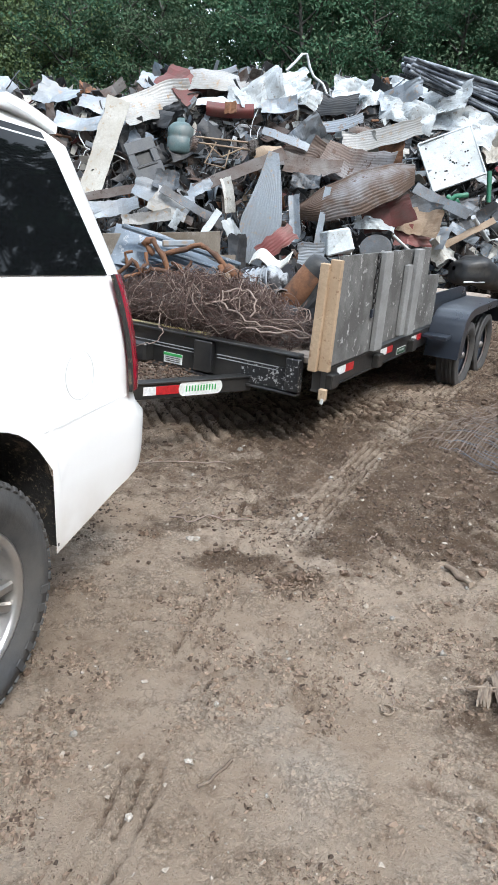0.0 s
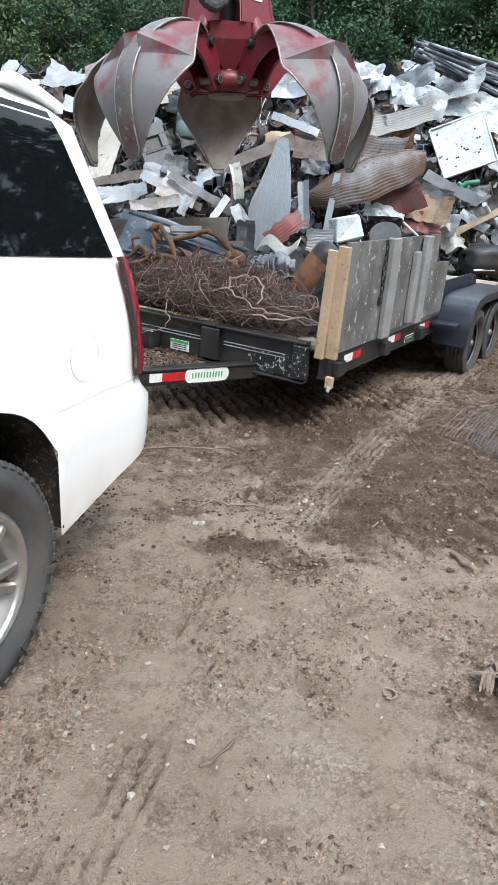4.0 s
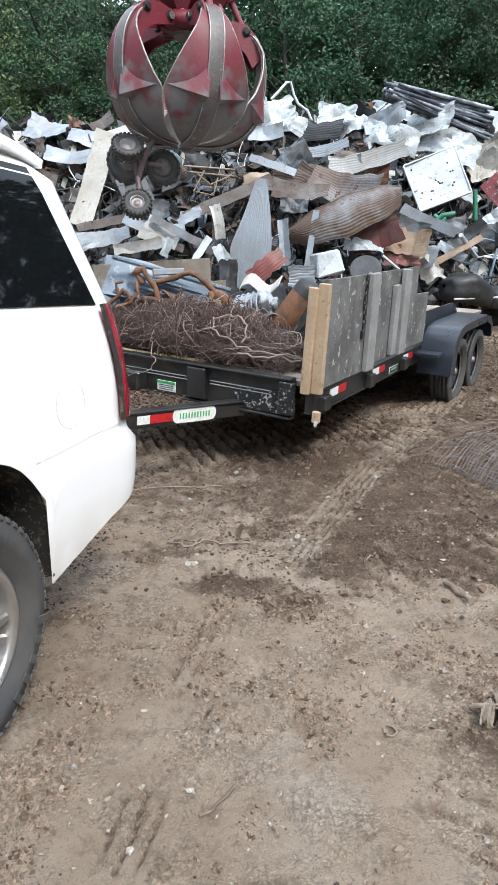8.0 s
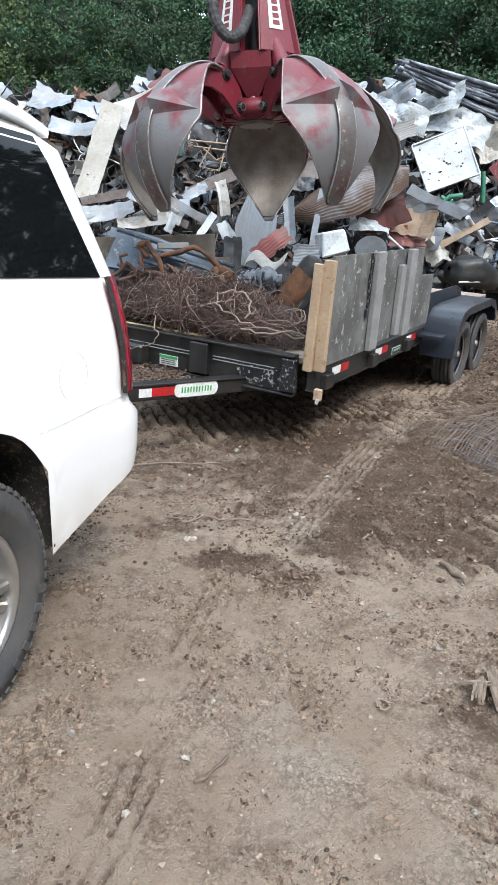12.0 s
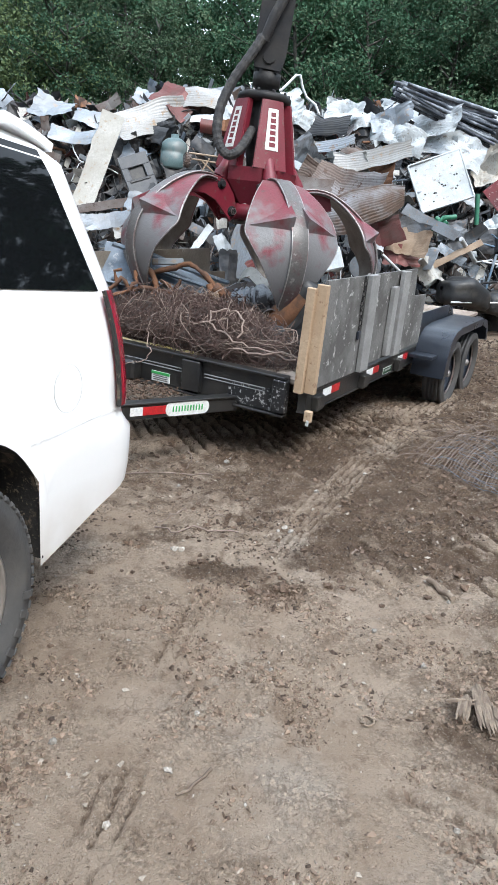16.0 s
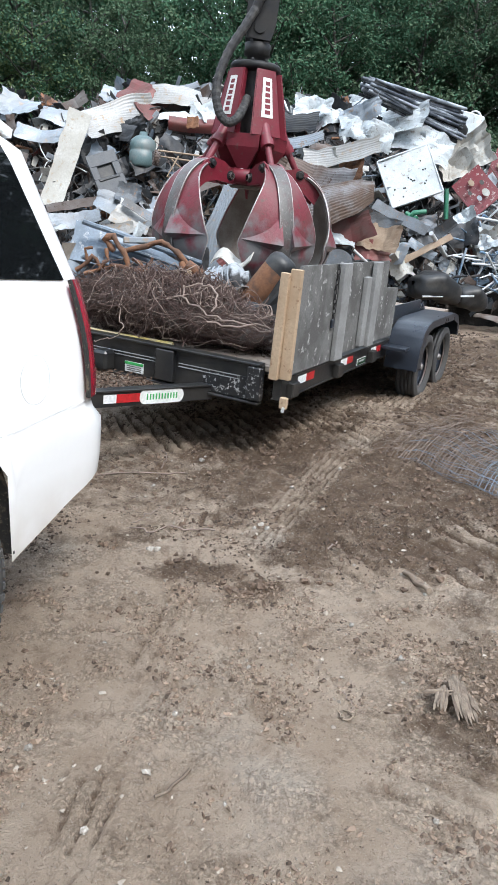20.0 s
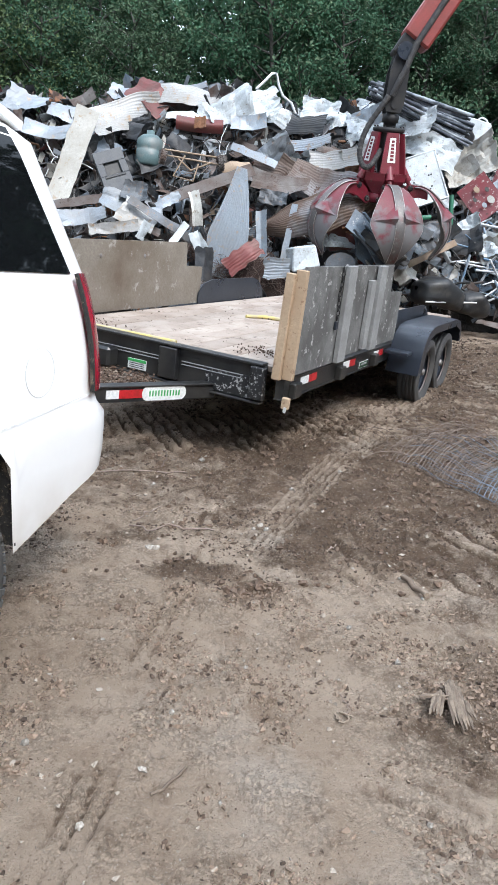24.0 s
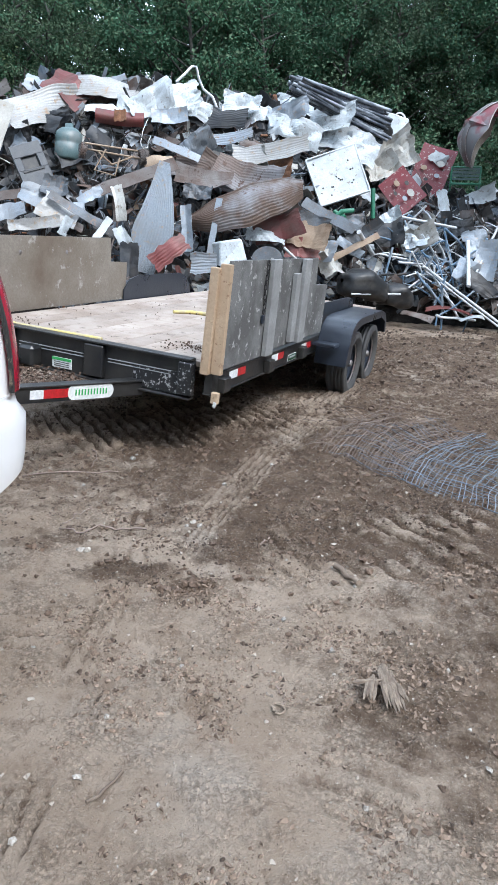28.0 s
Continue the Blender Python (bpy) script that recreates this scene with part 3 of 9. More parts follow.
def ground_material():
    mt = bpy.data.materials.new("trodden_earth")
    mt.use_nodes = True
    nt = mt.node_tree
    N, L = nt.nodes, nt.links
    bsdf = N["Principled BSDF"]
    tc = N.new("ShaderNodeTexCoord")

    def tex(scale, detail=5, rough=0.62):
        nd = N.new("ShaderNodeTexNoise")
        nd.inputs["Scale"].default_value, nd.inputs["Detail"].default_value, nd.inputs["Roughness"].default_value = scale, detail, rough
        L.new(tc.outputs["Object"], nd.inputs["Vector"])
        return nd.outputs[0]

    def rng(src, a, b, lo=0.0, hi=1.0):
        rp = N.new("ShaderNodeMapRange")
        for k, v in zip((1, 2, 3, 4), (a, b, lo, hi)):
            rp.inputs[k].default_value = v
        L.new(src, rp.inputs[0])
        return rp.outputs[0]

    def mix(fac, a, b):
        mx = N.new("ShaderNodeMix")
        mx.data_type = "RGBA"
        L.new(fac, mx.inputs[0])
        for sock, val in ((6, a), (7, b)):
            if isinstance(val, tuple):
                mx.inputs[sock].default_value = (*val, 1)
            else:
                L.new(val, mx.inputs[sock])
        return mx.outputs[2]

    def cells(scale, feature="F1"):
        nd = N.new("ShaderNodeTexVoronoi")
        nd.feature = feature
        nd.inputs["Scale"].default_value = scale
        warp = N.new("ShaderNodeMix")
        warp.data_type = "RGBA"
        warp.blend_type = "LINEAR_LIGHT"
        warp.inputs[0].default_value = 0.5 / scale
        soft = N.new("ShaderNodeTexNoise")
        soft.inputs["Scale"].default_value = scale * 1.4
        L.new(tc.outputs["Object"], soft.inputs["Vector"])
        L.new(tc.outputs["Object"], warp.inputs[6])
        L.new(soft.outputs[1], warp.inputs[7])
        L.new(warp.outputs[2], nd.inputs["Vector"])
        return nd

    def calc(op, a, b):
        nd = N.new("ShaderNodeMath")
        nd.operation = op
        for k, v in ((0, a), (1, b)):
            if isinstance(v, float):
                nd.inputs[k].default_value = v
            else:
                L.new(v, nd.inputs[k])
        return nd.outputs[0]

    dry = mix(rng(tex(2.1), 0.38, 0.62), (0.515, 0.397, 0.300), (0.645, 0.518, 0.408))
    dry = mix(rng(tex(6.0, 8, 0.78), 0.53, 0.61, 0, 0.6), dry, (0.325, 0.232, 0.166))
    dry = mix(rng(tex(0.9, 5), 0.52, 0.62), dry, (0.660, 0.555, 0.457))
    dry = mix(rng(tex(3.3, 6, 0.7), 0.56, 0.66, 0, 0.55), dry, (0.42, 0.302, 0.217))
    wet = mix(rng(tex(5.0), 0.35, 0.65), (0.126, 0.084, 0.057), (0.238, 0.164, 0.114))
    # this attribute mixes real damp with the tread's painted shade
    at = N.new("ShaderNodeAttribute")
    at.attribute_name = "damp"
    damp_and_shade = calc("ADD", at.outputs["Fac"], rng(tex(7.0, 7, 0.75), 0.3, 0.7, -0.36, 0.36))
    base = mix(rng(damp_and_shade, 0.14, 0.58), dry, wet)
    # crumbly places, where single grains show
    loose = rng(calc("ADD", tex(3.7, 6, 0.7), calc("MULTIPLY", at.outputs["Fac"], 0.12)), 0.46, 0.58)
    big, small = cells(85.0), cells(190.0)
    sep = N.new("ShaderNodeSeparateColor")
    L.new(big.outputs["Color"], sep.inputs[0])
    tone = rng(sep.outputs[0], 0.0, 1.0, 0.66, 1.24)
    hsv = N.new("ShaderNodeHueSaturation")
    L.new(calc("ADD", calc("MULTIPLY", calc("SUBTRACT", tone, 1.0), loose), 1.0), hsv.inputs["Value"])
    L.new(base, hsv.inputs["Color"])
    base = hsv.outputs[0]
    # base colour darkened between grains, in place of the shade there
    base = mix(calc("MULTIPLY", rng(big.outputs["Distance"], 0.45, 0.8, 0.0, 0.5), loose), base, (0.17, 0.118, 0.08))
    base = mix(rng(tex(120, 4, 0.75), 0.60, 0.64, 0, 0.95), base, (0.66, 0.565, 0.47))
    # dark flecks put the shade of small hollows between crumbs into the colour
    base = mix(rng(tex(62, 6, 0.85), 0.58, 0.62, 0, 0.7), base, (0.16, 0.108, 0.072))
    base = mix(rng(tex(19, 9, 0.85), 0.575, 0.615, 0, 0.55), base, (0.19, 0.130, 0.088))
    # fine cracks in the dried crust, broken up into short runs
    crack = cells(9.0, "DISTANCE_TO_EDGE")
    run = calc("MULTIPLY", rng(crack.outputs["Distance"], 0.010, 0.035, 1.0, 0.0), rng(tex(4.3, 5, 0.7), 0.50, 0.60))
    base = mix(calc("MULTIPLY", run, 0.35), base, (0.20, 0.14, 0.095))
    L.new(base, bsdf.inputs["Base Color"])
    bsdf.inputs["Roughness"].default_value = 0.93
    bsdf.inputs["Specular IOR Level"].default_value = 0.25
    crumb = calc("MULTIPLY", calc("MULTIPLY", calc("SUBTRACT", 1.0, big.outputs["Distance"]), 0.95), loose)
    crumb = calc("ADD", crumb, calc("MULTIPLY", calc("SUBTRACT", 1.0, small.outputs["Distance"]), 0.5))
    h = calc("ADD", calc("ADD", calc("MULTIPLY", tex(22, 9, 0.80), 2.2), calc("MULTIPLY", tex(200, 4, 0.7), 0.35)), crumb)
    h = calc("SUBTRACT", h, calc("MULTIPLY", run, 0.2))
    bp = N.new("ShaderNodeBump")
    bp.inputs["Strength"].default_value, bp.inputs["Distance"].default_value = 1.0, 0.032
    L.new(h, bp.inputs["Height"])
    L.new(bp.outputs[0], bsdf.inputs["Normal"])
    return mt


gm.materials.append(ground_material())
ground = tagged(new("ground", gm), "trodden brown earth with tyre tracks, painted groove shade and damp patches", "ground", kind="structure")

# ---- trailer ----
TRAILER_BASE = pose(0.476, 4.307, 0.674, 0, 0, -31.3) @ turn(-1.09, 4.28, 0)


def build_trailer():
    tr = thing("flatbed_trailer", "black steel tandem flatbed trailer with plank deck and plywood sides", "trailer", TRAILER_BASE)
    # side rails with lip
    for name, x in (("side_rail", 0.0), ("side_rail", -2.1)):
        s = 1 if x == 0 else -1
        g = Geo()
        g.box(0.06, 4.95, 0.13, Matrix.Translation((x - s * 0.03, 2.46, -0.125)), 0.004)
        g.box(0.075, 4.95, 0.012, Matrix.Translation((x - s * 0.03, 2.46, -0.055)), 0.003)
        g.box(0.075, 4.95, 0.012, Matrix.Translation((x - s * 0.03, 2.46, -0.195)), 0.003)
        part(name, g, M["black_steel"], tr)
    for y in (0.0, 0.82, 1.62):
        g = Geo()
        g.box(0.05, 0.11, 0.10, Matrix.Translation((0.025, y + 0.12, -0.14)), 0.006)
        part("stake_pocket", g, M["black_steel"], tr)
    # front header: channel with flanges, posts and pale lines
    g = Geo()
    g.box(1.95, 0.05, 0.245, Matrix.Translation((-1.13, 0.02, -0.118)), 0.006)
    part("front_header", g, M["black_steel"], tr)
    for w, z in ((0.085, 0.0125), (0.075, -0.249)):
        g = Geo()
        g.box(1.95, w, 0.016, Matrix.Translation((-1.13, 0.0, z)), 0.004)
        part("header_flange", g, M["black_steel"], tr)
    for x, w in ((-0.16, 0.10), (-0.87, 0.15), (-1.62, 0.12), (-2.03, 0.1)):
        g = Geo()
        g.box(w, 0.06, 0.22, Matrix.Translation((x - 0.03, -0.018, -0.115)), 0.006)
        part("header_post", g, M["chipped_steel"] if x > -0.3 else M["black_steel"], tr)
    g = Geo()
    g.box(0.36, 0.006, 0.15, Matrix.Translation((-0.42, -0.008, -0.16)), 0.002)
    part("scuffed_panel", g, M["chipped_steel"], tr, "black paint chipped to bare metal")
    for x0, x1 in ((-0.80, -0.31), (-1.56, -1.0)):
        for dz in (0.0, -0.022):
            g = Geo()
            g.box(x1 - x0, 0.008, 0.006, Matrix.Translation(((x0 + x1) / 2, -0.009, -0.088 + dz)), 0.001)
            part("pale_line", g, M["white_line"], tr)
    g = Geo()
    g.box(0.165, 0.006, 0.075, Matrix.Translation((-1.18, -0.012, -0.185)), 0.002)
    sticker = part("caution_label", g, M["plate_white"], tr, "white label with green heading")
    g = Geo()
    g.box(0.165, 0.003, 0.02, Matrix.Translation((-1.18, -0.017, -0.158)), 0.001)
    part("heading_bar", g, M["green"], sticker)
    for k in range(3):
        g = Geo()
        g.box(0.13, 0.002, 0.006, Matrix.Translation((-1.18, -0.0165, -0.18 - 0.014 * k)), 0.0005)
        part("text_bar", g, M["board_grey"], sticker)
    g = Geo()
    g.box(0.13, 0.12, 0.15, Matrix.Translation((-1.42, -0.06, -0.16)), 0.02)
    part("tongue_box", g, M["black_steel"], tr)
    # A-frame tongue
    a0, a1 = Vector((-0.55, 0.02, -0.245)), Vector((-1.08, -1.35, -0.175))
    for s, name in ((1, "tongue_beam"), (-1, "tongue_beam")):
        p0 = Vector((-1.05 + s * (a0.x + 1.05), a0.y, a0.z))
        p1 = Vector((-1.05 + s * (a1.x + 1.05), a1.y, a1.z))
        d = p1 - p0
        m = Matrix.Translation((p0 + p1) / 2) @ d.to_track_quat("Y", "Z").to_matrix().to_4x4()
        g = Geo()
        g.box(0.06, d.length, 0.105, m, 0.005)
        g.box(0.085, d.length, 0.012, m @ Matrix.Translation((0, 0, 0.05)), 0.003)
        beam = part(name, g, M["black_steel"], tr)
        if s > 0:
            face = m @ Matrix.Translation((-0.034 if (m.to_3x3() @ Vector((-1, 0, 0))).y < 0 else 0.034, 0, 0))

            def on_beam(name, y, ln, h, mt, lift, label=""):
                gg = Geo()
                off = 1 if (m.to_3x3() @ Vector((1, 0, 0))).y < 0 else -1
                gg.box(0.004, ln, h, m @ Matrix.Translation((off * (0.031 + lift), y, 0.0)), 0.001)
                return part(name, gg, mt, beam, label)

            h0 = -d.length / 2
            # rounded maker's plate, its name drawn as plain bars
            off = 1 if (m.to_3x3() @ Vector((1, 0, 0))).y < 0 else -1
            gg = Geo()
            ol = []
            for k in range(24):
                an = 2 * math.pi * k / 24
                ol.append((0.125 * (1 if math.cos(an) > 0 else -1) * (1 if abs(math.cos(an)) > 0.01 else 0) + 0.045 * math.cos(an), 0.048 * math.sin(an)))
            pm = m @ Matrix.Translation((off * 0.034, h0 + 0.42, 0.0)) @ turn(0, 0, 90)
            gg.prism(ol, 0.006, pm)
            plate = part("maker_plate", gg, M["plate_white"], beam, "white rounded plate with green bars")
            for k in range(11):
                gg = Geo()
                gg.box(0.010, 0.003, 0.038, m @ Matrix.Translation((off * 0.038, h0 + 0.42 + (k - 5) * 0.0225, 0.0)) @ turn(0, 0, 90), 0.001)
                part("print_bar", gg, M["green"], plate)
            on_beam("red_tape", h0 + 0.67, 0.17, 0.055, M["red_tape"], 0.002)
            on_beam("white_tape", h0 + 0.80, 0.09, 0.055, M["white_tape"], 0.002)
    g = Geo()
    g.tube([(-1.05, -1.3, -0.3), (-1.05, -1.5, -0.3)], 0.06, 12)
    part("coupler", g, M["black_steel"], tr)
    # cross members
    for y in (0.6, 1.2, 1.8, 2.4, 3.0, 3.6, 4.2):
        g = Geo()
        g.box(1.98, 0.05, 0.10, Matrix.Translation((-1.05, y, -0.14)), 0.004)
        part("cross_member", g, M["black_steel"], tr)
    # deck planks
    for k in range(10):
        x = -0.165 - 0.1975 * k
        g = Geo()
        g.box(0.193, 4.9 + 0.01 * (k % 3), 0.038, Matrix.Translation((x, 2.5, -0.021 - 0.0015 * (k % 2))), 0.004)
        part("deck_plank", g, M["deck"], tr)
    # reflective tapes on the rail
    for y0, y1, f in ((0.24, 0.52, 0.5), (1.04, 1.31, 0.52), (1.77, 2.03, 0.5)):
        ym = y0 + (y1 - y0) * f
        g = Geo()
        g.box(0.003, ym - y0, 0.055, Matrix.Translation((0.0025, (y0 + ym) / 2, -0.105)), 0.001)
        part("white_tape", g, M["white_tape"], tr)
        g = Geo()
        g.box(0.003, y1 - ym, 0.055, Matrix.Translation((0.0025, (ym + y1) / 2, -0.105)), 0.001)
        part("red_tape", g, M["red_tape"], tr)
    g = Geo()
    g.box(0.004, 0.20, 0.055, Matrix.Translation((0.003, 1.53, -0.155)), 0.01)
    badge = part("green_badge", g, M["plate_white"], tr, "small dark green badge with a pale rim")
    g = Geo()
    g.box(0.003, 0.19, 0.047, Matrix.Translation((0.0048, 1.53, -0.155)), 0.001)
    part("badge_face", g, M["badge_green"], badge)
    g = Geo()
    g.box(0.003, 0.14, 0.016, Matrix.Translation((0.0066, 1.53, -0.150)), 0.001)
    part("print_bar", g, M["white_line"], badge)

    # plywood sides: outline with a step at the back
    def side_board(x, y0, y1, y2, z0, z1, z2, mt, name, label):
        g = Geo()
        ol = [(y0, z0), (y2, z0), (y2 + 0.01, z2), (y1 + 0.02, z2 + 0.012), (y1, z1), (y0, z1)]
        g.prism(ol, 0.02, Matrix.Translation((x, 0, 0)) @ turn(0, 0, 90))
        return part(name, g, mt, tr, label)

    side_board(0.002, 0.10, 0.80, 0.80, -0.04, 0.655, 0.655, M["board_grey"], "side_board", "dark weathered plywood with peeling pale paint")
    side_board(-0.003, 0.80, 1.93, 2.28, -0.02, 0.655, 0.415, M["board_grey"], "side_board", "dark weathered plywood with a stepped end")
    side_board(-2.1, 0.25, 1.90, 2.2, 0.0, 0.60, 0.365, M["board_brown"], "side_board", "water-stained brown plywood with a stepped end")
    for y in (0.62, 1.22):
        g = Geo()
        g.lathe([(0.0, 0.004), (0.016, 0.003), (0.018, 0.0)], Matrix.Translation((-2.087, y, 0.47)) @ turn(0, 90, 0), 10)
        part("bolt_head", g, M["bare_steel"], tr)
    # battens
    for y, w, z0, z1, x, mt in ((0.83, 0.15, -0.04, 0.66, 0.035, "grey_wood"), (1.345, 0.10, 0.0, 0.545, 0.03, "grey_wood"), (1.53, 0.15, -0.02, 0.655, 0.04, "grey_wood")):
        g = Geo()
        g.box(0.038, w, z1 - z0, Matrix.Translation((x, y, (z0 + z1) / 2)), 0.004)
        part("batten", g, M[mt], tr)
    # the two fresh posts at the front corner
    g = Geo()
    g.box(0.072, 0.042, 0.69, Matrix.Translation((0.034, -0.03, 0.297)) @ turn(0, 1.0, 0), 0.004)
    part("corner_post", g, M["new_wood"], tr, "fresh pine two-by-four")
    g = Geo()
    g.box(0.058, 0.042, 0.67, Matrix.Translation((-0.030, -0.06, 0.282)) @ turn(0, 1.8, 0), 0.004)
    part("corner_post", g, M["new_wood"], tr, "fresh pine two-by-four")
    g = Geo()
    g.box(0.050, 0.036, 0.075, Matrix.Translation((0.030, -0.020, -0.205)) @ turn(0, 2, 0), 0.004)
    tagg = part("post_foot", g, M["new_wood"], tr)
    g = Geo()
    g.box(0.022, 0.002, 0.040, Matrix.Translation((0.038, -0.041, -0.245)) @ turn(8, 14, 0), 0.0005)
    part("paper_tag", g, M["plate_white"], tagg)
    # chain with padlock
    for k in range(11):
        g = Geo()
        ring = [(0, 0.012 * math.cos(a), 0.021 * math.sin(a)) for a in [2 * math.pi * i / 10 for i in range(11)]]
        g.tube(ring, 0.004, 5, close=False)
        part("chain_link", g, M["dark_iron"], tr, m=Matrix.Translation((0.022, 0.70 + 0.01 * math.sin(k * 0.9), 0.635 - k * 0.034)) @ turn(0, 0, 80 if k % 2 else 0))
    g = Geo()
    g.box(0.02, 0.045, 0.06, Matrix.Translation((0.024, 0.70, 0.24)), 0.006)
    part("padlock", g, M["grey_steel"], tr)
    # wheels and fenders, both sides
    for s in (1, -1):
        ox = 0.17 if s > 0 else -2.27
        for y in (2.70, 3.42):
            wh = part("wheel", tyre_geo(0.318, 0.195, 0.200, 0), M["rubber"], tr, "dusty black trailer tyre", Matrix.Translation((ox, y, -0.345)) @ turn(0, 90 * s, 0))
            g = Geo()
            g.lathe([(0.0, 0.035), (0.05, 0.04), (0.055, 0.02), (0.09, 0.0), (0.15, -0.01), (0.185, 0.03), (0.205, 0.05), (0.205, -0.06)], None, 24)
            rim_ = part("rim", g, M["grey_steel"], wh)
            g = Geo()
            g.lathe([(0.206, 0.052), (0.212, 0.066), (0.200, 0.070), (0.190, 0.058)], None, 28)
            part("rim_lip", g, M["bare_steel"], rim_, "scuffed steel rim edge")
            g = Geo()
            g.lathe([(0.0, 0.085), (0.022, 0.082), (0.034, 0.070), (0.038, 0.030)], None, 14)
            part("hub_cap", g, M["bare_steel"], rim_, "dull steel hub cap")
            for k in range(5):
                g = Geo()
                a = 2 * math.pi * k / 5
                g.lathe([(0.0, 0.02), (0.009, 0.02), (0.01, 0.0)], Matrix.Translation((0.072 * math.cos(a), 0.072 * math.sin(a), 0.008)), 8)
                part("wheel_nut", g, M["bare_steel"], wh)
        # fender: a flat-topped guard over both wheels
        prof = [(2.20, -0.30), (2.23, -0.12), (2.30, 0.03), (2.42, 0.10), (2.60, 0.125), (3.47, 0.125), (3.66, 0.09), (3.78, 0.0), (3.82, -0.14)]
        g = Geo()
        x0, x1 = (0.005, 0.31) if s > 0 else (-2.105, -2.41)
        dense = []
        for (ya, za), (yb, zb) in zip(prof, prof[1:]):
            dense += [(ya + (yb - ya) * i / 3, za + (zb - za) * i / 3) for i in range(3)]
        dense.append(prof[-1])

        def top_fn(u, v):
            k = u * (len(dense) - 1)
            i = min(int(k), len(dense) - 2)
            f = k - i
            yy, zz = dense[i][0] * (1 - f) + dense[i + 1][0] * f, dense[i][1] * (1 - f) + dense[i + 1][1] * f
            return (x0 + (x1 - x0) * v, yy, zz)

        g.plate(top_fn, len(dense) - 1, 3, 0.006)
        fd = part("fender", g, M["grey_steel"], tr, "dark grey steel wheel guard")
        g = Geo()
        skirt = [(y, z) for y, z in prof] + [(3.76, -0.13), (3.7, 0.0), (3.5, 0.055), (2.61, 0.055), (2.46, 0.02), (2.38, -0.08), (2.35, -0.28)]
        g.prism(skirt, 0.006, Matrix.Translation((x1, 0, 0)) @ turn(0, 0, 90))
        part("skirt", g, M["grey_steel"], fd)
        g = Geo()
        g.prism([(2.14, 0.0), (2.14, 0.12), (2.24, 0.22), (2.4, 0.255), (3.3, 0.255), (3.45, 0.22), (3.56, 0.12), (3.6, 0.0)], 0.012, Matrix.Translation((-0.03 if s > 0 else -2.07, 0, -0.02)) @ turn(0, 0, 90))
        part("inner_guard", g, M["grey_steel"], fd)
        g = Geo()
        g.box(0.22, 0.16, 0.03, Matrix.Translation((0.12 if s > 0 else -2.22, 2.11, -0.10)), 0.005)
        part("step_plate", g, M["grey_steel"], fd)
    return tr


def tyre_geo(r, w, rim_r, lugs=44):
    """A tyre round the z axis, its outer side towards +z, with tread blocks."""
    g = Geo()
    h = w / 2
    prof = [(rim_r, -h * 0.75), (rim_r * 1.12, -h * 0.98), ((r + rim_r) / 2, -h * 1.08), (r * 0.95, -h * 0.96), (r * 0.985, -h * 0.78)]
    prof += [(r * 0.985, h * 0.78), (r * 0.95, h * 0.96), ((r + rim_r) / 2 * 1.06, h * 1.06), ((r + rim_r) / 2, h * 1.09), ((r + rim_r) / 2 * 0.97, h * 1.05), (rim_r * 1.12, h * 0.98), (rim_r, h * 0.75)]
    if not lugs:
        # a road tyre: ribs round the tread
        k = prof.index((r * 0.985, -h * 0.78))
        ribs = []
        for c in (-0.78, -0.42, -0.05, 0.32, 0.69):
            ribs += [(r, h * c), (r, h * (c + 0.26)), (r * 0.972, h * (c + 0.275)), (r * 0.972, h * (c + 0.355))]
        prof = prof[:k] + ribs[:-2] + prof[k + 2:]
    g.lathe(prof, None, 56)
    for k in range(lugs):
        a = 2 * math.pi * k / lugs
        for c, zz, sk in ((0, -0.55, 0.25), (0.5, 0.0, -0.2), (0.2, 0.55, 0.25)):
            m = turn(0, 0, math.degrees(a) + c * 360 / lugs) @ Matrix.Translation((r * 0.988, 0, zz * h)) @ turn(math.degrees(sk), 0, 0)
            g.box(0.014, 2 * math.pi * r / lugs * 0.72, h * 0.48, m, 0.002)
    for k in range(lugs):
        for s in (1, -1):
            m = turn(0, 0, 360 * k / lugs) @ Matrix.Translation((r * 0.958, 0, s * h * 0.87)) @ turn(0, s * 40, 0)
            g.box(0.022, 2 * math.pi * r / lugs * 0.6, 0.03, m, 0.002)
    return g


trailer = build_trailer()

M["seam"] = mat("panel_gap", (0.62, 0.63, 0.64), 0.6, bump=0.0)
# ---- car: a white estate off-roader hitched to the trailer ----
CAR_BASE = pose(-0.833, 1.708, 0.039, 0, 0, -20.2) @ turn(-4.3, 1.2, 0)


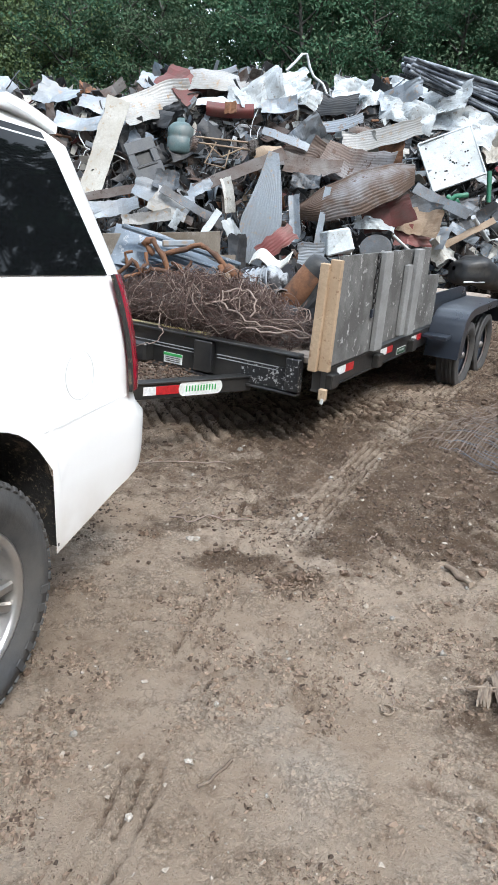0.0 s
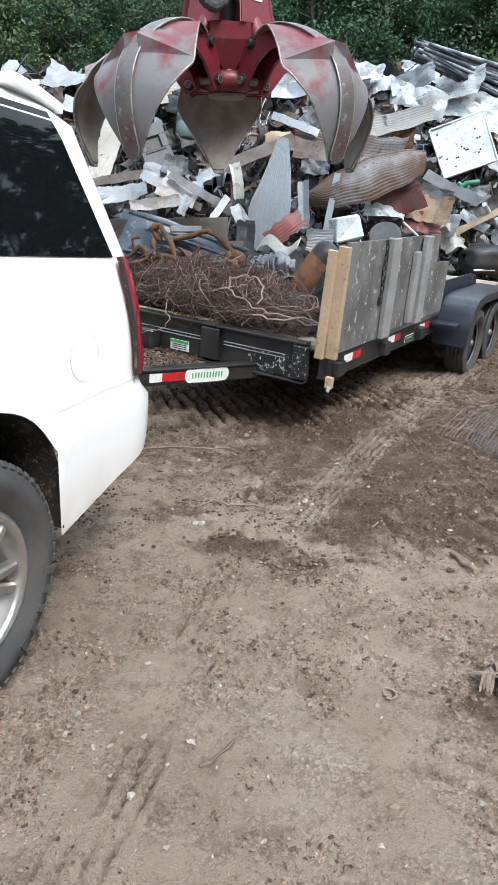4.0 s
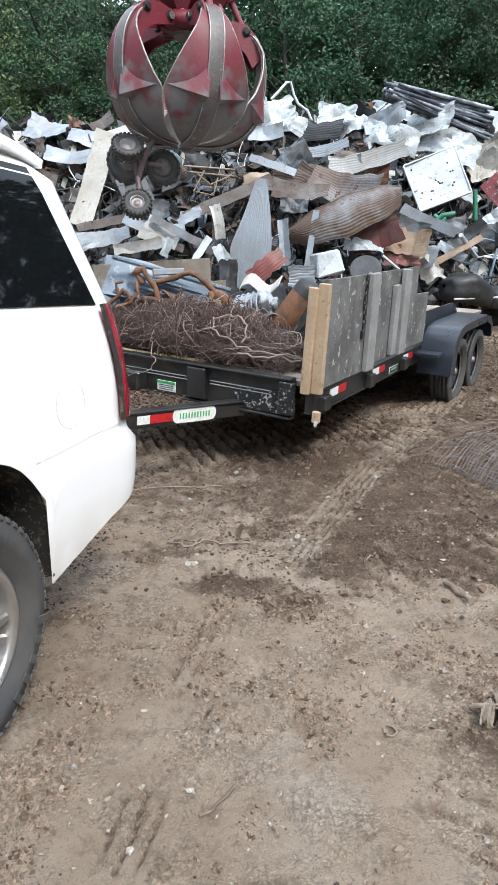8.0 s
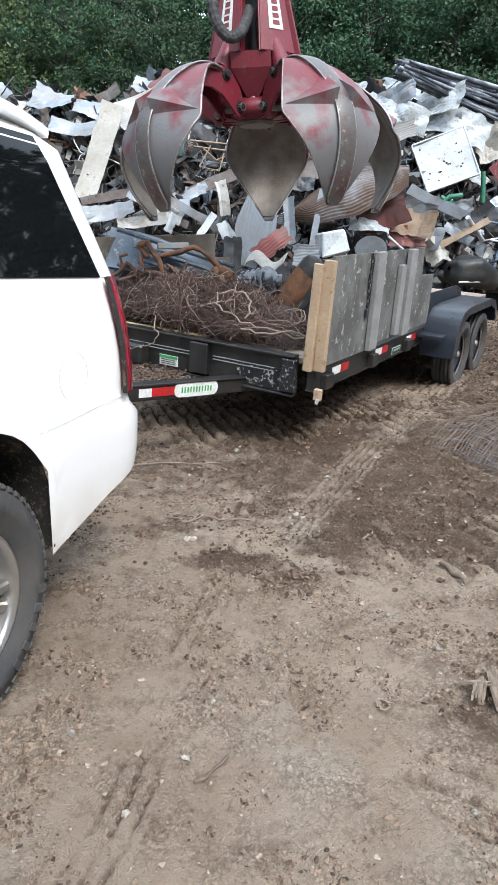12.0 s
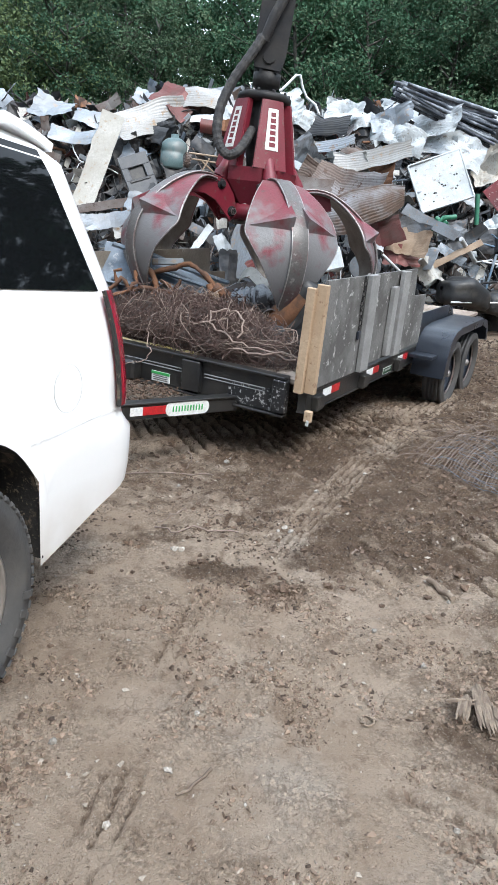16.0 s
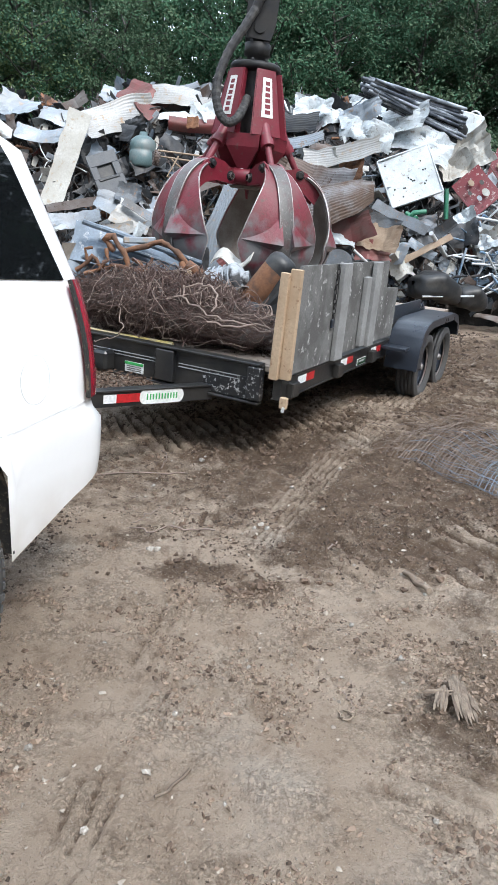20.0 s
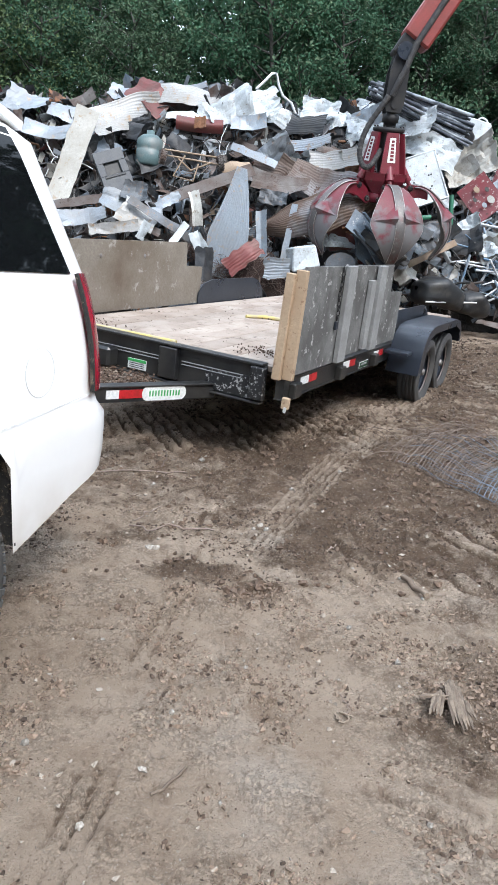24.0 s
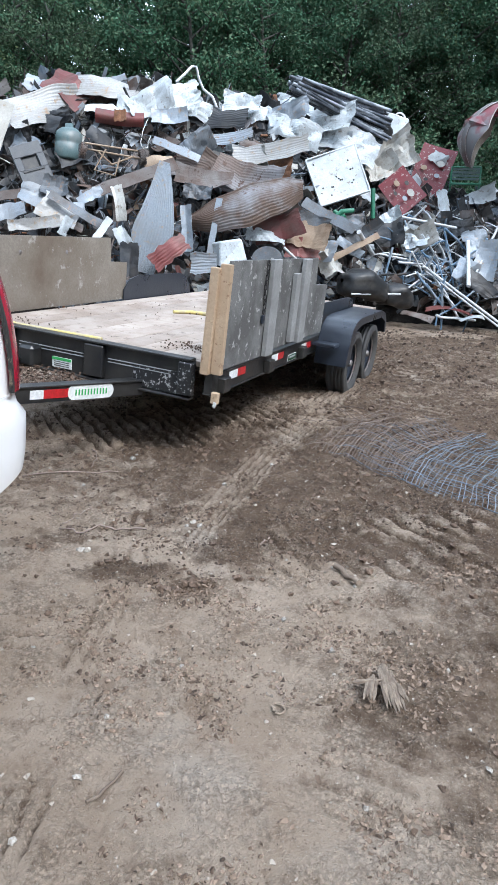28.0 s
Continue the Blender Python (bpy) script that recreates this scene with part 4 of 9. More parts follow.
def build_car():
    car = thing("car", "white sport utility car with tinted windows, dirty lower bumper", "car", CAR_BASE)
    # plan of the body: right side, rounded rear corner, back, left side, nose
    plan = [(-1.0, -3.92), (-0.35, -3.85), (-0.08, -3.6), (0.0, -3.2)]
    plan += [(0.0, -3.2 + 0.2 * k) for k in range(1, 11)]
    plan += [(0.0, -1.1 + 0.1 * k) for k in range(1, 6)]
    plan += [(0.0, -0.55 + 0.05 * k) for k in range(1, 29)]
    cx, cy, rr = -0.20, 0.89, 0.20
    plan += [(cx + rr * math.cos(a), cy + rr * math.sin(a)) for a in [math.pi / 2 * k / 7 for k in range(0, 8)]]
    plan += [(-0.6, 1.10), (-1.0, 1.11)]
    left = [(-2.0 - x, y) for x, y in reversed(plan[:-1])]
    plan = plan + left

    def low(x, y):
        if x > -0.21 or x < -1.79:
            if abs(y) < 0.445:
                return 0.44 + 0.49 * max(0, 1 - abs(y / 0.447) ** 2.7) ** (1 / 2.7)
            if abs(y + 2.95) < 0.445:
                return 0.44 + 0.49 * max(0, 1 - abs((y + 2.95) / 0.447) ** 2.7) ** (1 / 2.7)
        if y > 0.4:
            return 0.395 + 0.20 * min(1, (y - 0.4) / 0.6)
        return 0.42

    def out(z):
        t = max(0, z - 0.95)
        return -0.09 * (t / 0.42) ** 2 if z > 0.95 else -0.03 * ((0.95 - z) / 0.5) ** 2

    nz = 14
    g = Geo()
    vs, fs = [], []
    for x, y in plan:
        z0 = low(x, y)
        nxv, nyv = (0, 0)
        for k in range(nz + 1):
            z = z0 + (1.365 - z0) * k / nz
            o = out(z)
            bump = 0.018 if (z < 0.885 and y > 0.36) else 0.0
            sx = 1 if x > -1 else -1
            fx = min(1.0, max(0.0, (abs(x + 1) - 0.6) / 0.2))
            yy = y
            if y > 0.7:
                lift = 0.075 * smoothstep(0.88, 0.80, z) * smoothstep(0.45, 0.62, z) - 0.10 * smoothstep(0.62, 0.40, z)
                yy = y + lift * (y - 0.7) / 0.3
            vs.append((x + sx * fx * (o + bump), yy, z))
    n = len(plan)
    for i in range(n - 1):
        for k in range(nz):
            a = i * (nz + 1) + k
            fs.append((a, a + nz + 1, a + nz + 2, a + 1))
    g.add(vs, fs, True)
    body = part("body", g, M["car_paint"], car, "white painted body shell")

    # upper body: narrowing towards the roof
    def upper(px, py, z):
        t = (z - 1.365) / 0.56
        sx = 1 if px > -1 else -1
        inset = 0.09 + 0.15 * t + 0.16 * max(0, t - 0.82) / 0.18
        x = px - sx * min(1, abs(px + 1)) * inset
        y = py
        if py > 0.2:
            y = 0.2 + (py - 0.2) * (1.06 - 0.27 * t - 0.06 * max(0, t - 0.85) / 0.15)
        if py < -2.0:
            y = -2.0 + (py + 2.0) * (1 - 0.3 - 0.55 * t)
        return (x, y, z)

    g = Geo()
    vs, fs = [], []
    nu = 10
    for px, py in plan:
        for k in range(nu + 1):
            vs.append(upper(px, py, 1.362 + 0.56 * k / nu))
    for i in range(n - 1):
        for k in range(nu):
            a = i * (nu + 1) + k
            fs.append((a, a + nu + 1, a + nu + 2, a + 1))
    g.add(vs, fs, True)
    # roof skin
    top = [upper(px, py, 1.922) for px, py in plan]
    cen = [(0.5 * (t[0] - 1.0) - 0.0, t[1] * 0.6 - 0.5, 1.975) for t in top]
    b = len(g.v)
    g.add(top + cen, [(i, i + 1, n + i + 1, n + i) for i in range(n - 1)], True)
    g.f.append(tuple(b + n + i for i in range(n)))
    g.s.append(True)
    g.mi.append(0)
    part("roof_shell", g, M["car_paint"], body)
    # bonnet and windscreen close the front
    g = Geo()
    g.plate(lambda u, v: (-0.06 - 1.88 * u, -3.72 + 1.05 * v, 1.10 + 0.27 * v ** 0.6 + 0.06 * math.sin(math.pi * u)), 12, 8, 0.02)
    part("bonnet", g, M["car_paint"], body)
    g = Geo()
    g.plate(lambda u, v: (-0.20 - 1.60 * u, -2.72 + 0.55 * v + 0.06 * math.sin(math.pi * u) * -1, 1.36 + 0.52 * v), 10, 6, 0.006)
    part("windscreen", g, M["glass"], body, "dark tinted windscreen")
    # rear spoiler lip over the tailgate
    g = Geo()
    g.plate(lambda u, v: (-0.27 - 1.46 * u, 0.60 + 0.27 * v + 0.03 * math.sin(math.pi * u), 1.922 - 0.022 * v - 0.03 * v * v), 10, 5, 0.032)
    part("spoiler", g, M["car_paint"], body)
    # rear quarter window and side windows
    for y0b, y1b, y0t, y1t in ((-0.55, 0.90, -0.55, 0.705), (-1.62, -0.64, -1.6, -0.64), (-2.55, -1.72, -2.0, -1.72)):
        for s in (1, -1):
            g = Geo()

            def gl(u, v):
                y = (y0b + (y1b - y0b) * u) * (1 - v) + (y0t + (y1t - y0t) * u) * v
                z = 1.362 + 0.470 * v
                t = (z - 1.365) / 0.56
                x = -(0.09 + 0.15 * t + 0.16 * max(0, t - 0.82) / 0.18) + 0.006
                return (x if s > 0 else -2 - x, y, z)

            g.plate(gl, 8, 6, 0.004)
            part("side_window", g, M["glass"], body, "dark tinted side window")
    # tail light wraps the corner
    for s in (1, -1):
        g = Geo()

        def tl(u, v):
            z = 0.925 + 0.44 * v
            a = radians(3 + 76 * u) if v < 0.9 else radians(3 + 76 * u * (1 - (v - 0.9) * 3))
            r = 0.221
            x, y = cx + r * math.cos(a) + out(z) * 0.9, cy + r * math.sin(a)
            return (x if s > 0 else -2 - x, y, z)

        g.plate(tl, 10, 10, 0.012)
        lamp = part("tail_light", g, M["tail_red"], body, "red wraparound tail lamp")
        g = Geo()
        g.plate(lambda u, v: (lambda p: (p[0] + s * 0.004, p[1], p[2]))(tl(-0.045 + 0.050 * u, v)), 2, 10, 0.014)
        part("lamp_edge", g, M["car_dark"], lamp)
    # fuel door: a shallow round lid
    g = Geo()
    fm = Matrix.Translation((out(1.03) + 0.004, 0.585, 1.03)) @ turn(0, 90, 0)
    g.tube([fm @ Vector((0.085 * math.cos(a), 0.085 * math.sin(a), -0.0005)) for a in [2 * math.pi * k / 40 for k in range(41)]], 0.0012, 4, close=False)
    part("fuel_door", g, M["seam"], body, "round fuel door gap")
    # panel seam above the bumper and behind the door
    g = Geo()
    g.tube([(out(0.885) + 0.012, 0.36 + 0.05 * k, 0.872 + 0.004 * k) for k in range(12)], 0.0011, 5)
    part("bumper_seam", g, M["seam"], body)
    # underside and wheel wells
    for yc in (0.0, -2.95):
        for s in (1, -1):
            g = Geo()
            prof = []
            for k in range(21):
                ca, sa = math.cos(math.pi * k / 20), math.sin(math.pi * k / 20)
                rad = (abs(ca) ** 2.7 + abs(sa) ** 2.7) ** (-1 / 2.7)
                prof.append((0.455 * ca * rad, 0.44 + 0.50 * sa * rad))

            def well(u, v):
                k = min(int(u * 20), 19)
                f = u * 20 - k
                y = prof[k][0] * (1 - f) + prof[k + 1][0] * f
                z = prof[k][1] * (1 - f) + prof[k + 1][1] * f
                x = -0.012 - 0.42 * v
                return (x if s > 0 else -2 - x, yc + y, z)

            g.plate(well, 20, 4, 0.008)
            xb = -0.44 if s > 0 else -1.56
            g.box(0.02, 0.95, 0.74, Matrix.Translation((xb, yc, 0.66)))
            part("wheel_arch_liner", g, M["car_dark"], body, "black mud-spattered arch liner")
    g = Geo()
    g.box(1.7, 4.6, 0.04, Matrix.Translation((-1.0, -1.5, 0.46)), 0.01)
    part("floor_pan", g, M["car_dark"], body)
    # wheels
    for yc in (0.0, -2.95):
        for s in (1, -1):
            ox = -0.13 if s > 0 else -1.87
            wh = part("wheel", tyre_geo(0.40, 0.265, 0.245, 60), M["rubber"], car, "dusty all-terrain tyre", Matrix.Translation((ox, yc, 0.40)) @ turn(0, 90 * s, 0))
            g = Geo()
            g.lathe([(0.250, -0.10), (0.246, 0.10), (0.252, 0.125), (0.240, 0.130), (0.228, 0.105), (0.222, -0.02), (0.12, -0.03), (0.0, -0.03)], None, 48)
            rim = part("rim", g, M["alloy"], wh, "silver alloy rim")
            for k in range(6):
                g = Geo()
                for da in (-9, 9):
                    m = turn(0, 0, 60 * k + da + 17) @ Matrix.Translation((0.145, 0, 0.085)) @ turn(0, 4, 0)
                    g.box(0.18, 0.036, 0.045, m, 0.01)
                part("spoke", g, M["alloy"], rim)
            g = Geo()
            g.lathe([(0.0, 0.115), (0.05, 0.112), (0.065, 0.09), (0.07, 0.02)], None, 24)
            part("hub_cap", g, M["alloy"], rim)
            g = Geo()
            g.lathe([(0.16, -0.035), (0.15, -0.045), (0.05, -0.045)], None, 24)
            part("brake_disc", g, M["dark_iron"], rim)
            # raised letters on the tyre wall stay plain blocks
            for a0 in (35, 215):
                for k in range(5):
                    g = Geo()
                    g.box(0.036, 0.028, 0.006, turn(0, 0, a0 + 11 * k) @ Matrix.Translation((0.335, 0, 0.1445)), 0.002)
                    part("raised_block", g, M["rubber"], wh)
    return car, body


car, car_body = build_car()

# ---- scrap heap ----
RIDGE = [(-9, 2.9), (-5, 3.5), (-4, 3.5), (-3.1, 3.55), (-2.2, 3.45), (-1.4, 3.72), (-0.5, 3.65), (0.2, 3.75), (1.0, 3.6), (1.7, 3.6), (2.5, 3.72), (3.4, 3.55), (4.2, 3.3), (4.9, 3.0), (5.5, 2.35), (6.1, 2.1), (6.6, 2.3), (8, 2.2), (11, 1.6)]
FOOT = [(-9, 10.2), (-3, 9.9), (0, 10.0), (2.5, 10.6), (4.2, 11.3), (5.2, 10.9), (6.0, 10.2), (8, 9.8), (11, 9.6)]


def line(table, x):
    return float(np.interp(x, [a for a, _ in table], [b for _, b in table]))


def heap_at(x, v):
    """A place on the heap's face: v from 0 at the foot to 1 at the ridge."""
    y0, zr = line(FOOT, x), line(RIDGE, x)
    return Vector((x, y0 + 2.5 * v, zr * (0.12 + 0.88 * v ** 0.92) if v > 0 else 0.0))


# extra looks that only the heap uses
M["galv_cream"] = mat("cream_ribbed_sheet", (0.34, 0.345, 0.345), 0.5, 0.15, (0.235, 0.225, 0.205), 0.4, 2.2, 40, 0.1, third=(0.28, 0.2, 0.13), edge=0.15)
M["galv_pale"] = mat("pale_blue_sheet", (0.285, 0.33, 0.38), 0.45, 0.1, (0.245, 0.265, 0.285), 0.4, 2.5, 40, 0.08, vary=0.15, third=(0.33, 0.27, 0.22), edge=0.15)
M["cream_rust"] = mat("tan_rusted_board", (0.36, 0.28, 0.205), 0.75, 0, (0.22, 0.15, 0.10), 0.45, 3, 50, 0.2, edge=0.14)
M["rust_ribbed"] = mat("rusted_roofing", (0.135, 0.100, 0.085), 0.7, 0.15, (0.27, 0.275, 0.29), 0.38, 1.6, 50, 0.2, third=(0.085, 0.05, 0.038), edge=0.12)

# near-black sheet behind the pieces stands in for shade in the gaps
g = Geo()


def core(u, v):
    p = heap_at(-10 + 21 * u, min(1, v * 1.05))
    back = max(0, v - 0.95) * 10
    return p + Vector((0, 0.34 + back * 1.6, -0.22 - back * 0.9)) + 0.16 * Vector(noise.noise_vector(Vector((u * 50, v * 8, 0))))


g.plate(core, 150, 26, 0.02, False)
heap = solid("scrap_heap", g, M["gap_shade"], "near-black core of the scrap heap, standing for shaded gaps", "scrap heap", kind="stuff")


def sheet_geo(w, h, kind, rnd, mt):
    """A bent piece of sheet metal, upright in xz, facing -y."""
    g = Geo()
    b1, b2, tw = rnd.uniform(-0.22, 0.22), rnd.uniform(-0.22, 0.22), rnd.uniform(-0.6, 0.6)
    cu, cr = rnd.uniform(0.25, 0.75), rnd.uniform(-0.5, 0.5)
    seed = rnd.uniform(0, 50)
    m = min(w, h)
    crumple = kind == "crumpled_sheet"
    jag = [rnd.uniform(-0.12, 0.12) * (1.2 if rnd.random() < 0.45 else 0.3) for _ in range(24)]

    def base(u, v):
        x, z = (u - 0.5) * w, (v - 0.5) * h
        x += jag[int(v * 6)] * m * 0.5 * (1 if u > 0.5 else -1) * abs(u - 0.5) * 2
        z += jag[8 + int(u * 7)] * m * 0.5 * (1 if v > 0.5 else -1) * abs(v - 0.5) * 2
        y = b1 * w * (u - 0.5) ** 2 * 2 + b2 * h * (v - 0.5) ** 2 * 2 + tw * m * (u - 0.5) * (v - 0.5)
        fold = u * math.cos(cr) + v * math.sin(cr) - cu
        if fold > 0:
            y += fold * m * 0.9 * (1 if b1 > 0 else -1)
        q = Vector((x / m * 1.7 + seed, z / m * 1.7, seed))
        y += (0.20 if crumple else 0.06) * m * (0.5 - abs(noise.noise(q * 0.8)) * 1.6) + (0.045 if crumple else 0.012) * m * (0.5 - abs(noise.noise(q * 2.3)) * 1.6)
        x += 0.06 * m * noise.noise(q * 1.9 + Vector((9, 0, 0)))
        z += 0.06 * m * noise.noise(q * 1.9 + Vector((0, 9, 0)))
        return x, y, z

    if kind == "ribbed_sheet":
        n = max(5, int(h / 0.04)) if w > h else max(5, int(w / 0.04))

        def fn(u, v):
            x, y, z = base(u, v)
            ph = (v if w > h else u) * n * 2 * math.pi
            return (x, y + 0.0035 * math.sin(ph), z)

        nu, nv = (10, n * 4) if w > h else (n * 4, 10)
        g.plate(fn, nu, min(nv, 90), 0.003)
    elif kind == "spike_sheet":
        n = 14

        def fn(u, v):
            taper = min(1, 0.25 + 1.25 * (1 - v)) * (0.62 + 0.38 * min(1, v * 3))
            x, z = (u - 0.5) * w * taper + 0.10 * w * math.sin(v * 3), (v - 0.5) * h
            return (x, -0.05 * math.sin(v * math.pi) + 0.0035 * math.sin(u * n * 2 * math.pi), z)

        g.plate(fn, n * 4, 24, 0.003)
    elif kind == "leaf_sheet":
        # a torn roofing sheet drawn out to a point at its low end, curling forward at the top
        n = 15

        def fn(u, v):
            span = math.sin(math.pi * (0.06 + 0.80 * u)) ** 0.8
            sag = -0.16 * h * math.sin(math.pi * u) + 0.10 * h * u * u
            x = (u - 0.5) * w + 0.05 * w * (v - 0.5) * u
            z = (v - 0.5) * h * span + sag + 0.02 * h * math.sin(u * 21 + 2 * v)
            y = -0.20 * h * math.sin(math.pi * min(1, v * 1.1)) - 0.10 * w * math.sin(math.pi * u) + 0.16 * h * smoothstep(0.72, 1.0, u)
            return (x, y + 0.007 * math.sin(v * n * 2 * math.pi) * min(1, span * 2), z)

        g.plate(fn, 30, 60, 0.003)
    elif kind == "trough_sheet":
        g.plate(lambda u, v: ((u - 0.5) * w, -0.35 * h * math.sin(v * math.pi), (v - 0.5) * h - 0.1 * h * math.sin(u * 3)), 10, 8, 0.004)
    elif kind == "long_board":
        n1, n2 = (24, 5) if w > h else (5, 24)

        def fn(u, v):
            f = u if w > h else v
            return ((u - 0.5) * w + 0.10 * m * noise.noise(Vector((f * 7 + seed, u, 1))), b1 * max(w, h) * (f - 0.5) ** 2 * 0.5 + tw * 0.6 * m * (u - 0.5) * (v - 0.5) * 2 + 0.02 * m * math.sin(f * 9 + seed), (v - 0.5) * h + 0.12 * m * noise.noise(Vector((f * 6 + seed, v, 7))))

        g.plate(fn, n1, n2, 0.008, False)
    elif kind == "folded_sheet":
        g.plate(lambda u, v: (base(u, v)[0], base(u, v)[1] + abs(u - 0.45) * w * 0.8, base(u, v)[2]), 12, 6, 0.004, False)
    else:
        nu, nv = (18, 14) if crumple else (14, 10)
        g.plate(base, nu, nv, 0.004 if kind != "panel_dark" else 0.018, False)
    return g


def heap_pose(x, y, z, roll, tilt, yaw):
    return pose(x, y, z) @ turn(0, 0, yaw - math.degrees(math.atan2(x, y))) @ turn(-tilt, 0, 0) @ turn(0, -roll, 0)


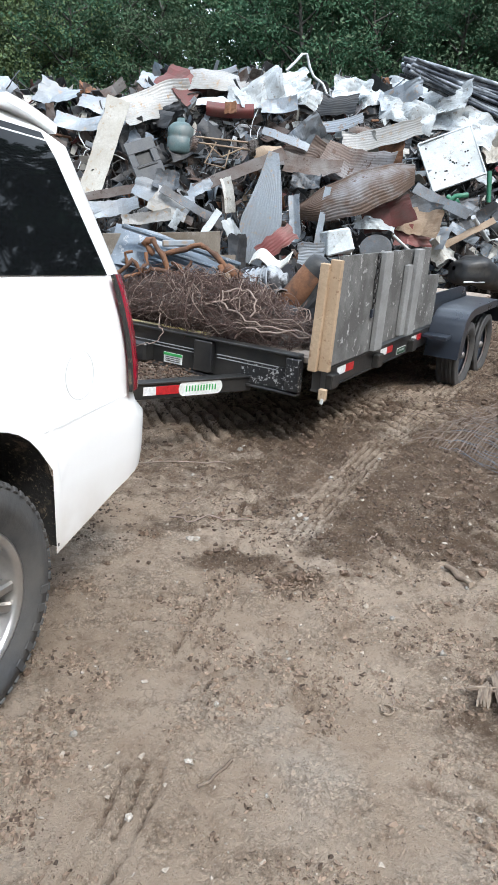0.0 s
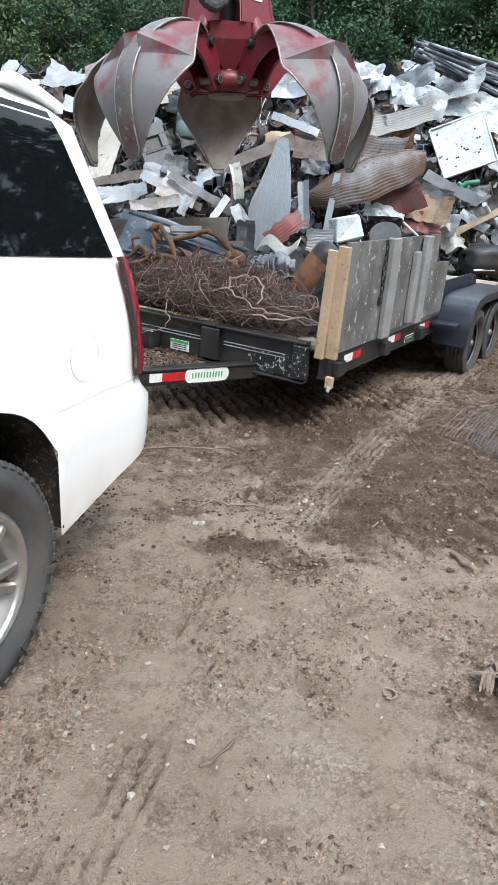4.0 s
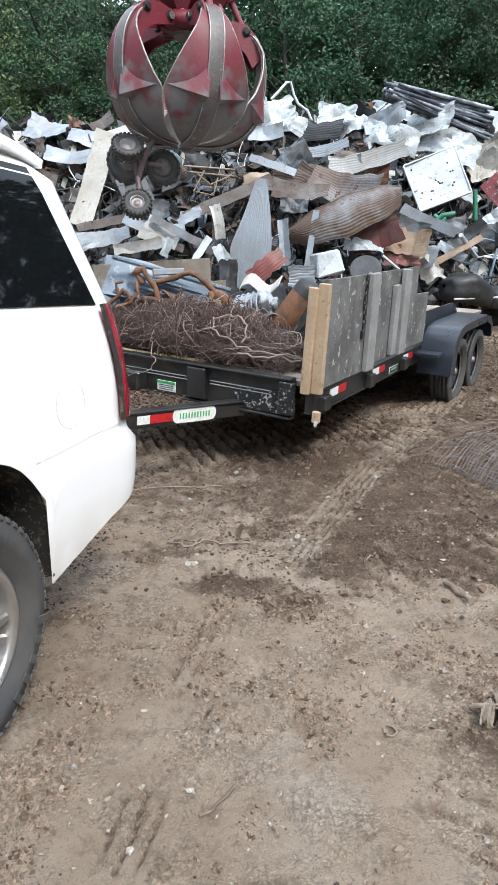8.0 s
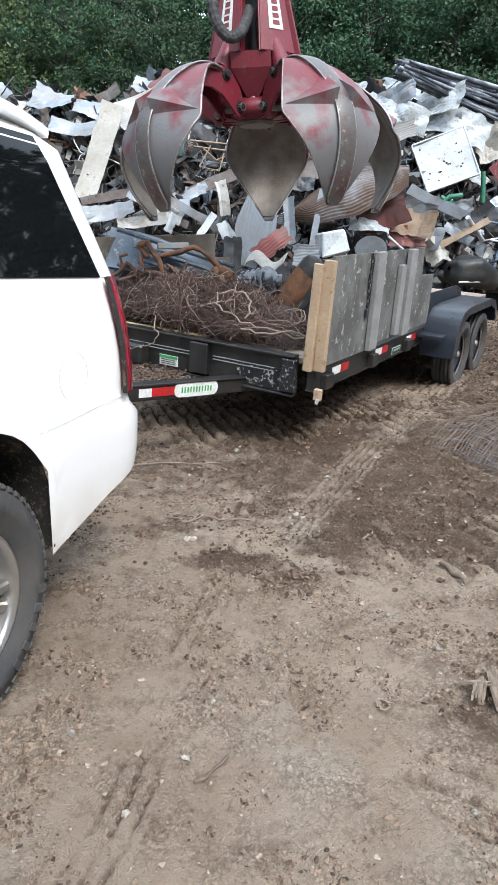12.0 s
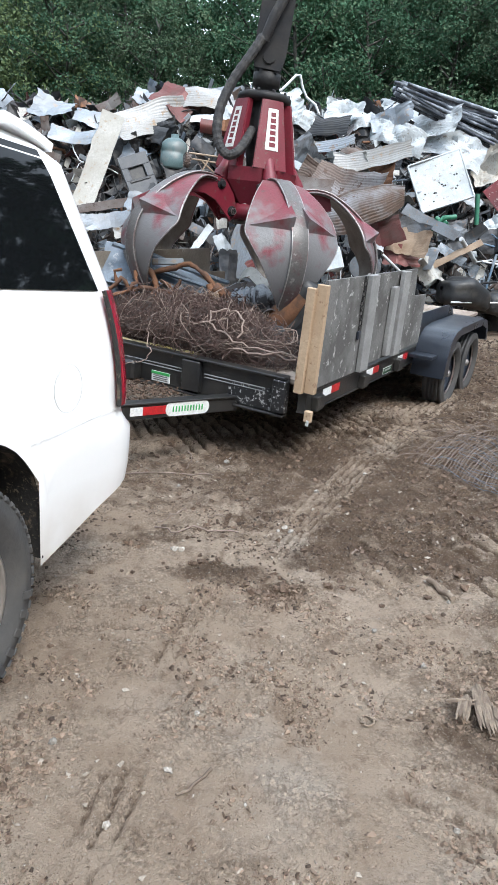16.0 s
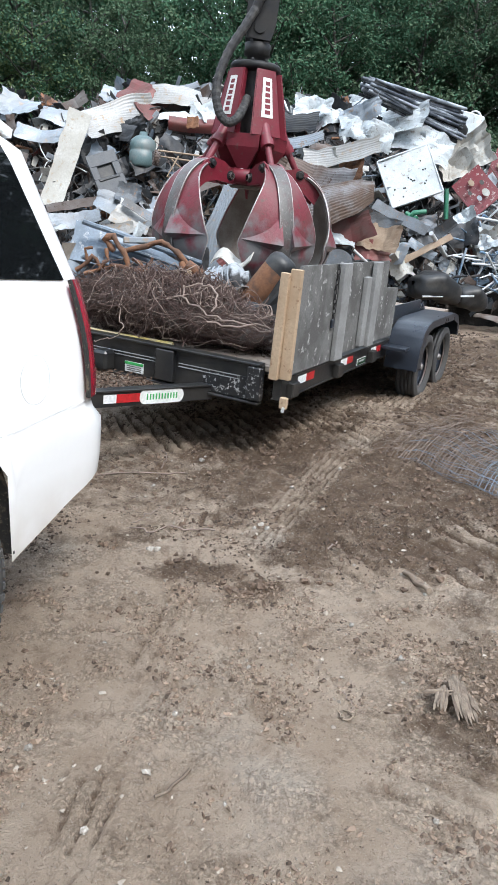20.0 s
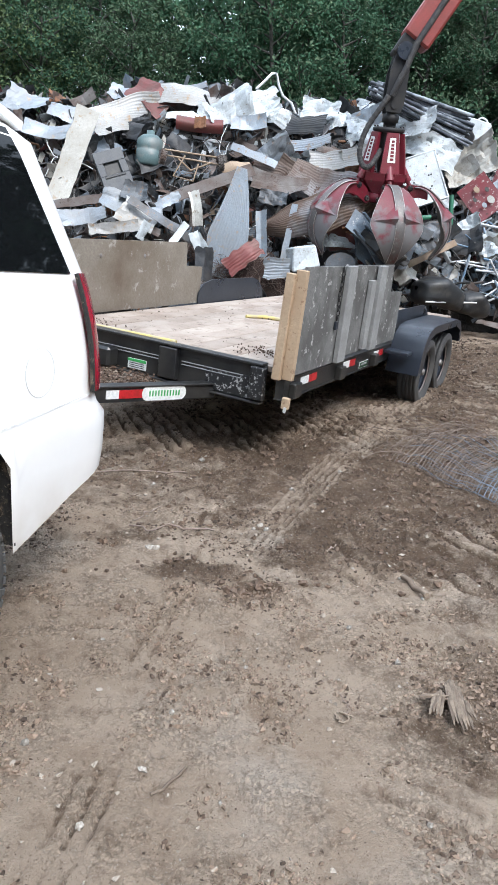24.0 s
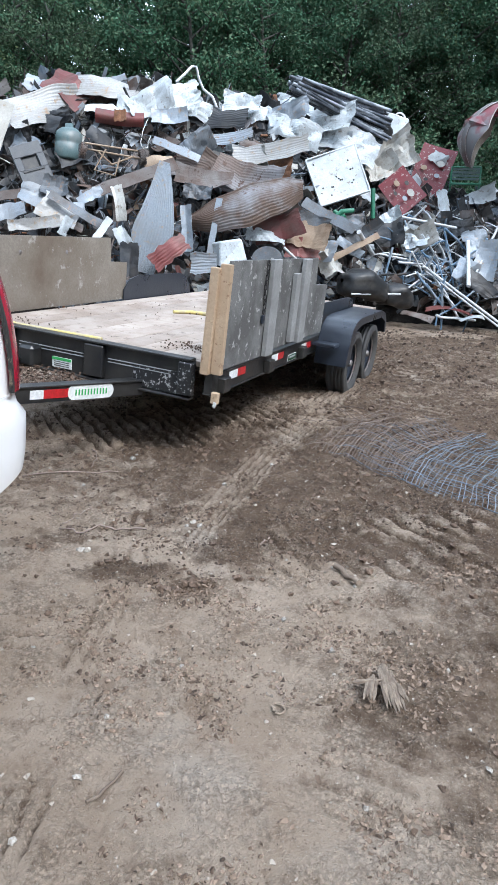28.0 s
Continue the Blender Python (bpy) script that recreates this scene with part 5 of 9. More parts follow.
# large pieces that can be told apart: kind, place, width, height, roll, tilt, yaw, surface
PIECES = [
    ("ribbed_sheet", 2.05, 11.55, 2.62, 1.20, 0.32, 6, 30, 0, "galv_cream"),
    ("ribbed_sheet", 1.60, 11.10, 2.22, 1.05, 0.50, -24, 25, 5, "rust_ribbed"),
    ("bent_panel", 2.02, 10.55, 1.52, 0.72, 0.42, 12, 20, 5, "scrap_maroon"),
    ("bent_panel", 2.50, 10.55, 1.42, 0.62, 0.38, -14, 20, 0, "cream_rust"),
    ("bent_panel", 0.95, 10.95, 2.20, 0.85, 0.30, -8, 30, 0, "rust"),
    ("long_board", 0.55, 11.20, 2.62, 0.75, 0.12, -22, 20, 0, "galv"),
    ("long_board", 1.05, 10.35, 1.50, 0.09, 0.85, -10, 10, 0, "galv_pale"),
    ("long_board", -0.75, 10.05, 1.62, 1.10, 0.12, -32, 20, 0, "scrap_grey"),
    ("long_board", -1.85, 10.35, 1.85, 0.95, 0.14, 12, 30, 0, "rust"),
    ("long_board", -0.55, 9.95, 1.40, 0.10, 0.50, -38, 15, 10, "white_enamel"),
    ("long_board", 2.95, 11.10, 1.72, 0.95, 0.17, -28, 25, 0, "scrap_grey"),
    ("long_board", 3.20, 10.75, 1.22, 1.05, 0.10, 30, 20, 0, "cream_rust"),
    ("crumpled_sheet", 2.55, 12.15, 3.15, 0.90, 0.45, -12, 30, 0, "white_enamel"),
    ("crumpled_sheet", 3.55, 12.30, 2.98, 1.00, 0.52, -20, 25, 0, "white_enamel"),
    ("crumpled_sheet", 0.60, 11.95, 3.45, 0.70, 0.42, 14, 25, 0, "white_enamel"),
    ("crumpled_sheet", 4.35, 12.55, 2.75, 0.90, 0.66, 24, 20, 0, "pale_cream"),
    ("ribbed_sheet", -0.45, 11.95, 3.55, 1.30, 0.42, -3, 30, 0, "galv_cream"),
    ("bent_panel", -1.95, 10.15, 1.62, 0.80, 0.22, 8, 25, 0, "galv"),
    ("bent_panel", -1.10, 10.15, 1.66, 0.55, 0.40, -32, 25, 10, "galv_cream"),
    ("ribbed_sheet", -1.36, 11.50, 3.16, 1.32, 0.52, 21, 30, 10, "galv_cream"),
    ("long_board", -2.14, 10.95, 2.47, 0.33, 1.45, -20, 12, -10, "pale_cream"),
    ("folded_sheet", -1.07, 11.92, 3.47, 0.61, 0.52, -50, 20, 20, "scrap_maroon"),
    ("ribbed_sheet", -0.53, 12.16, 3.54, 0.98, 0.37, -4, 35, 0, "galv"),
    ("bent_panel", -0.42, 11.69, 3.20, 0.78, 0.24, -12, 45, 0, "white_enamel"),
    ("trough_sheet", -0.29, 11.62, 3.07, 0.73, 0.21, -3, 10, 0, "scrap_maroon"),
    ("crumpled_sheet", 0.14, 11.80, 3.29, 0.67, 0.44, 12, 40, 10, "white_enamel"),
    ("crumpled_sheet", 0.84, 12.11, 3.34, 0.60, 0.33, -10, 20, -10, "white_enamel"),
    ("bent_panel", 0.47, 11.64, 3.12, 0.56, 0.23, 3, 15, 0, "galv_pale"),
    ("bent_panel", -0.05, 12.27, 3.64, 0.36, 0.27, 20, 20, 0, "scrap_grey"),
    ("tub_panel", -1.03, 11.17, 2.64, 0.40, 0.51, -8, 10, 10, "teal"),
    ("appliance_panel", -1.51, 10.78, 2.27, 0.45, 0.63, 18, 15, 10, "casing_grey"),
    ("long_board", -0.13, 10.66, 2.14, 1.45, 0.19, 24, 30, 0, "rust"),
    ("bent_panel", 0.29, 10.95, 2.43, 0.48, 0.22, 25, 30, 0, "cream_rust"),
    ("spike_sheet", 0.16, 10.15, 1.62, 0.57, 1.54, -14, 8, 5, "galv_pale"),
    ("leaf_sheet", 1.52, 10.60, 1.80, 1.85, 0.62, 19, 25, -5, "leaf_roofing"),
    ("ribbed_sheet", 1.26, 12.13, 3.18, 0.96, 0.35, -12, 25, 0, "scrap_dark"),
    ("ribbed_sheet", 1.38, 11.72, 2.82, 0.79, 0.18, 3, 40, 0, "galv"),
    ("ribbed_sheet", 0.79, 11.20, 2.36, 0.57, 0.36, -15, 20, 0, "rust_ribbed"),
    ("ribbed_sheet", 1.28, 11.27, 2.27, 0.83, 0.45, -25, 20, 10, "rust_ribbed"),
    ("bent_panel", -1.42, 10.38, 1.86, 0.45, 0.33, -25, 25, 15, "galv"),
    ("ribbed_sheet", 0.38, 9.81, 1.18, 0.58, 0.26, 38, 15, 0, "scrap_maroon"),
    ("ribbed_sheet", 0.86, 9.88, 1.03, 0.36, 0.28, 2, 5, 0, "galv"),
    ("crushed_box", 1.25, 10.01, 1.18, 0.40, 0.34, 8, 10, 15, "white_enamel"),
    ("bent_panel", -1.00, 9.87, 1.48, 0.12, 0.27, -28, 10, 0, "white_enamel"),
    ("bent_panel", -0.26, 9.90, 1.35, 0.17, 0.28, 25, 15, 10, "white_enamel"),
    ("bent_panel", -0.30, 10.36, 1.80, 0.13, 0.48, 5, 10, 20, "cream"),
    ("bent_panel", 0.65, 10.29, 1.48, 0.16, 0.65, 3, 10, 0, "galv_pale"),
    ("bent_panel", -0.92, 10.28, 1.72, 0.31, 0.17, 8, 30, 0, "galv_pale"),
    ("bent_panel", -1.43, 10.06, 1.48, 0.69, 0.15, 4, 25, 0, "galv_cream"),
    ("panel_dark", -0.16, 9.52, 1.07, 0.24, 0.45, 0, 10, 0, "scrap_dark"),
    ("crumpled_sheet", 2.80, 12.82, 3.53, 0.98, 0.35, -15, 35, 0, "white_enamel"),
    ("crumpled_sheet", 2.09, 12.41, 3.41, 0.62, 0.32, 20, 35, -10, "white_enamel"),
    ("crumpled_sheet", 3.03, 12.67, 3.33, 1.27, 0.45, -16, 30, 0, "white_enamel"),
    ("crumpled_sheet", 3.80, 13.00, 3.16, 0.86, 0.53, 25, 20, 10, "white_enamel"),
    ("bent_panel", 4.09, 12.86, 2.86, 0.61, 0.43, 30, 25, -10, "cream"),
    ("crushed_box", 4.59, 13.11, 3.32, 0.47, 0.37, -12, 10, 10, "white_enamel"),
    ("dotted_panel", 3.25, 11.85, 2.38, 0.86, 0.81, 20, 18, 8, "white_enamel"),
    ("bent_panel", 4.18, 12.62, 2.57, 0.70, 0.30, 35, 20, 0, "cream"),
    ("bent_panel", 3.78, 12.03, 2.17, 0.48, 0.21, -25, 25, 0, "white_enamel"),
    ("bent_panel", 2.17, 11.57, 2.42, 0.47, 0.34, -8, 15, 0, "rust_orange"),
    ("bent_panel", 1.91, 11.60, 2.54, 0.18, 0.40, 14, 15, 0, "cream"),
    ("bent_panel", 2.15, 10.90, 1.76, 0.48, 0.35, 30, 20, 0, "rust"),
    ("bent_panel", 2.40, 10.51, 1.26, 0.55, 0.29, 4, 20, 0, "scrap_maroon"),
    ("bent_panel", 2.83, 10.68, 1.20, 0.30, 0.35, -20, 20, 0, "galv_pale"),
    ("folded_sheet", 2.89, 10.53, 1.08, 0.40, 0.38, 30, 20, 10, "cream"),
    ("bent_panel", 2.67, 10.97, 1.65, 0.53, 0.19, -22, 20, 0, "scrap_grey"),
    ("bent_panel", 3.57, 11.31, 1.46, 0.74, 0.18, 35, 20, 0, "scrap_grey"),
    ("bent_panel", 4.16, 11.64, 1.47, 0.48, 0.44, 10, 20, 0, "scrap_dark"),
    ("sign_board", 4.49, 12.10, 2.20, 0.67, 0.55, -48, 15, 5, "sign_red"),
    ("sign_board", 5.24, 12.72, 2.61, 0.64, 0.88, -15, 20, -5, "sign_red"),
    ("bent_panel", 5.34, 12.70, 2.80, 0.31, 0.22, -30, 20, 0, "white_enamel"),
    ("bent_panel", 5.33, 12.25, 2.02, 0.20, 0.48, 15, 10, 0, "white_enamel"),
    ("bent_panel", 4.60, 11.43, 1.35, 0.57, 0.38, 20, 25, 0, "cream"),
    ("bent_panel", 6.02, 12.28, 2.12, 0.51, 0.26, 10, 40, 0, "white_enamel"),
    ("bent_panel", 5.54, 10.80, 1.12, 0.37, 0.64, -8, 15, 0, "galv_pale"),
    ("bent_panel", 5.20, 10.78, 0.94, 0.37, 0.37, -20, 15, 0, "galv_pale"),
    ("bent_panel", 5.33, 10.51, 0.78, 0.54, 0.27, -30, 20, 0, "scrap_dark"),
    ("bent_panel", 4.45, 10.77, 0.24, 0.55, 0.18, -22, 70, 0, "rust"),
    ("bent_panel", 5.20, 10.37, 0.25, 0.40, 0.09, 28, 70, 0, "white_enamel"),
    ("bent_panel", 4.93, 10.57, 0.37, 0.82, 0.13, -3, 70, 0, "scrap_maroon"),
    ("bent_panel", -2.99, 11.95, 3.32, 0.67, 0.41, -22, 35, 0, "galv_pale"),
    ("bent_panel", -2.35, 11.86, 3.18, 0.62, 0.32, -20, 35, 0, "galv"),
    ("bent_panel", -3.84, 12.15, 3.48, 0.45, 0.36, -40, 35, 0, "galv_pale"),
    ("bent_panel", -2.59, 11.43, 2.85, 0.69, 0.26, -12, 30, 0, "galv_pale"),
    ("bent_panel", -2.56, 12.21, 3.50, 0.31, 0.22, 0, 30, 0, "rust_orange"),
    ("bent_panel", -2.17, 12.13, 3.42, 0.40, 0.18, 25, 30, 0, "rust"),
    ("bent_panel", -1.59, 12.20, 3.55, 0.35, 0.25, -30, 20, 10, "galv_pale"),
    ("bent_panel", -0.44, 12.27, 3.70, 0.50, 0.14, 15, 40, 0, "galv"),
    ("panel_dark", -0.28, 11.44, 3.07, 0.17, 0.17, 0, 10, 0, "rust_orange"),
    ("bent_panel", -1.62, 11.20, 2.58, 0.39, 0.34, -30, 20, 0, "scrap_blue"),
    ("bent_panel", -0.93, 11.07, 2.45, 0.51, 0.22, 20, 25, 0, "scrap_dark"),
    ("bent_panel", -1.42, 11.46, 2.92, 0.52, 0.26, -30, 25, 0, "scrap_dark"),
    ("crumpled_sheet", -0.12, 11.73, 3.27, 0.43, 0.33, 0, 25, 0, "white_enamel"),
    ("crumpled_sheet", 0.48, 12.00, 3.42, 0.54, 0.36, 15, 25, 0, "white_enamel"),
    ("crumpled_sheet", 1.69, 12.45, 3.47, 0.62, 0.38, -8, 25, 0, "white_enamel"),
    ("crumpled_sheet", 2.47, 12.37, 3.32, 0.66, 0.34, 10, 25, 0, "galv_pale"),
    ("crumpled_sheet", 3.31, 12.48, 2.93, 0.59, 0.43, -10, 20, 0, "white_enamel"),
    ("crumpled_sheet", 4.19, 13.25, 3.24, 0.62, 0.42, -20, 20, 0, "white_enamel"),
    ("crumpled_sheet", 4.45, 12.76, 2.68, 0.51, 0.45, -20, 20, 0, "cream"),
    ("crumpled_sheet", 3.76, 12.52, 2.68, 0.44, 0.30, -20, 20, 0, "galv_pale"),
    ("crumpled_sheet", 0.89, 11.51, 2.68, 0.53, 0.35, 30, 20, 0, "galv"),
    ("bent_panel", 1.82, 11.81, 2.80, 0.49, 0.18, -4, 30, 0, "rust"),
    ("crumpled_sheet", -1.26, 11.47, 2.95, 0.50, 0.30, 10, 20, 0, "scrap_dark"),
    ("bent_panel", -0.60, 11.36, 2.77, 0.37, 0.22, -30, 20, 0, "scrap_dark"),
    ("crumpled_sheet", -1.77, 11.27, 2.64, 0.41, 0.41, 10, 20, 0, "scrap_dark"),
    ("bent_panel", -0.69, 10.44, 1.90, 0.40, 0.14, 30, 20, 0, "galv_pale"),
    ("bent_panel", -1.17, 10.44, 2.00, 0.36, 0.28, -10, 20, 0, "scrap_grey"),
    ("crumpled_sheet", 0.84, 10.79, 2.00, 0.42, 0.22, -10, 20, 0, "scrap_grey"),
    ("crumpled_sheet", 1.83, 10.46, 1.43, 0.59, 0.20, -4, 30, 0, "white_enamel"),
    ("crumpled_sheet", 3.37, 11.35, 1.63, 0.46, 0.28, 10, 20, 0, "scrap_grey"),
    ("crumpled_sheet", 4.19, 11.78, 1.75, 0.38, 0.23, 30, 20, 0, "white_enamel"),
    ("crumpled_sheet", 4.51, 11.37, 1.44, 0.41, 0.38, 0, 20, 0, "white_enamel"),
    ("bent_panel", 3.27, 10.90, 1.25, 0.50, 0.13, -35, 20, 0, "galv_pale"),
    ("crumpled_sheet", 5.55, 11.22, 1.38, 0.42, 0.47, 20, 20, 0, "galv_pale"),
    ("crumpled_sheet", 5.45, 11.62, 1.64, 0.39, 0.29, 20, 20, 0, "scrap_dark"),
]
WORDS = {
    "ribbed_sheet": "bent ribbed roofing sheet", "bent_panel": "crumpled sheet metal panel", "folded_sheet": "folded sheet metal",
    "trough_sheet": "curved metal trough", "tub_panel": "dented plastic canister", "appliance_panel": "broken appliance front with a square hole",
    "crumpled_sheet": "badly crumpled sheet metal",
    "leaf_sheet": "roofing sheet torn to a point", "long_board": "long bent strip of board",
    "spike_sheet": "tall pointed strip of ribbed roofing", "crushed_box": "crushed appliance casing", "panel_dark": "flat scrap panel",
    "dotted_panel": "enamel panel with rows of dark holes", "sign_board": "red advertising board with pale round shapes",
}
COLOURS = {
    "galv": "grey galvanised", "galv_cream": "cream weathered", "galv_pale": "pale blue-grey", "white_enamel": "white enamelled", "cream": "dirty cream",
    "cream_rust": "tan rust-stained", "rust": "brown rusted", "rust_ribbed": "rust-brown and grey", "rust_orange": "orange rusted", "scrap_maroon": "dark maroon",
    "scrap_grey": "dull grey", "scrap_dark": "blackened", "scrap_blue": "blue-grey", "teal": "teal grey", "sign_red": "scuffed", "board_brown": "stained",
}
M["casing_grey"] = mat("dark_grey_casing", (0.060, 0.067, 0.080), 0.5, 0, (0.10, 0.105, 0.11), 0.4, 4, 50, 0.1, edge=0.14)
COLOURS["casing_grey"] = "dark grey"
M["pale_cream"] = mat("pale_cream_sheet", (0.48, 0.475, 0.445), 0.5, 0, (0.38, 0.36, 0.32), 0.45, 3, 40, 0.08, third=(0.36, 0.30, 0.23), edge=0.14)
M["leaf_roofing"] = mat("brown_and_grey_roofing", (0.105, 0.072, 0.056), 0.7, 0.1, (0.26, 0.28, 0.31), 0.30, 1.3, 50, 0.2, third=(0.085, 0.052, 0.040), edge=0.10)
COLOURS["pale_cream"], COLOURS["leaf_roofing"] = "pale cream", "rust-brown"
rnd = random.Random(7)
for kind, x, y, z, w, h, roll, tilt, yaw, mt in PIECES:
    m = heap_pose(x, y, z, roll, tilt, yaw)
    label = (COLOURS[mt] + " " + WORDS[kind] + " on the heap")
    cat = "sheet metal" if "sheet" in kind or "panel" in kind else "scrap"
    if kind in ("crushed_box", "tub_panel"):
        g = Geo()
        d = min(w, h) * 0.7
        jit = [Vector((rnd.uniform(-1, 1), rnd.uniform(-1, 1), rnd.uniform(-1, 1))) * 0.09 * w for _ in range(40)]
        if kind == "tub_panel":
            g.lathe([(0.0, -0.5 * h), (0.40 * w, -0.5 * h), (0.48 * w, -0.44 * h), (0.50 * w, -0.10 * h), (0.46 * w, -0.05 * h), (0.50 * w, 0.0), (0.47 * w, 0.24 * h), (0.30 * w, 0.36 * h), (0.16 * w, 0.40 * h), (0.15 * w, 0.50 * h), (0.0, 0.50 * h)], Matrix.Diagonal((1, 0.75, 1, 1)), 24)
            g.v = [tuple(Vector(p) + 0.05 * w * Vector(noise.noise_vector(Vector(p) * 6))) for p in g.v]
        else:
            g.box(w, d, h, None, 0.02)
            g.v = [tuple(Vector(p) + jit[i % 24 // 3]) for i, p in enumerate(g.v)]
        ob = solid("crushed_casing" if kind == "crushed_box" else "plastic_canister", g, M[mt], label, "scrap", m)
        continue
    if kind == "appliance_panel":
        th = thing("appliance_front", label, "scrap", m)
        g = Geo()
        for bx, bz, bw, bh in ((0, 0.36, 1, 0.28), (0, -0.28, 1, 0.44), (-0.38, 0.08, 0.24, 0.3), (0.38, 0.08, 0.24, 0.3)):
            g.box(w * bw, 0.05, h * bh, Matrix.Translation((bx * w, 0, bz * h)), 0.008)
        part("front_plate", g, M[mt], th)
        g = Geo()
        g.box(w * 0.6, 0.02, h * 0.34, Matrix.Translation((0, 0.03, 0.08 * h)), 0.004)
        part("recess", g, M["plastic_black"], th)
        g = Geo()
        g.box(w * 0.7, 0.02, 0.03, Matrix.Translation((0, -0.03, -0.10 * h)), 0.004)
        part("trim_strip", g, M["scrap_dark"], th)
        continue
    if kind == "dotted_panel":
        th = thing("enamel_panel", label, "sheet metal", m)
        g = Geo()
        g.plate(lambda u, v: ((u - 0.5) * w, 0.02 * math.sin(3 * u + 2 * v), (v - 0.5) * h), 10, 10, 0.006)
        part("sheet", g, M[mt], th)
        g = Geo()
        for sx, sz, sw, sh in ((0, 0.5, 1, 0.03), (0, -0.5, 1, 0.03), (0.5, 0, 0.03, 1), (-0.5, 0, 0.03, 1)):
            g.box(w * sw, 0.06, h * sh, Matrix.Translation((sx * w, 0.0, sz * h)), 0.005)
        part("turned_edge", g, M[mt], th)
        for k in range(14):
            g = Geo()
            hu, hv = rnd.uniform(0.12, 0.88), rnd.uniform(0.12, 0.88)
            g.lathe([(0, 0.006), (0.014, 0.005), (0.016, 0.0)], Matrix.Translation(((hu - 0.5) * w, 0.02 * math.sin(3 * hu + 2 * hv) - 0.003, (hv - 0.5) * h)) @ turn(90, 0, 0), 8)
            part("hole", g, M["plastic_black"], th)
        continue
    if kind == "sign_board":
        th = thing("red_board", label, "sign", m)
        g = Geo()
        g.plate(lambda u, v: ((u - 0.5) * w, 0.05 * math.sin(u * 2.5), (v - 0.5) * h), 8, 4, 0.016)
        part("board", g, M[mt], th)
        for k in range(5):
            a = 0.6 + k * 1.3
            g = Geo()
            r = (0.075, 0.045, 0.06, 0.04, 0.05)[k]
            g.lathe([(0, 0.003), (r * 0.97, 0.003), (r, 0.0)], Matrix.Translation((0.23 * w * math.cos(a), -0.030, 0.24 * h * math.sin(a))) @ turn(90, 0, 0) @ Matrix.Diagonal((1, 0.75, 1, 1)), 14, False)
            part("pale_shape", g, M[("cream", "plastic_black", "cream_rust", "plastic_black", "galv_pale")[k]], th)
        continue
    solid(kind, sheet_geo(w, h, kind, rnd, mt), M[mt], label, cat, m)

# bundle of dark tubes on the ridge
M["tube_paint"] = mat("dark_blue_tube", (0.045, 0.056, 0.072), 0.35, 0.2, (0.33, 0.37, 0.42), 0.42, 2.2, 50, 0.1, vary=0.35, edge=0.08)
tb = thing("tube_bundle", "bundle of long dark grey metal tubes on top of the heap", "pipes")
for k in range(30):
    a = Vector((2.42 + 0.10 * (k % 3), 12.1, 3.86)) + Vector((0.02 * (k % 4), 0.05 * (k % 5), -0.016 * (k // 2) + 0.02 * (k % 2)))
    b = Vector((4.35, 12.5, 3.50)) + Vector((-0.25 * rnd.random(), 0.05 * (k % 3), -0.036 * (k // 2)))
    g = Geo()
    g.tube([a, a.lerp(b, 0.5) + Vector((0, 0, 0.02 * rnd.uniform(-1, 1))), b], rnd.choice((0.02, 0.026, 0.032)), 8)
    part("tube", g, M["tube_paint"], tb)
# black sack under the bundle
for name, x, y, z, sx, sy, sz in (("black_tank", 3.95, 12.75, 3.30, 0.5, 0.2, 0.16), ("black_tank", 3.41, 10.55, 0.70, 0.38, 0.28, 0.21), ("black_tank", 4.05, 10.8, 0.52, 0.26, 0.24, 0.18)):
    g = Geo()
    def tank(u, v):
        a, b = math.pi * (0.002 + 0.996 * u), 2 * math.pi * v
        cb, sb = math.cos(b), math.sin(b)
        rr_ = math.sin(a) ** 0.4
        k = 1 / (abs(cb) ** 4 + abs(sb) ** 4) ** 0.25
        p = Vector((-math.cos(a) * sx, cb * k * rr_ * sy, sb * k * rr_ * sz))
        return p + p.normalized() * 0.05 * noise.noise(p * 6 + Vector((x, y, z))) - Vector((0, 0, 0.03 * math.sin(u * 9)))
    g.plate(tank, 24, 24, 0.006)
    solid(name, g, M["plastic_black"], "shiny black plastic tank in the scrap", "scrap", pose(x, y, z, 0, 12, 15))
# folded black chair frame
ch = thing("chair_frame", "bent black tubular chair frame on white sheets", "chair", pose(3.23, 12.65, 3.3, 20, 10, -15))
for pts in ([(-0.25, 0, 0.2), (-0.3, 0, -0.05), (-0.1, -0.05, -0.3)], [(0.3, 0, 0.15), (0.2, 0, -0.1), (0.1, -0.1, -0.55), (-0.2, -0.12, -0.9)], [(-0.25, 0, 0.2), (0.05, -0.03, 0.26), (0.3, 0, 0.15)], [(0.0, 0, 0.1), (-0.35, -0.1, -0.35), (-0.7, -0.15, -0.75)]):
    g = Geo()
    g.tube(pts, 0.018, 8)
    part("frame_tube", g, M["scrap_dark"], ch)
g = Geo()
g.plate(lambda u, v: (-0.22 + 0.45 * u, 0.05 * math.sin(u * 3), -0.15 + 0.33 * v), 8, 6, 0.02)
part("seat_cloth", g, M["plastic_black"], ch)
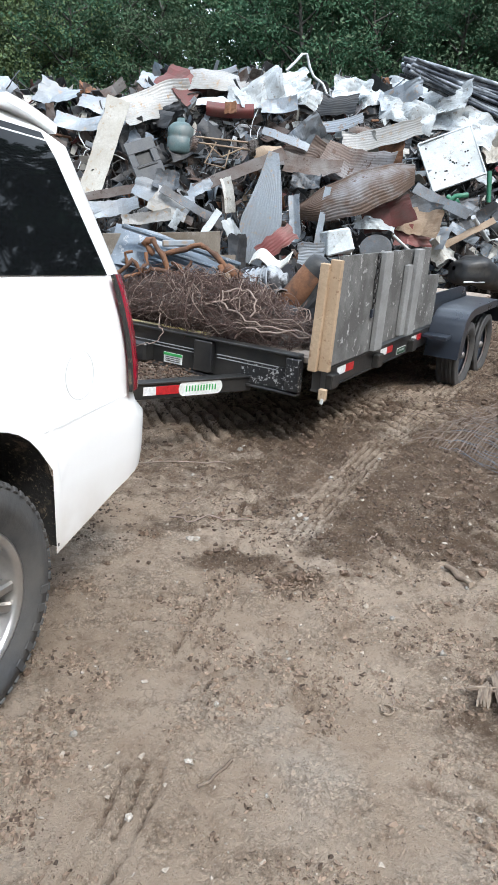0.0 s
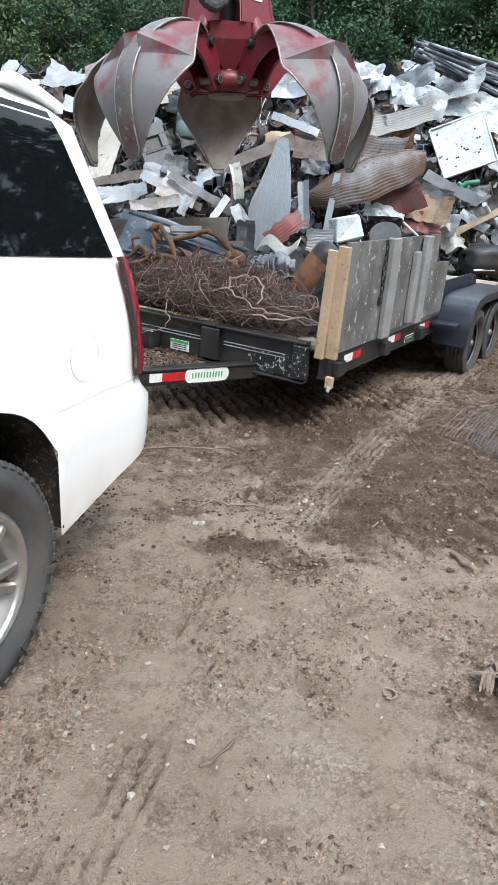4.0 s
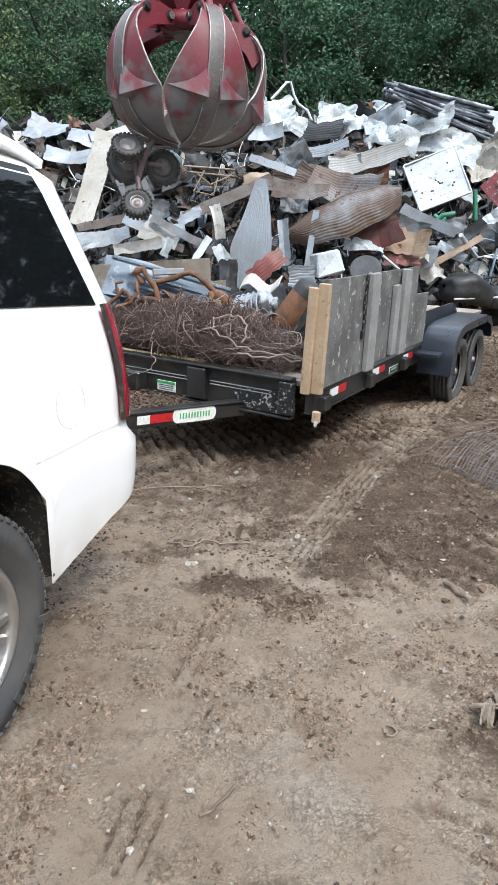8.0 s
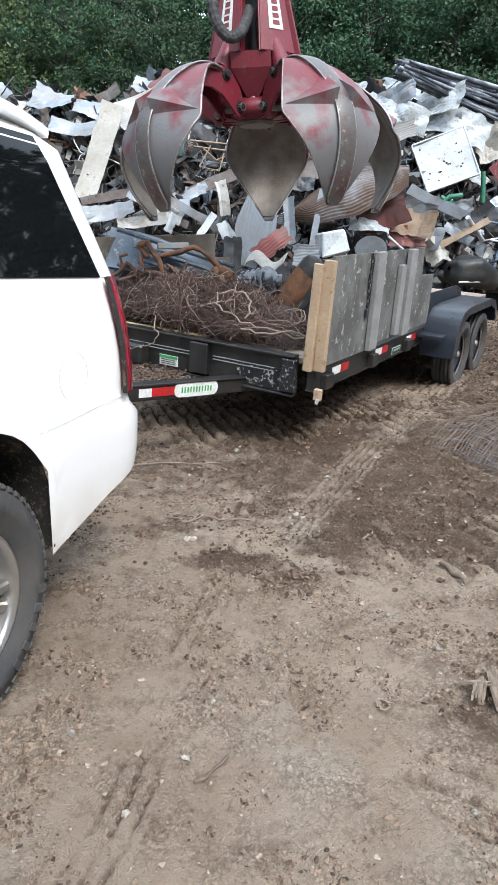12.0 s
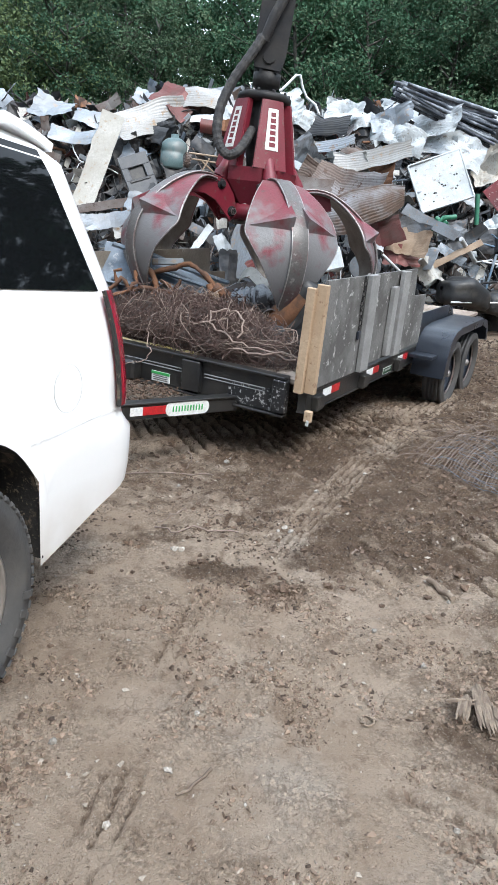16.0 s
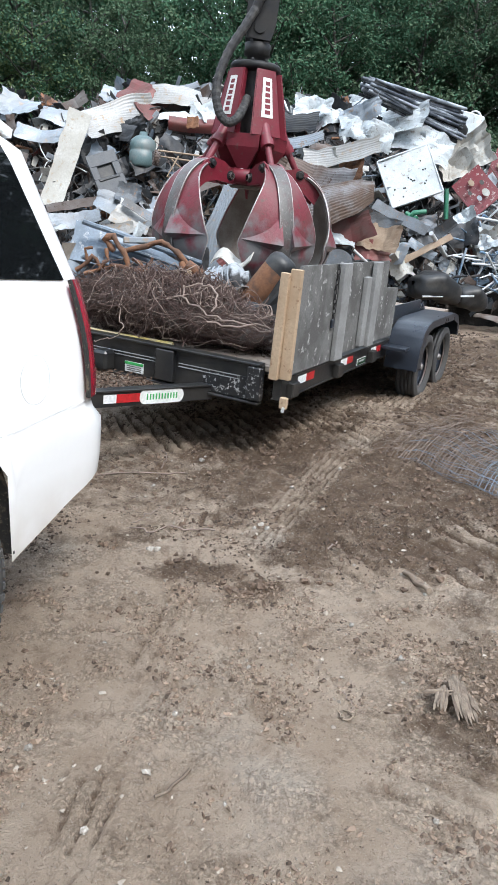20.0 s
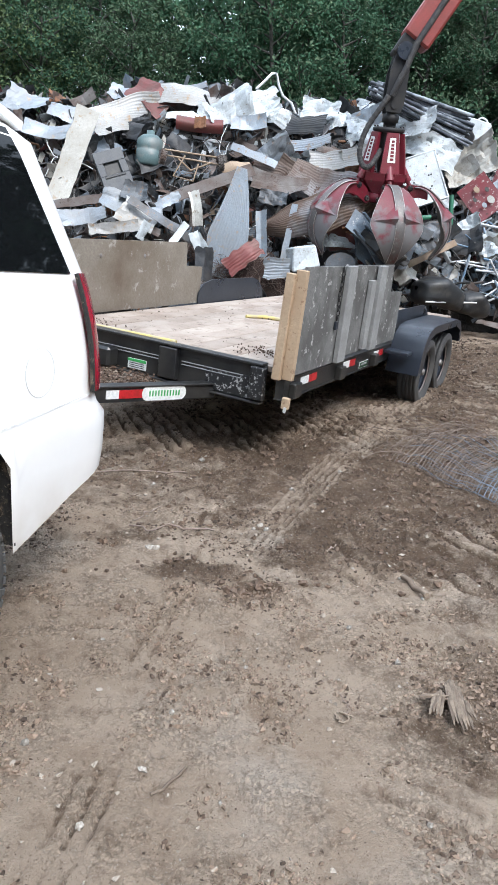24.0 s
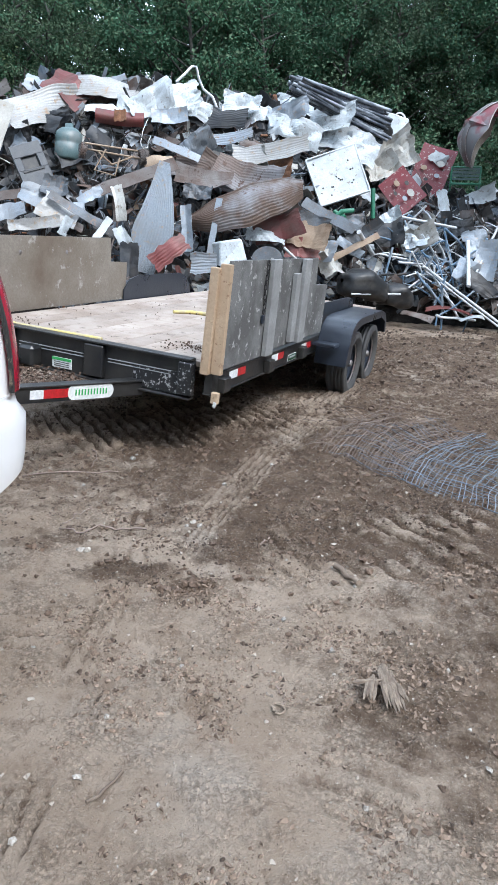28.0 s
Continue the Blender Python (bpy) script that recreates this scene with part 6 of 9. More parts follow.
# old axle with two small wheels
ax = thing("toy_axle", "rusty frame with two small worn wheels", "axle", pose(-0.38, 10.85, 2.48, 0, 4, 0))
for s in (-1, 1):
    part("wheel", tyre_geo(0.10, 0.07, 0.05, 16), M["rust"], ax, "worn brown rubber wheel", Matrix.Translation((0.42 * s, 0, 0)) @ turn(0, 80 * s, 10))
for pts in ([(-0.42, 0, 0.03), (0.42, 0, -0.02)], [(-0.4, -0.05, 0.1), (0.38, 0.03, 0.08)], [(-0.2, 0, 0), (0.0, -0.1, -0.15), (0.3, 0, 0)], [(-0.1, -0.02, 0.05), (-0.25, -0.12, -0.25), (0.05, -0.15, -0.3), (0.1, -0.05, -0.05)]):
    g = Geo()
    g.tube(pts, 0.013, 6)
    part("frame_bar", g, M["cream_rust"], ax)
# white loop of pipe
g = Geo()
g.tube([(0.6, 12.3, 3.72), (0.75, 12.35, 3.86), (0.86, 12.4, 3.98), (0.93, 12.4, 3.98), (0.98, 12.42, 3.8), (1.05, 12.42, 3.66), (1.2, 12.4, 3.55), (1.27, 12.4, 3.4)], 0.022, 8)
solid("pipe_loop", g, M["white_pipe"], "bent white pipe standing up from the heap", "pipe")
g = Geo()
g.tube([(4.68 + 0.13 * math.cos(a), 13.1, 3.40 + 0.17 * math.sin(a)) for a in [2 * math.pi * k / 20 for k in range(21)]], 0.016, 6)
solid("metal_hoop", g, M["white_pipe"], "pale thin metal hoop on the heap", "hoop")
g = Geo()
g.lathe([(0, 0.008), (0.19, 0.008), (0.2, 0.0), (0.19, -0.008), (0, -0.008)], Matrix.Diagonal((1.15, 1, 1, 1)), 26, False)
solid("metal_disc", g, M["scrap_grey"], "round grey metal lid standing on edge", "lid", pose(1.8, 10.1, 1.08, 70, 0, -12))
# blue and pale pipes at the right foot of the heap
rb = random.Random(21)
for k in range(64):
    c = Vector((4.72, 10.95, 1.0)) + Vector((rb.gauss(0, 0.38), rb.gauss(0, 0.2) , rb.gauss(0, 0.33)))
    c.z = max(0.2, c.z)
    c.y = line(FOOT, c.x) + 2.5 * max(0, (c.z / line(RIDGE, c.x) - 0.12) / 0.88) - 0.35 - 0.15 * rb.random()
    d = Vector((rb.uniform(-1, 1), rb.uniform(-0.3, 0.3), rb.uniform(-1, 1))).normalized() * rb.uniform(0.18, 0.5)
    bend = Vector((rb.uniform(-0.1, 0.1), -0.05, rb.uniform(-0.1, 0.1)))
    g = Geo()
    g.tube([c - d, c + bend * 0.3, c + d * 0.7, c + d + bend], rb.choice((0.012, 0.016, 0.02)), 6)
    pale = rb.random() < 0.42
    solid("pipe", g, M["white_pipe" if pale else "blue_pipe"], "pale bent tube at the foot of the heap" if pale else "blue bent tube at the foot of the heap", "pipe", group="tubes at the foot of the heap")
for a, b, r in (((5.33, 11.1, 1.4), (5.14, 10.5, 0.72), 0.032), ((4.55, 11.0, 1.0), (5.55, 10.0, 0.16), 0.02), ((4.75, 10.7, 0.75), (5.5, 9.95, 0.12), 0.016), ((4.3, 11.5, 1.75), (5.15, 11.2, 1.6), 0.022), ((3.13, 10.2, 0.6), (4.02, 10.5, 0.58), 0.014), ((5.9, 11.2, 1.7), (5.2, 10.6, 0.7), 0.02), ((3.75, 11.2, 1.15), (3.3, 10.6, 1.5), 0.035), ((2.1, 10.4, 1.25), (2.5, 10.3, 0.9), 0.02)):
    g = Geo()
    g.tube([a, b], r, 8)
    solid("pole", g, M["white_pipe"], "pale straight metal pole leaning on the heap", "pole", group="poles on the heap")
# green things
for p in ([(3.0, 11.2, 1.62), (3.15, 11.1, 1.8), (3.35, 11.15, 1.82)], [(3.05, 11.2, 1.8), (3.2, 11.1, 1.68), (3.3, 11.2, 1.6)], [(3.1, 11.1, 1.6), (3.2, 11.1, 1.75)], [(3.9, 11.8, 1.72), (3.88, 11.85, 2.2)]):
    g = Geo()
    g.tube(p, 0.04, 8)
    solid("green_tube", g, M["green_metal"], "short green metal tube", "pipe")
lc = thing("lawn_chair", "green tubular lawn chair on the heap", "chair", pose(5.78, 12.45, 2.4, 0, 0, -20))
for pts in ([(-0.25, 0, -0.25), (-0.25, 0, 0.25), (0.25, 0, 0.25), (0.25, 0, -0.25)], [(-0.25, 0, 0.0), (-0.25, -0.3, -0.05), (0.25, -0.3, -0.05), (0.25, 0, 0)]):
    g = Geo()
    g.tube(pts, 0.022, 8)
    part("frame_tube", g, M["green_metal"], lc)
for k in range(4):
    g = Geo()
    g.box(0.48, 0.012, 0.04, Matrix.Translation((0, -0.005, 0.05 + 0.055 * k)), 0.003)
    part("slat", g, M["teal"], lc)

# loose scrap over the whole face, its mix changing along the heap
KINDS = ["bent_panel", "ribbed_sheet", "long_board", "crumpled_sheet", "bent_panel"]
BANK = {}
mixes = {
    "left": ["galv", "scrap_dark", "scrap_dark", "scrap_blue", "scrap_grey", "scrap_grey", "rust", "scrap_blue", "cream"],
    "mid": ["rust", "rust_ribbed", "scrap_dark", "scrap_grey", "galv", "rust", "cream_rust", "scrap_maroon", "rust_ribbed"],
    "right": ["white_enamel", "galv", "galv_pale", "scrap_dark", "scrap_blue", "scrap_grey", "rust", "galv", "scrap_dark"],
    "foot": ["scrap_dark", "scrap_grey", "rust", "cream", "scrap_blue", "scrap_dark", "galv", "rust", "scrap_grey"],
}
rs = random.Random(5)
for k in range(300):
    x, v = rs.uniform(-4.2, 7.0), 0.93 * rs.random() ** 0.85
    zone = "foot" if v < 0.28 or x > 5.4 else "left" if x < -0.6 else "mid" if x < 2.3 and v < 0.9 else "right"
    mt, kind, var = rs.choice(mixes[zone]), rs.choice(KINDS), rs.randrange(5)
    key = (mt, kind, var)
    if key not in BANK:
        rr = random.Random(KINDS.index(kind) * 10 + var)
        BANK[key] = sheet_geo(*((rr.uniform(0.8, 1.5), rr.uniform(0.06, 0.16)) if kind == "long_board" else (rr.uniform(0.4, 0.85), rr.uniform(0.16, 0.45))), kind, rr, mt).mesh(kind, M[mt])
    p = heap_at(x, v)
    n = Vector((0, -0.8, 0.6)) * rs.uniform(-0.16, 0.08)
    m = heap_pose(p.x + n.x, p.y + n.y, p.z + n.z, rs.uniform(-70, 70), rs.uniform(10, 65), rs.uniform(-40, 40))
    ob = solid("scrap_sheet", BANK[key], None, COLOURS[mt] + " twisted sheet metal in the heap", "sheet metal", m @ Matrix.Diagonal((*[rs.uniform(0.45, 0.85) * (1.35 if zone == "mid" else 1.0)] * 3, 1)), "loose sheets in the heap")
for k in range(230):
    x, v = rs.uniform(-4.2, 7.0), 0.95 * rs.random()
    p = heap_at(x, v) + Vector((0, -0.8, 0.6)) * rs.uniform(-0.15, 0.10)
    mt = rs.choice(["scrap_dark", "scrap_dark", "scrap_grey", "rust", "white_pipe", "galv", "rust_orange"])
    d = Vector((rs.uniform(-1, 1), rs.uniform(-0.4, 0.4), rs.uniform(-0.8, 0.8))).normalized() * rs.uniform(0.12, 0.42)
    key = ("bar", mt, rs.randrange(6))
    if key not in BANK:
        rr = random.Random(key[2])
        g = Geo()
        if key[2] < 3:
            g.tube([(-0.5, 0, 0), (-0.1, rr.uniform(-0.06, 0.06), rr.uniform(-0.08, 0.08)), (0.3, 0.02, 0), (0.5, rr.uniform(-0.15, 0.15), rr.uniform(-0.15, 0.15))], rr.uniform(0.012, 0.03), 6)
        else:
            g.box(1.0, rr.uniform(0.02, 0.05), rr.uniform(0.04, 0.10), None, 0.006)
        BANK[key] = g.mesh("scrap_bar", M[mt])
    m = Matrix.Translation(p) @ d.to_track_quat("X", "Z").to_matrix().to_4x4() @ Matrix.Diagonal((d.length * 2, 1, 1, 1))
    solid("scrap_bar", BANK[key], None, COLOURS.get(mt, "pale") + " metal bar stuck in the heap", "scrap bar", m, "loose bars in the heap")
# bent strips and torn plates of hand size
for mt, cnt, seed in (("galv", 80, 31), ("scrap_grey", 130, 32), ("scrap_blue", 120, 33), ("rust", 240, 34), ("scrap_dark", 340, 35), ("cream", 60, 36), ("galv_pale", 55, 37), ("rust_ribbed", 140, 38), ("white_enamel", 90, 39)):
    g, rf = Geo(), random.Random(seed)
    for k in range(cnt):
        x, v = rf.uniform(-4.3, 7.2), 0.97 * rf.random()
        if mt == "white_enamel":
            x, v = rf.uniform(0.6, 5.0), rf.uniform(0.55, 0.97)
        p = heap_at(x, v) + Vector((0, -0.8, 0.6)) * rf.uniform(-0.12, 0.11)
        m = Matrix.Translation(p) @ turn(rf.uniform(-50, 70), rf.uniform(0, 360), rf.uniform(-60, 60))
        a, b = rf.uniform(0.10, 0.30), rf.uniform(0.03, 0.12)
        bend, twist, off = rf.uniform(-0.5, 0.5), rf.uniform(-0.6, 0.6), rf.uniform(0, 20)

        def strip(u, w):
            c = (u - 0.5) * 2
            wob = 1 + 0.5 * noise.noise(Vector((u * 4 + off, w, off)))
            y = bend * a * c * c + 0.04 * noise.noise(Vector((u * 3, w * 2, off)))
            zz = (w - 0.5) * 2 * b * wob
            return m @ Vector((a * c, y + zz * math.sin(twist * c), zz * math.cos(twist * c)))

        g.plate(strip, 5, 2, 0.004, False)
    solid("torn_strips", g, M[mt], "many bent strips and torn plates in the heap", "scrap", kind="stuff")
# small fragments and thin wire between the larger pieces
for mt, cnt, seed in (("scrap_dark", 1500, 1), ("scrap_grey", 700, 2), ("rust", 900, 3), ("white_enamel", 300, 4), ("cream", 220, 5), ("scrap_blue", 450, 6), ("rust_orange", 130, 7), ("scrap_maroon", 160, 8), ("galv", 260, 9), ("galv_pale", 160, 10)):
    g, rf = Geo(), random.Random(seed)
    for k in range(cnt):
        x, v = rf.uniform(-4.5, 7.5), rf.random() ** 1.05
        if mt == "white_enamel" and x < 2.2 and rf.random() < 0.6:
            x = rf.uniform(2.2, 5.2)
        p = heap_at(x, v) + Vector((0, -0.8, 0.6)) * rf.uniform(-0.14, 0.10)
        s = rf.uniform(0.03, 0.13)
        m = Matrix.Translation(p) @ turn(rf.uniform(0, 360), rf.uniform(0, 360), rf.uniform(0, 360))
        if rf.random() < 0.62:
            a, b = s * rf.uniform(0.7, 1.6), s * rf.uniform(0.4, 1.0)
            q = [m @ Vector(c) for c in ((-a, -b, 0.02 * rf.uniform(-1, 1)), (a, -b * rf.uniform(0.5, 1), 0.3 * s), (a * rf.uniform(0.6, 1), b, 0), (-a * rf.uniform(0.3, 1), b, 0.25 * s))]
            w = [c + m.to_3x3() @ Vector((0, 0, 0.006)) for c in q]
            g.add(q + w, [(0, 1, 2, 3), (7, 6, 5, 4), (0, 4, 5, 1), (1, 5, 6, 2), (2, 6, 7, 3), (3, 7, 4, 0)])
        else:
            ln = s * 2.4
            g.tube([m @ Vector((-ln, 0, 0)), m @ Vector((0, s * 0.5, s * rf.uniform(-0.5, 0.5))), m @ Vector((ln, 0, s * rf.uniform(-0.8, 0.8)))], rf.uniform(0.004, 0.012), 5)
    solid("scrap_fragments", g, M[mt], "countless small scrap fragments wedged in the heap", "scrap", kind="stuff")
# loose cables and hoses hanging over the scrap
for k in range(70):
    rc_ = random.Random(500 + k)
    x, v = rc_.uniform(-3.6, 6.4), rc_.uniform(0.08, 0.9)
    g, pts = Geo(), []
    dx, dv = rc_.uniform(-0.09, 0.09), rc_.uniform(-0.05, 0.03)
    for i in range(12):
        pts.append(heap_at(x, min(0.98, max(0.03, v))) + Vector((0, -0.8, 0.6)) * (0.20 + 0.06 * math.sin(i * 1.3 + k)))
        x, v = x + dx, v + dv
        dx, dv = dx + rc_.gauss(0, 0.035), dv + rc_.gauss(0, 0.012)
    g.tube(pts, rc_.choice((0.007, 0.010, 0.014)), 5)
    kind = rc_.random()
    solid("cable", g, M["plastic_black" if kind < 0.6 else "rust" if kind < 0.8 else "white_pipe"], "black slack cable over the scrap" if kind < 0.6 else "rusty bent wire over the scrap" if kind < 0.8 else "pale bent wire over the scrap", "cable", group="cables over the heap")

# ---- small things on the ground ----


def lump(seed, r, flat=0.75, n=2, jag=0.35):
    """An uneven stone or clod."""
    rr = random.Random(seed)
    bm = bmesh.new()
    bmesh.ops.create_icosphere(bm, subdivisions=n, radius=r)
    off = Vector((rr.uniform(0, 50), rr.uniform(0, 50), 0))
    for v in bm.verts:
        v.co *= 1 + jag * noise.noise(v.co / r * 1.3 + off) + 0.25 * noise.noise(v.co / r * 3.1 + off)
        v.co.z *= flat
    me = bpy.data.meshes.new("lump")
    bm.to_mesh(me)
    bm.free()
    return me


STONES, CLODS = [lump(k, 0.05, 0.75, 1, 0.8) for k in range(5)], [lump(20 + k, 0.05, 0.7, 2, 0.8) for k in range(5)]
for me in STONES:
    me.materials.append(M["stone"])
for me in CLODS:
    me.materials.append(M["clod"])


def put_lump(bank, k, x, y, r, label, name, group):
    s = r / 0.05 * (0.72 if bank is STONES else 1.0)
    solid(name, bank[k % 5], None, label, name, pose(x, y, ground_height(x, y) + r * 0.3, 0, 0, 77 * k) @ Matrix.Diagonal((s, s * 0.85, s, 1)), group)


for k, (x, y, r) in enumerate(((-0.06, 4.43, 0.028), (-0.04, 4.50, 0.02), (-0.11, 1.88, 0.016), (0.05, 1.5, 0.010), (-0.30, 3.11, 0.035), (-0.26, 3.10, 0.025), (0.58, 2.4, 0.017), (0.62, 1.42, 0.014), (1.02, 1.50, 0.016), (1.05, 1.68, 0.013), (0.28, 3.42, 0.03), (0.31, 3.36, 0.022), (0.24, 3.37, 0.018), (0.86, 4.25, 0.02), (1.12, 2.0, 0.018), (0.35, 1.15, 0.012), (-0.32, 1.42, 0.016), (-0.55, 1.75, 0.02), (-0.18, 1.62, 0.02), (0.72, 2.15, 0.022), (0.95, 2.62, 0.016), (-0.4, 2.3, 0.014), (0.15, 2.15, 0.014), (0.5, 3.9, 0.022), (-0.35, 4.0, 0.02), (1.75, 3.6, 0.02), (1.4, 1.7, 0.016), (1.35, 1.35, 0.017))):
    put_lump(STONES, k, x, y, r, "small pale stone pressed into the earth", "stone", "pale stones on the ground")
rc = random.Random(8)
spots = [(0.19, 2.70, 0.07, 12, 0.030), (0.40, 2.78, 0.08, 6, 0.026), (-0.15, 2.95, 0.12, 9, 0.024), (0.55, 4.55, 0.10, 7, 0.032), (0.9, 3.6, 0.25, 12, 0.026), (1.25, 3.35, 0.3, 12, 0.026), (0.7, 2.85, 0.2, 9, 0.022), (1.3, 2.75, 0.3, 12, 0.026), (-0.55, 2.75, 0.2, 8, 0.022), (-0.3, 4.6, 0.3, 10, 0.026), (0.2, 4.8, 0.4, 12, 0.026), (1.2, 5.2, 0.4, 12, 0.028), (1.9, 3.0, 0.3, 8, 0.026), (0.9, 1.75, 0.3, 7, 0.018), (-0.5, 2.05, 0.25, 7, 0.018), (2.4, 5.2, 0.6, 14, 0.032), (3.0, 7.4, 0.8, 14, 0.04)]
for x0, y0, sp, n, r in spots:
    for k in range(n):
        put_lump(CLODS, k + int(x0 * 10), x0 + rc.gauss(0, sp), y0 + rc.gauss(0, sp * 0.7), r * rc.uniform(0.3, 0.85), "dark crumbly clod of earth", "clod", "clods of earth")


def crumbs_of(seed, n, xr, yr, smin, smax, bias=0.0, power=5):
    """Countless grains: small faceted bits on the ground."""
    rg = np.random.default_rng(seed)
    x, y = rg.uniform(*xr, n), rg.uniform(*yr, n)
    if bias:
        _, d = ground_shape(x, y)
        keep = rg.uniform(0, 1, n) < (1 - bias) + bias * d
        clump = 0.6 * lattice(x * 3, y * 3, 31) + 0.8 * lattice(x * 8, y * 8, 32) + 0.35 * d > rg.uniform(-0.12, 0.38, n)
        x, y = x[keep & clump], y[keep & clump]
    z, _ = ground_shape(x, y)
    n = len(x)
    s = smin + (smax - smin) * rg.uniform(0, 1, n) ** power
    o = np.array([(1, 0, 0), (-1, 0, 0), (0, 1, 0), (0, -1, 0), (0, 0, 1), (0, 0, -1), (0.7, 0.7, 0.5), (-0.7, -0.6, 0.5)], float)
    a = rg.uniform(0, 6.28, n)
    jit = rg.uniform(0.45, 1.35, (n, 8, 1))
    p = o[None] * jit * s[:, None, None] * np.array((1.0, 0.85, 0.8))
    p = p + rg.uniform(-0.38, 0.38, (n, 8, 3)) * s[:, None, None]
    ca, sa = np.cos(a)[:, None], np.sin(a)[:, None]
    px, py = p[..., 0] * ca - p[..., 1] * sa, p[..., 0] * sa + p[..., 1] * ca
    v = np.stack([px + x[:, None], py + y[:, None], p[..., 2] + (z + s * 0.12)[:, None]], -1).reshape(-1, 3)
    f0 = np.array([(0, 6, 4), (6, 2, 4), (2, 1, 4), (1, 7, 4), (7, 3, 4), (3, 0, 4), (0, 2, 6), (1, 3, 7), (2, 0, 5), (1, 2, 5), (3, 1, 5), (0, 3, 5)])
    f = (f0[None] + (np.arange(n) * 8)[:, None, None]).reshape(-1, 3)
    me = bpy.data.meshes.new("grains")
    me.vertices.add(len(v))
    me.vertices.foreach_set("co", v.ravel())
    me.loops.add(f.size)
    me.loops.foreach_set("vertex_index", f.ravel())
    me.polygons.add(len(f))
    me.polygons.foreach_set("loop_start", np.arange(0, f.size, 3))
    me.update(calc_edges=True)
    me.shade_flat()
    return me


def grains(name, label, mt, *args):
    me = crumbs_of(*args)
    me.materials.append(mt)
    return tagged(new(name, me), label, "gravel", kind="stuff")


def per_island(mt, lo, hi):
    """Lets each loose grain be a little lighter or darker."""
    nt = mt.node_tree
    bsdf = nt.nodes["Principled BSDF"]
    src = bsdf.inputs["Base Color"].links[0].from_socket
    geo, hsv, mr = nt.nodes.new("ShaderNodeNewGeometry"), nt.nodes.new("ShaderNodeHueSaturation"), nt.nodes.new("ShaderNodeMapRange")
    mr.inputs[3].default_value, mr.inputs[4].default_value = lo, hi
    nt.links.new(geo.outputs["Random Per Island"], mr.inputs[0])
    nt.links.new(mr.outputs[0], hsv.inputs["Value"])
    nt.links.new(src, hsv.inputs["Color"])
    nt.links.new(hsv.outputs[0], bsdf.inputs["Base Color"])
    return mt


M["crumb"] = mat("loose_earth", (0.270, 0.198, 0.147), 0.95, 0, (0.215, 0.153, 0.112), 0.45, 3, 60, 0.4, edge=0.2)
per_island(M["crumb"], 0.6, 1.1)
per_island(M["clod"], 0.6, 1.25)
M["gravel"] = mat("fine_gravel", (0.38, 0.33, 0.275), 0.9, 0, (0.26, 0.22, 0.18), 0.45, 9, 60, 0.3, edge=0.2)
grains("loose_earth", "loose crumbs of brown earth", M["crumb"], 1, 80000, (-1.6, 2.6), (0.9, 2.75), 0.0022, 0.012, 0.2, 3.5)
grains("loose_earth", "loose crumbs of dark earth", M["clod"], 2, 42000, (-1.8, 4.5), (3.0, 7.0), 0.003, 0.019, 0.35)
grains("loose_earth", "loose crumbs of dark earth", M["clod"], 5, 9000, (1.2, 7.5), (6.5, 10.5), 0.008, 0.035, 0.2)
grains("fine_gravel", "fine pale gravel strewn on the earth", M["gravel"], 3, 2600, (-1.6, 3.0), (0.9, 4.5), 0.0018, 0.009, 0.0)
grains("fine_gravel", "fine pale gravel strewn on the earth", M["gravel"], 4, 2200, (-1.5, 6.0), (4.2, 9.0), 0.004, 0.015, 0.0)

grains("loose_earth", "lumps of brown earth pressed from the tracks", M["crumb"], 7, 3500, (-1.5, 2.6), (0.9, 2.7), 0.003, 0.015, 0.6, 4)
grains("loose_earth", "small dark crumbs of damp earth", M["clod"], 8, 30000, (-1.5, 2.6), (0.9, 3.6), 0.002, 0.013, 0.35, 3.5)
grains("earth_clods", "broken clods of brown earth in loose clusters", M["crumb"], 11, 4200, (-1.5, 2.6), (0.9, 2.6), 0.004, 0.014, 0.45, 4)
grains("earth_clods", "broken clods of damp dark earth", M["clod"], 12, 10000, (-1.4, 4.2), (2.5, 6.8), 0.005, 0.023, 0.75, 4)
grains("fine_gravel", "pale chips of stone pressed into the earth", M["gravel"], 13, 700, (-1.4, 2.4), (0.9, 4.2), 0.004, 0.013, 0.0, 3)

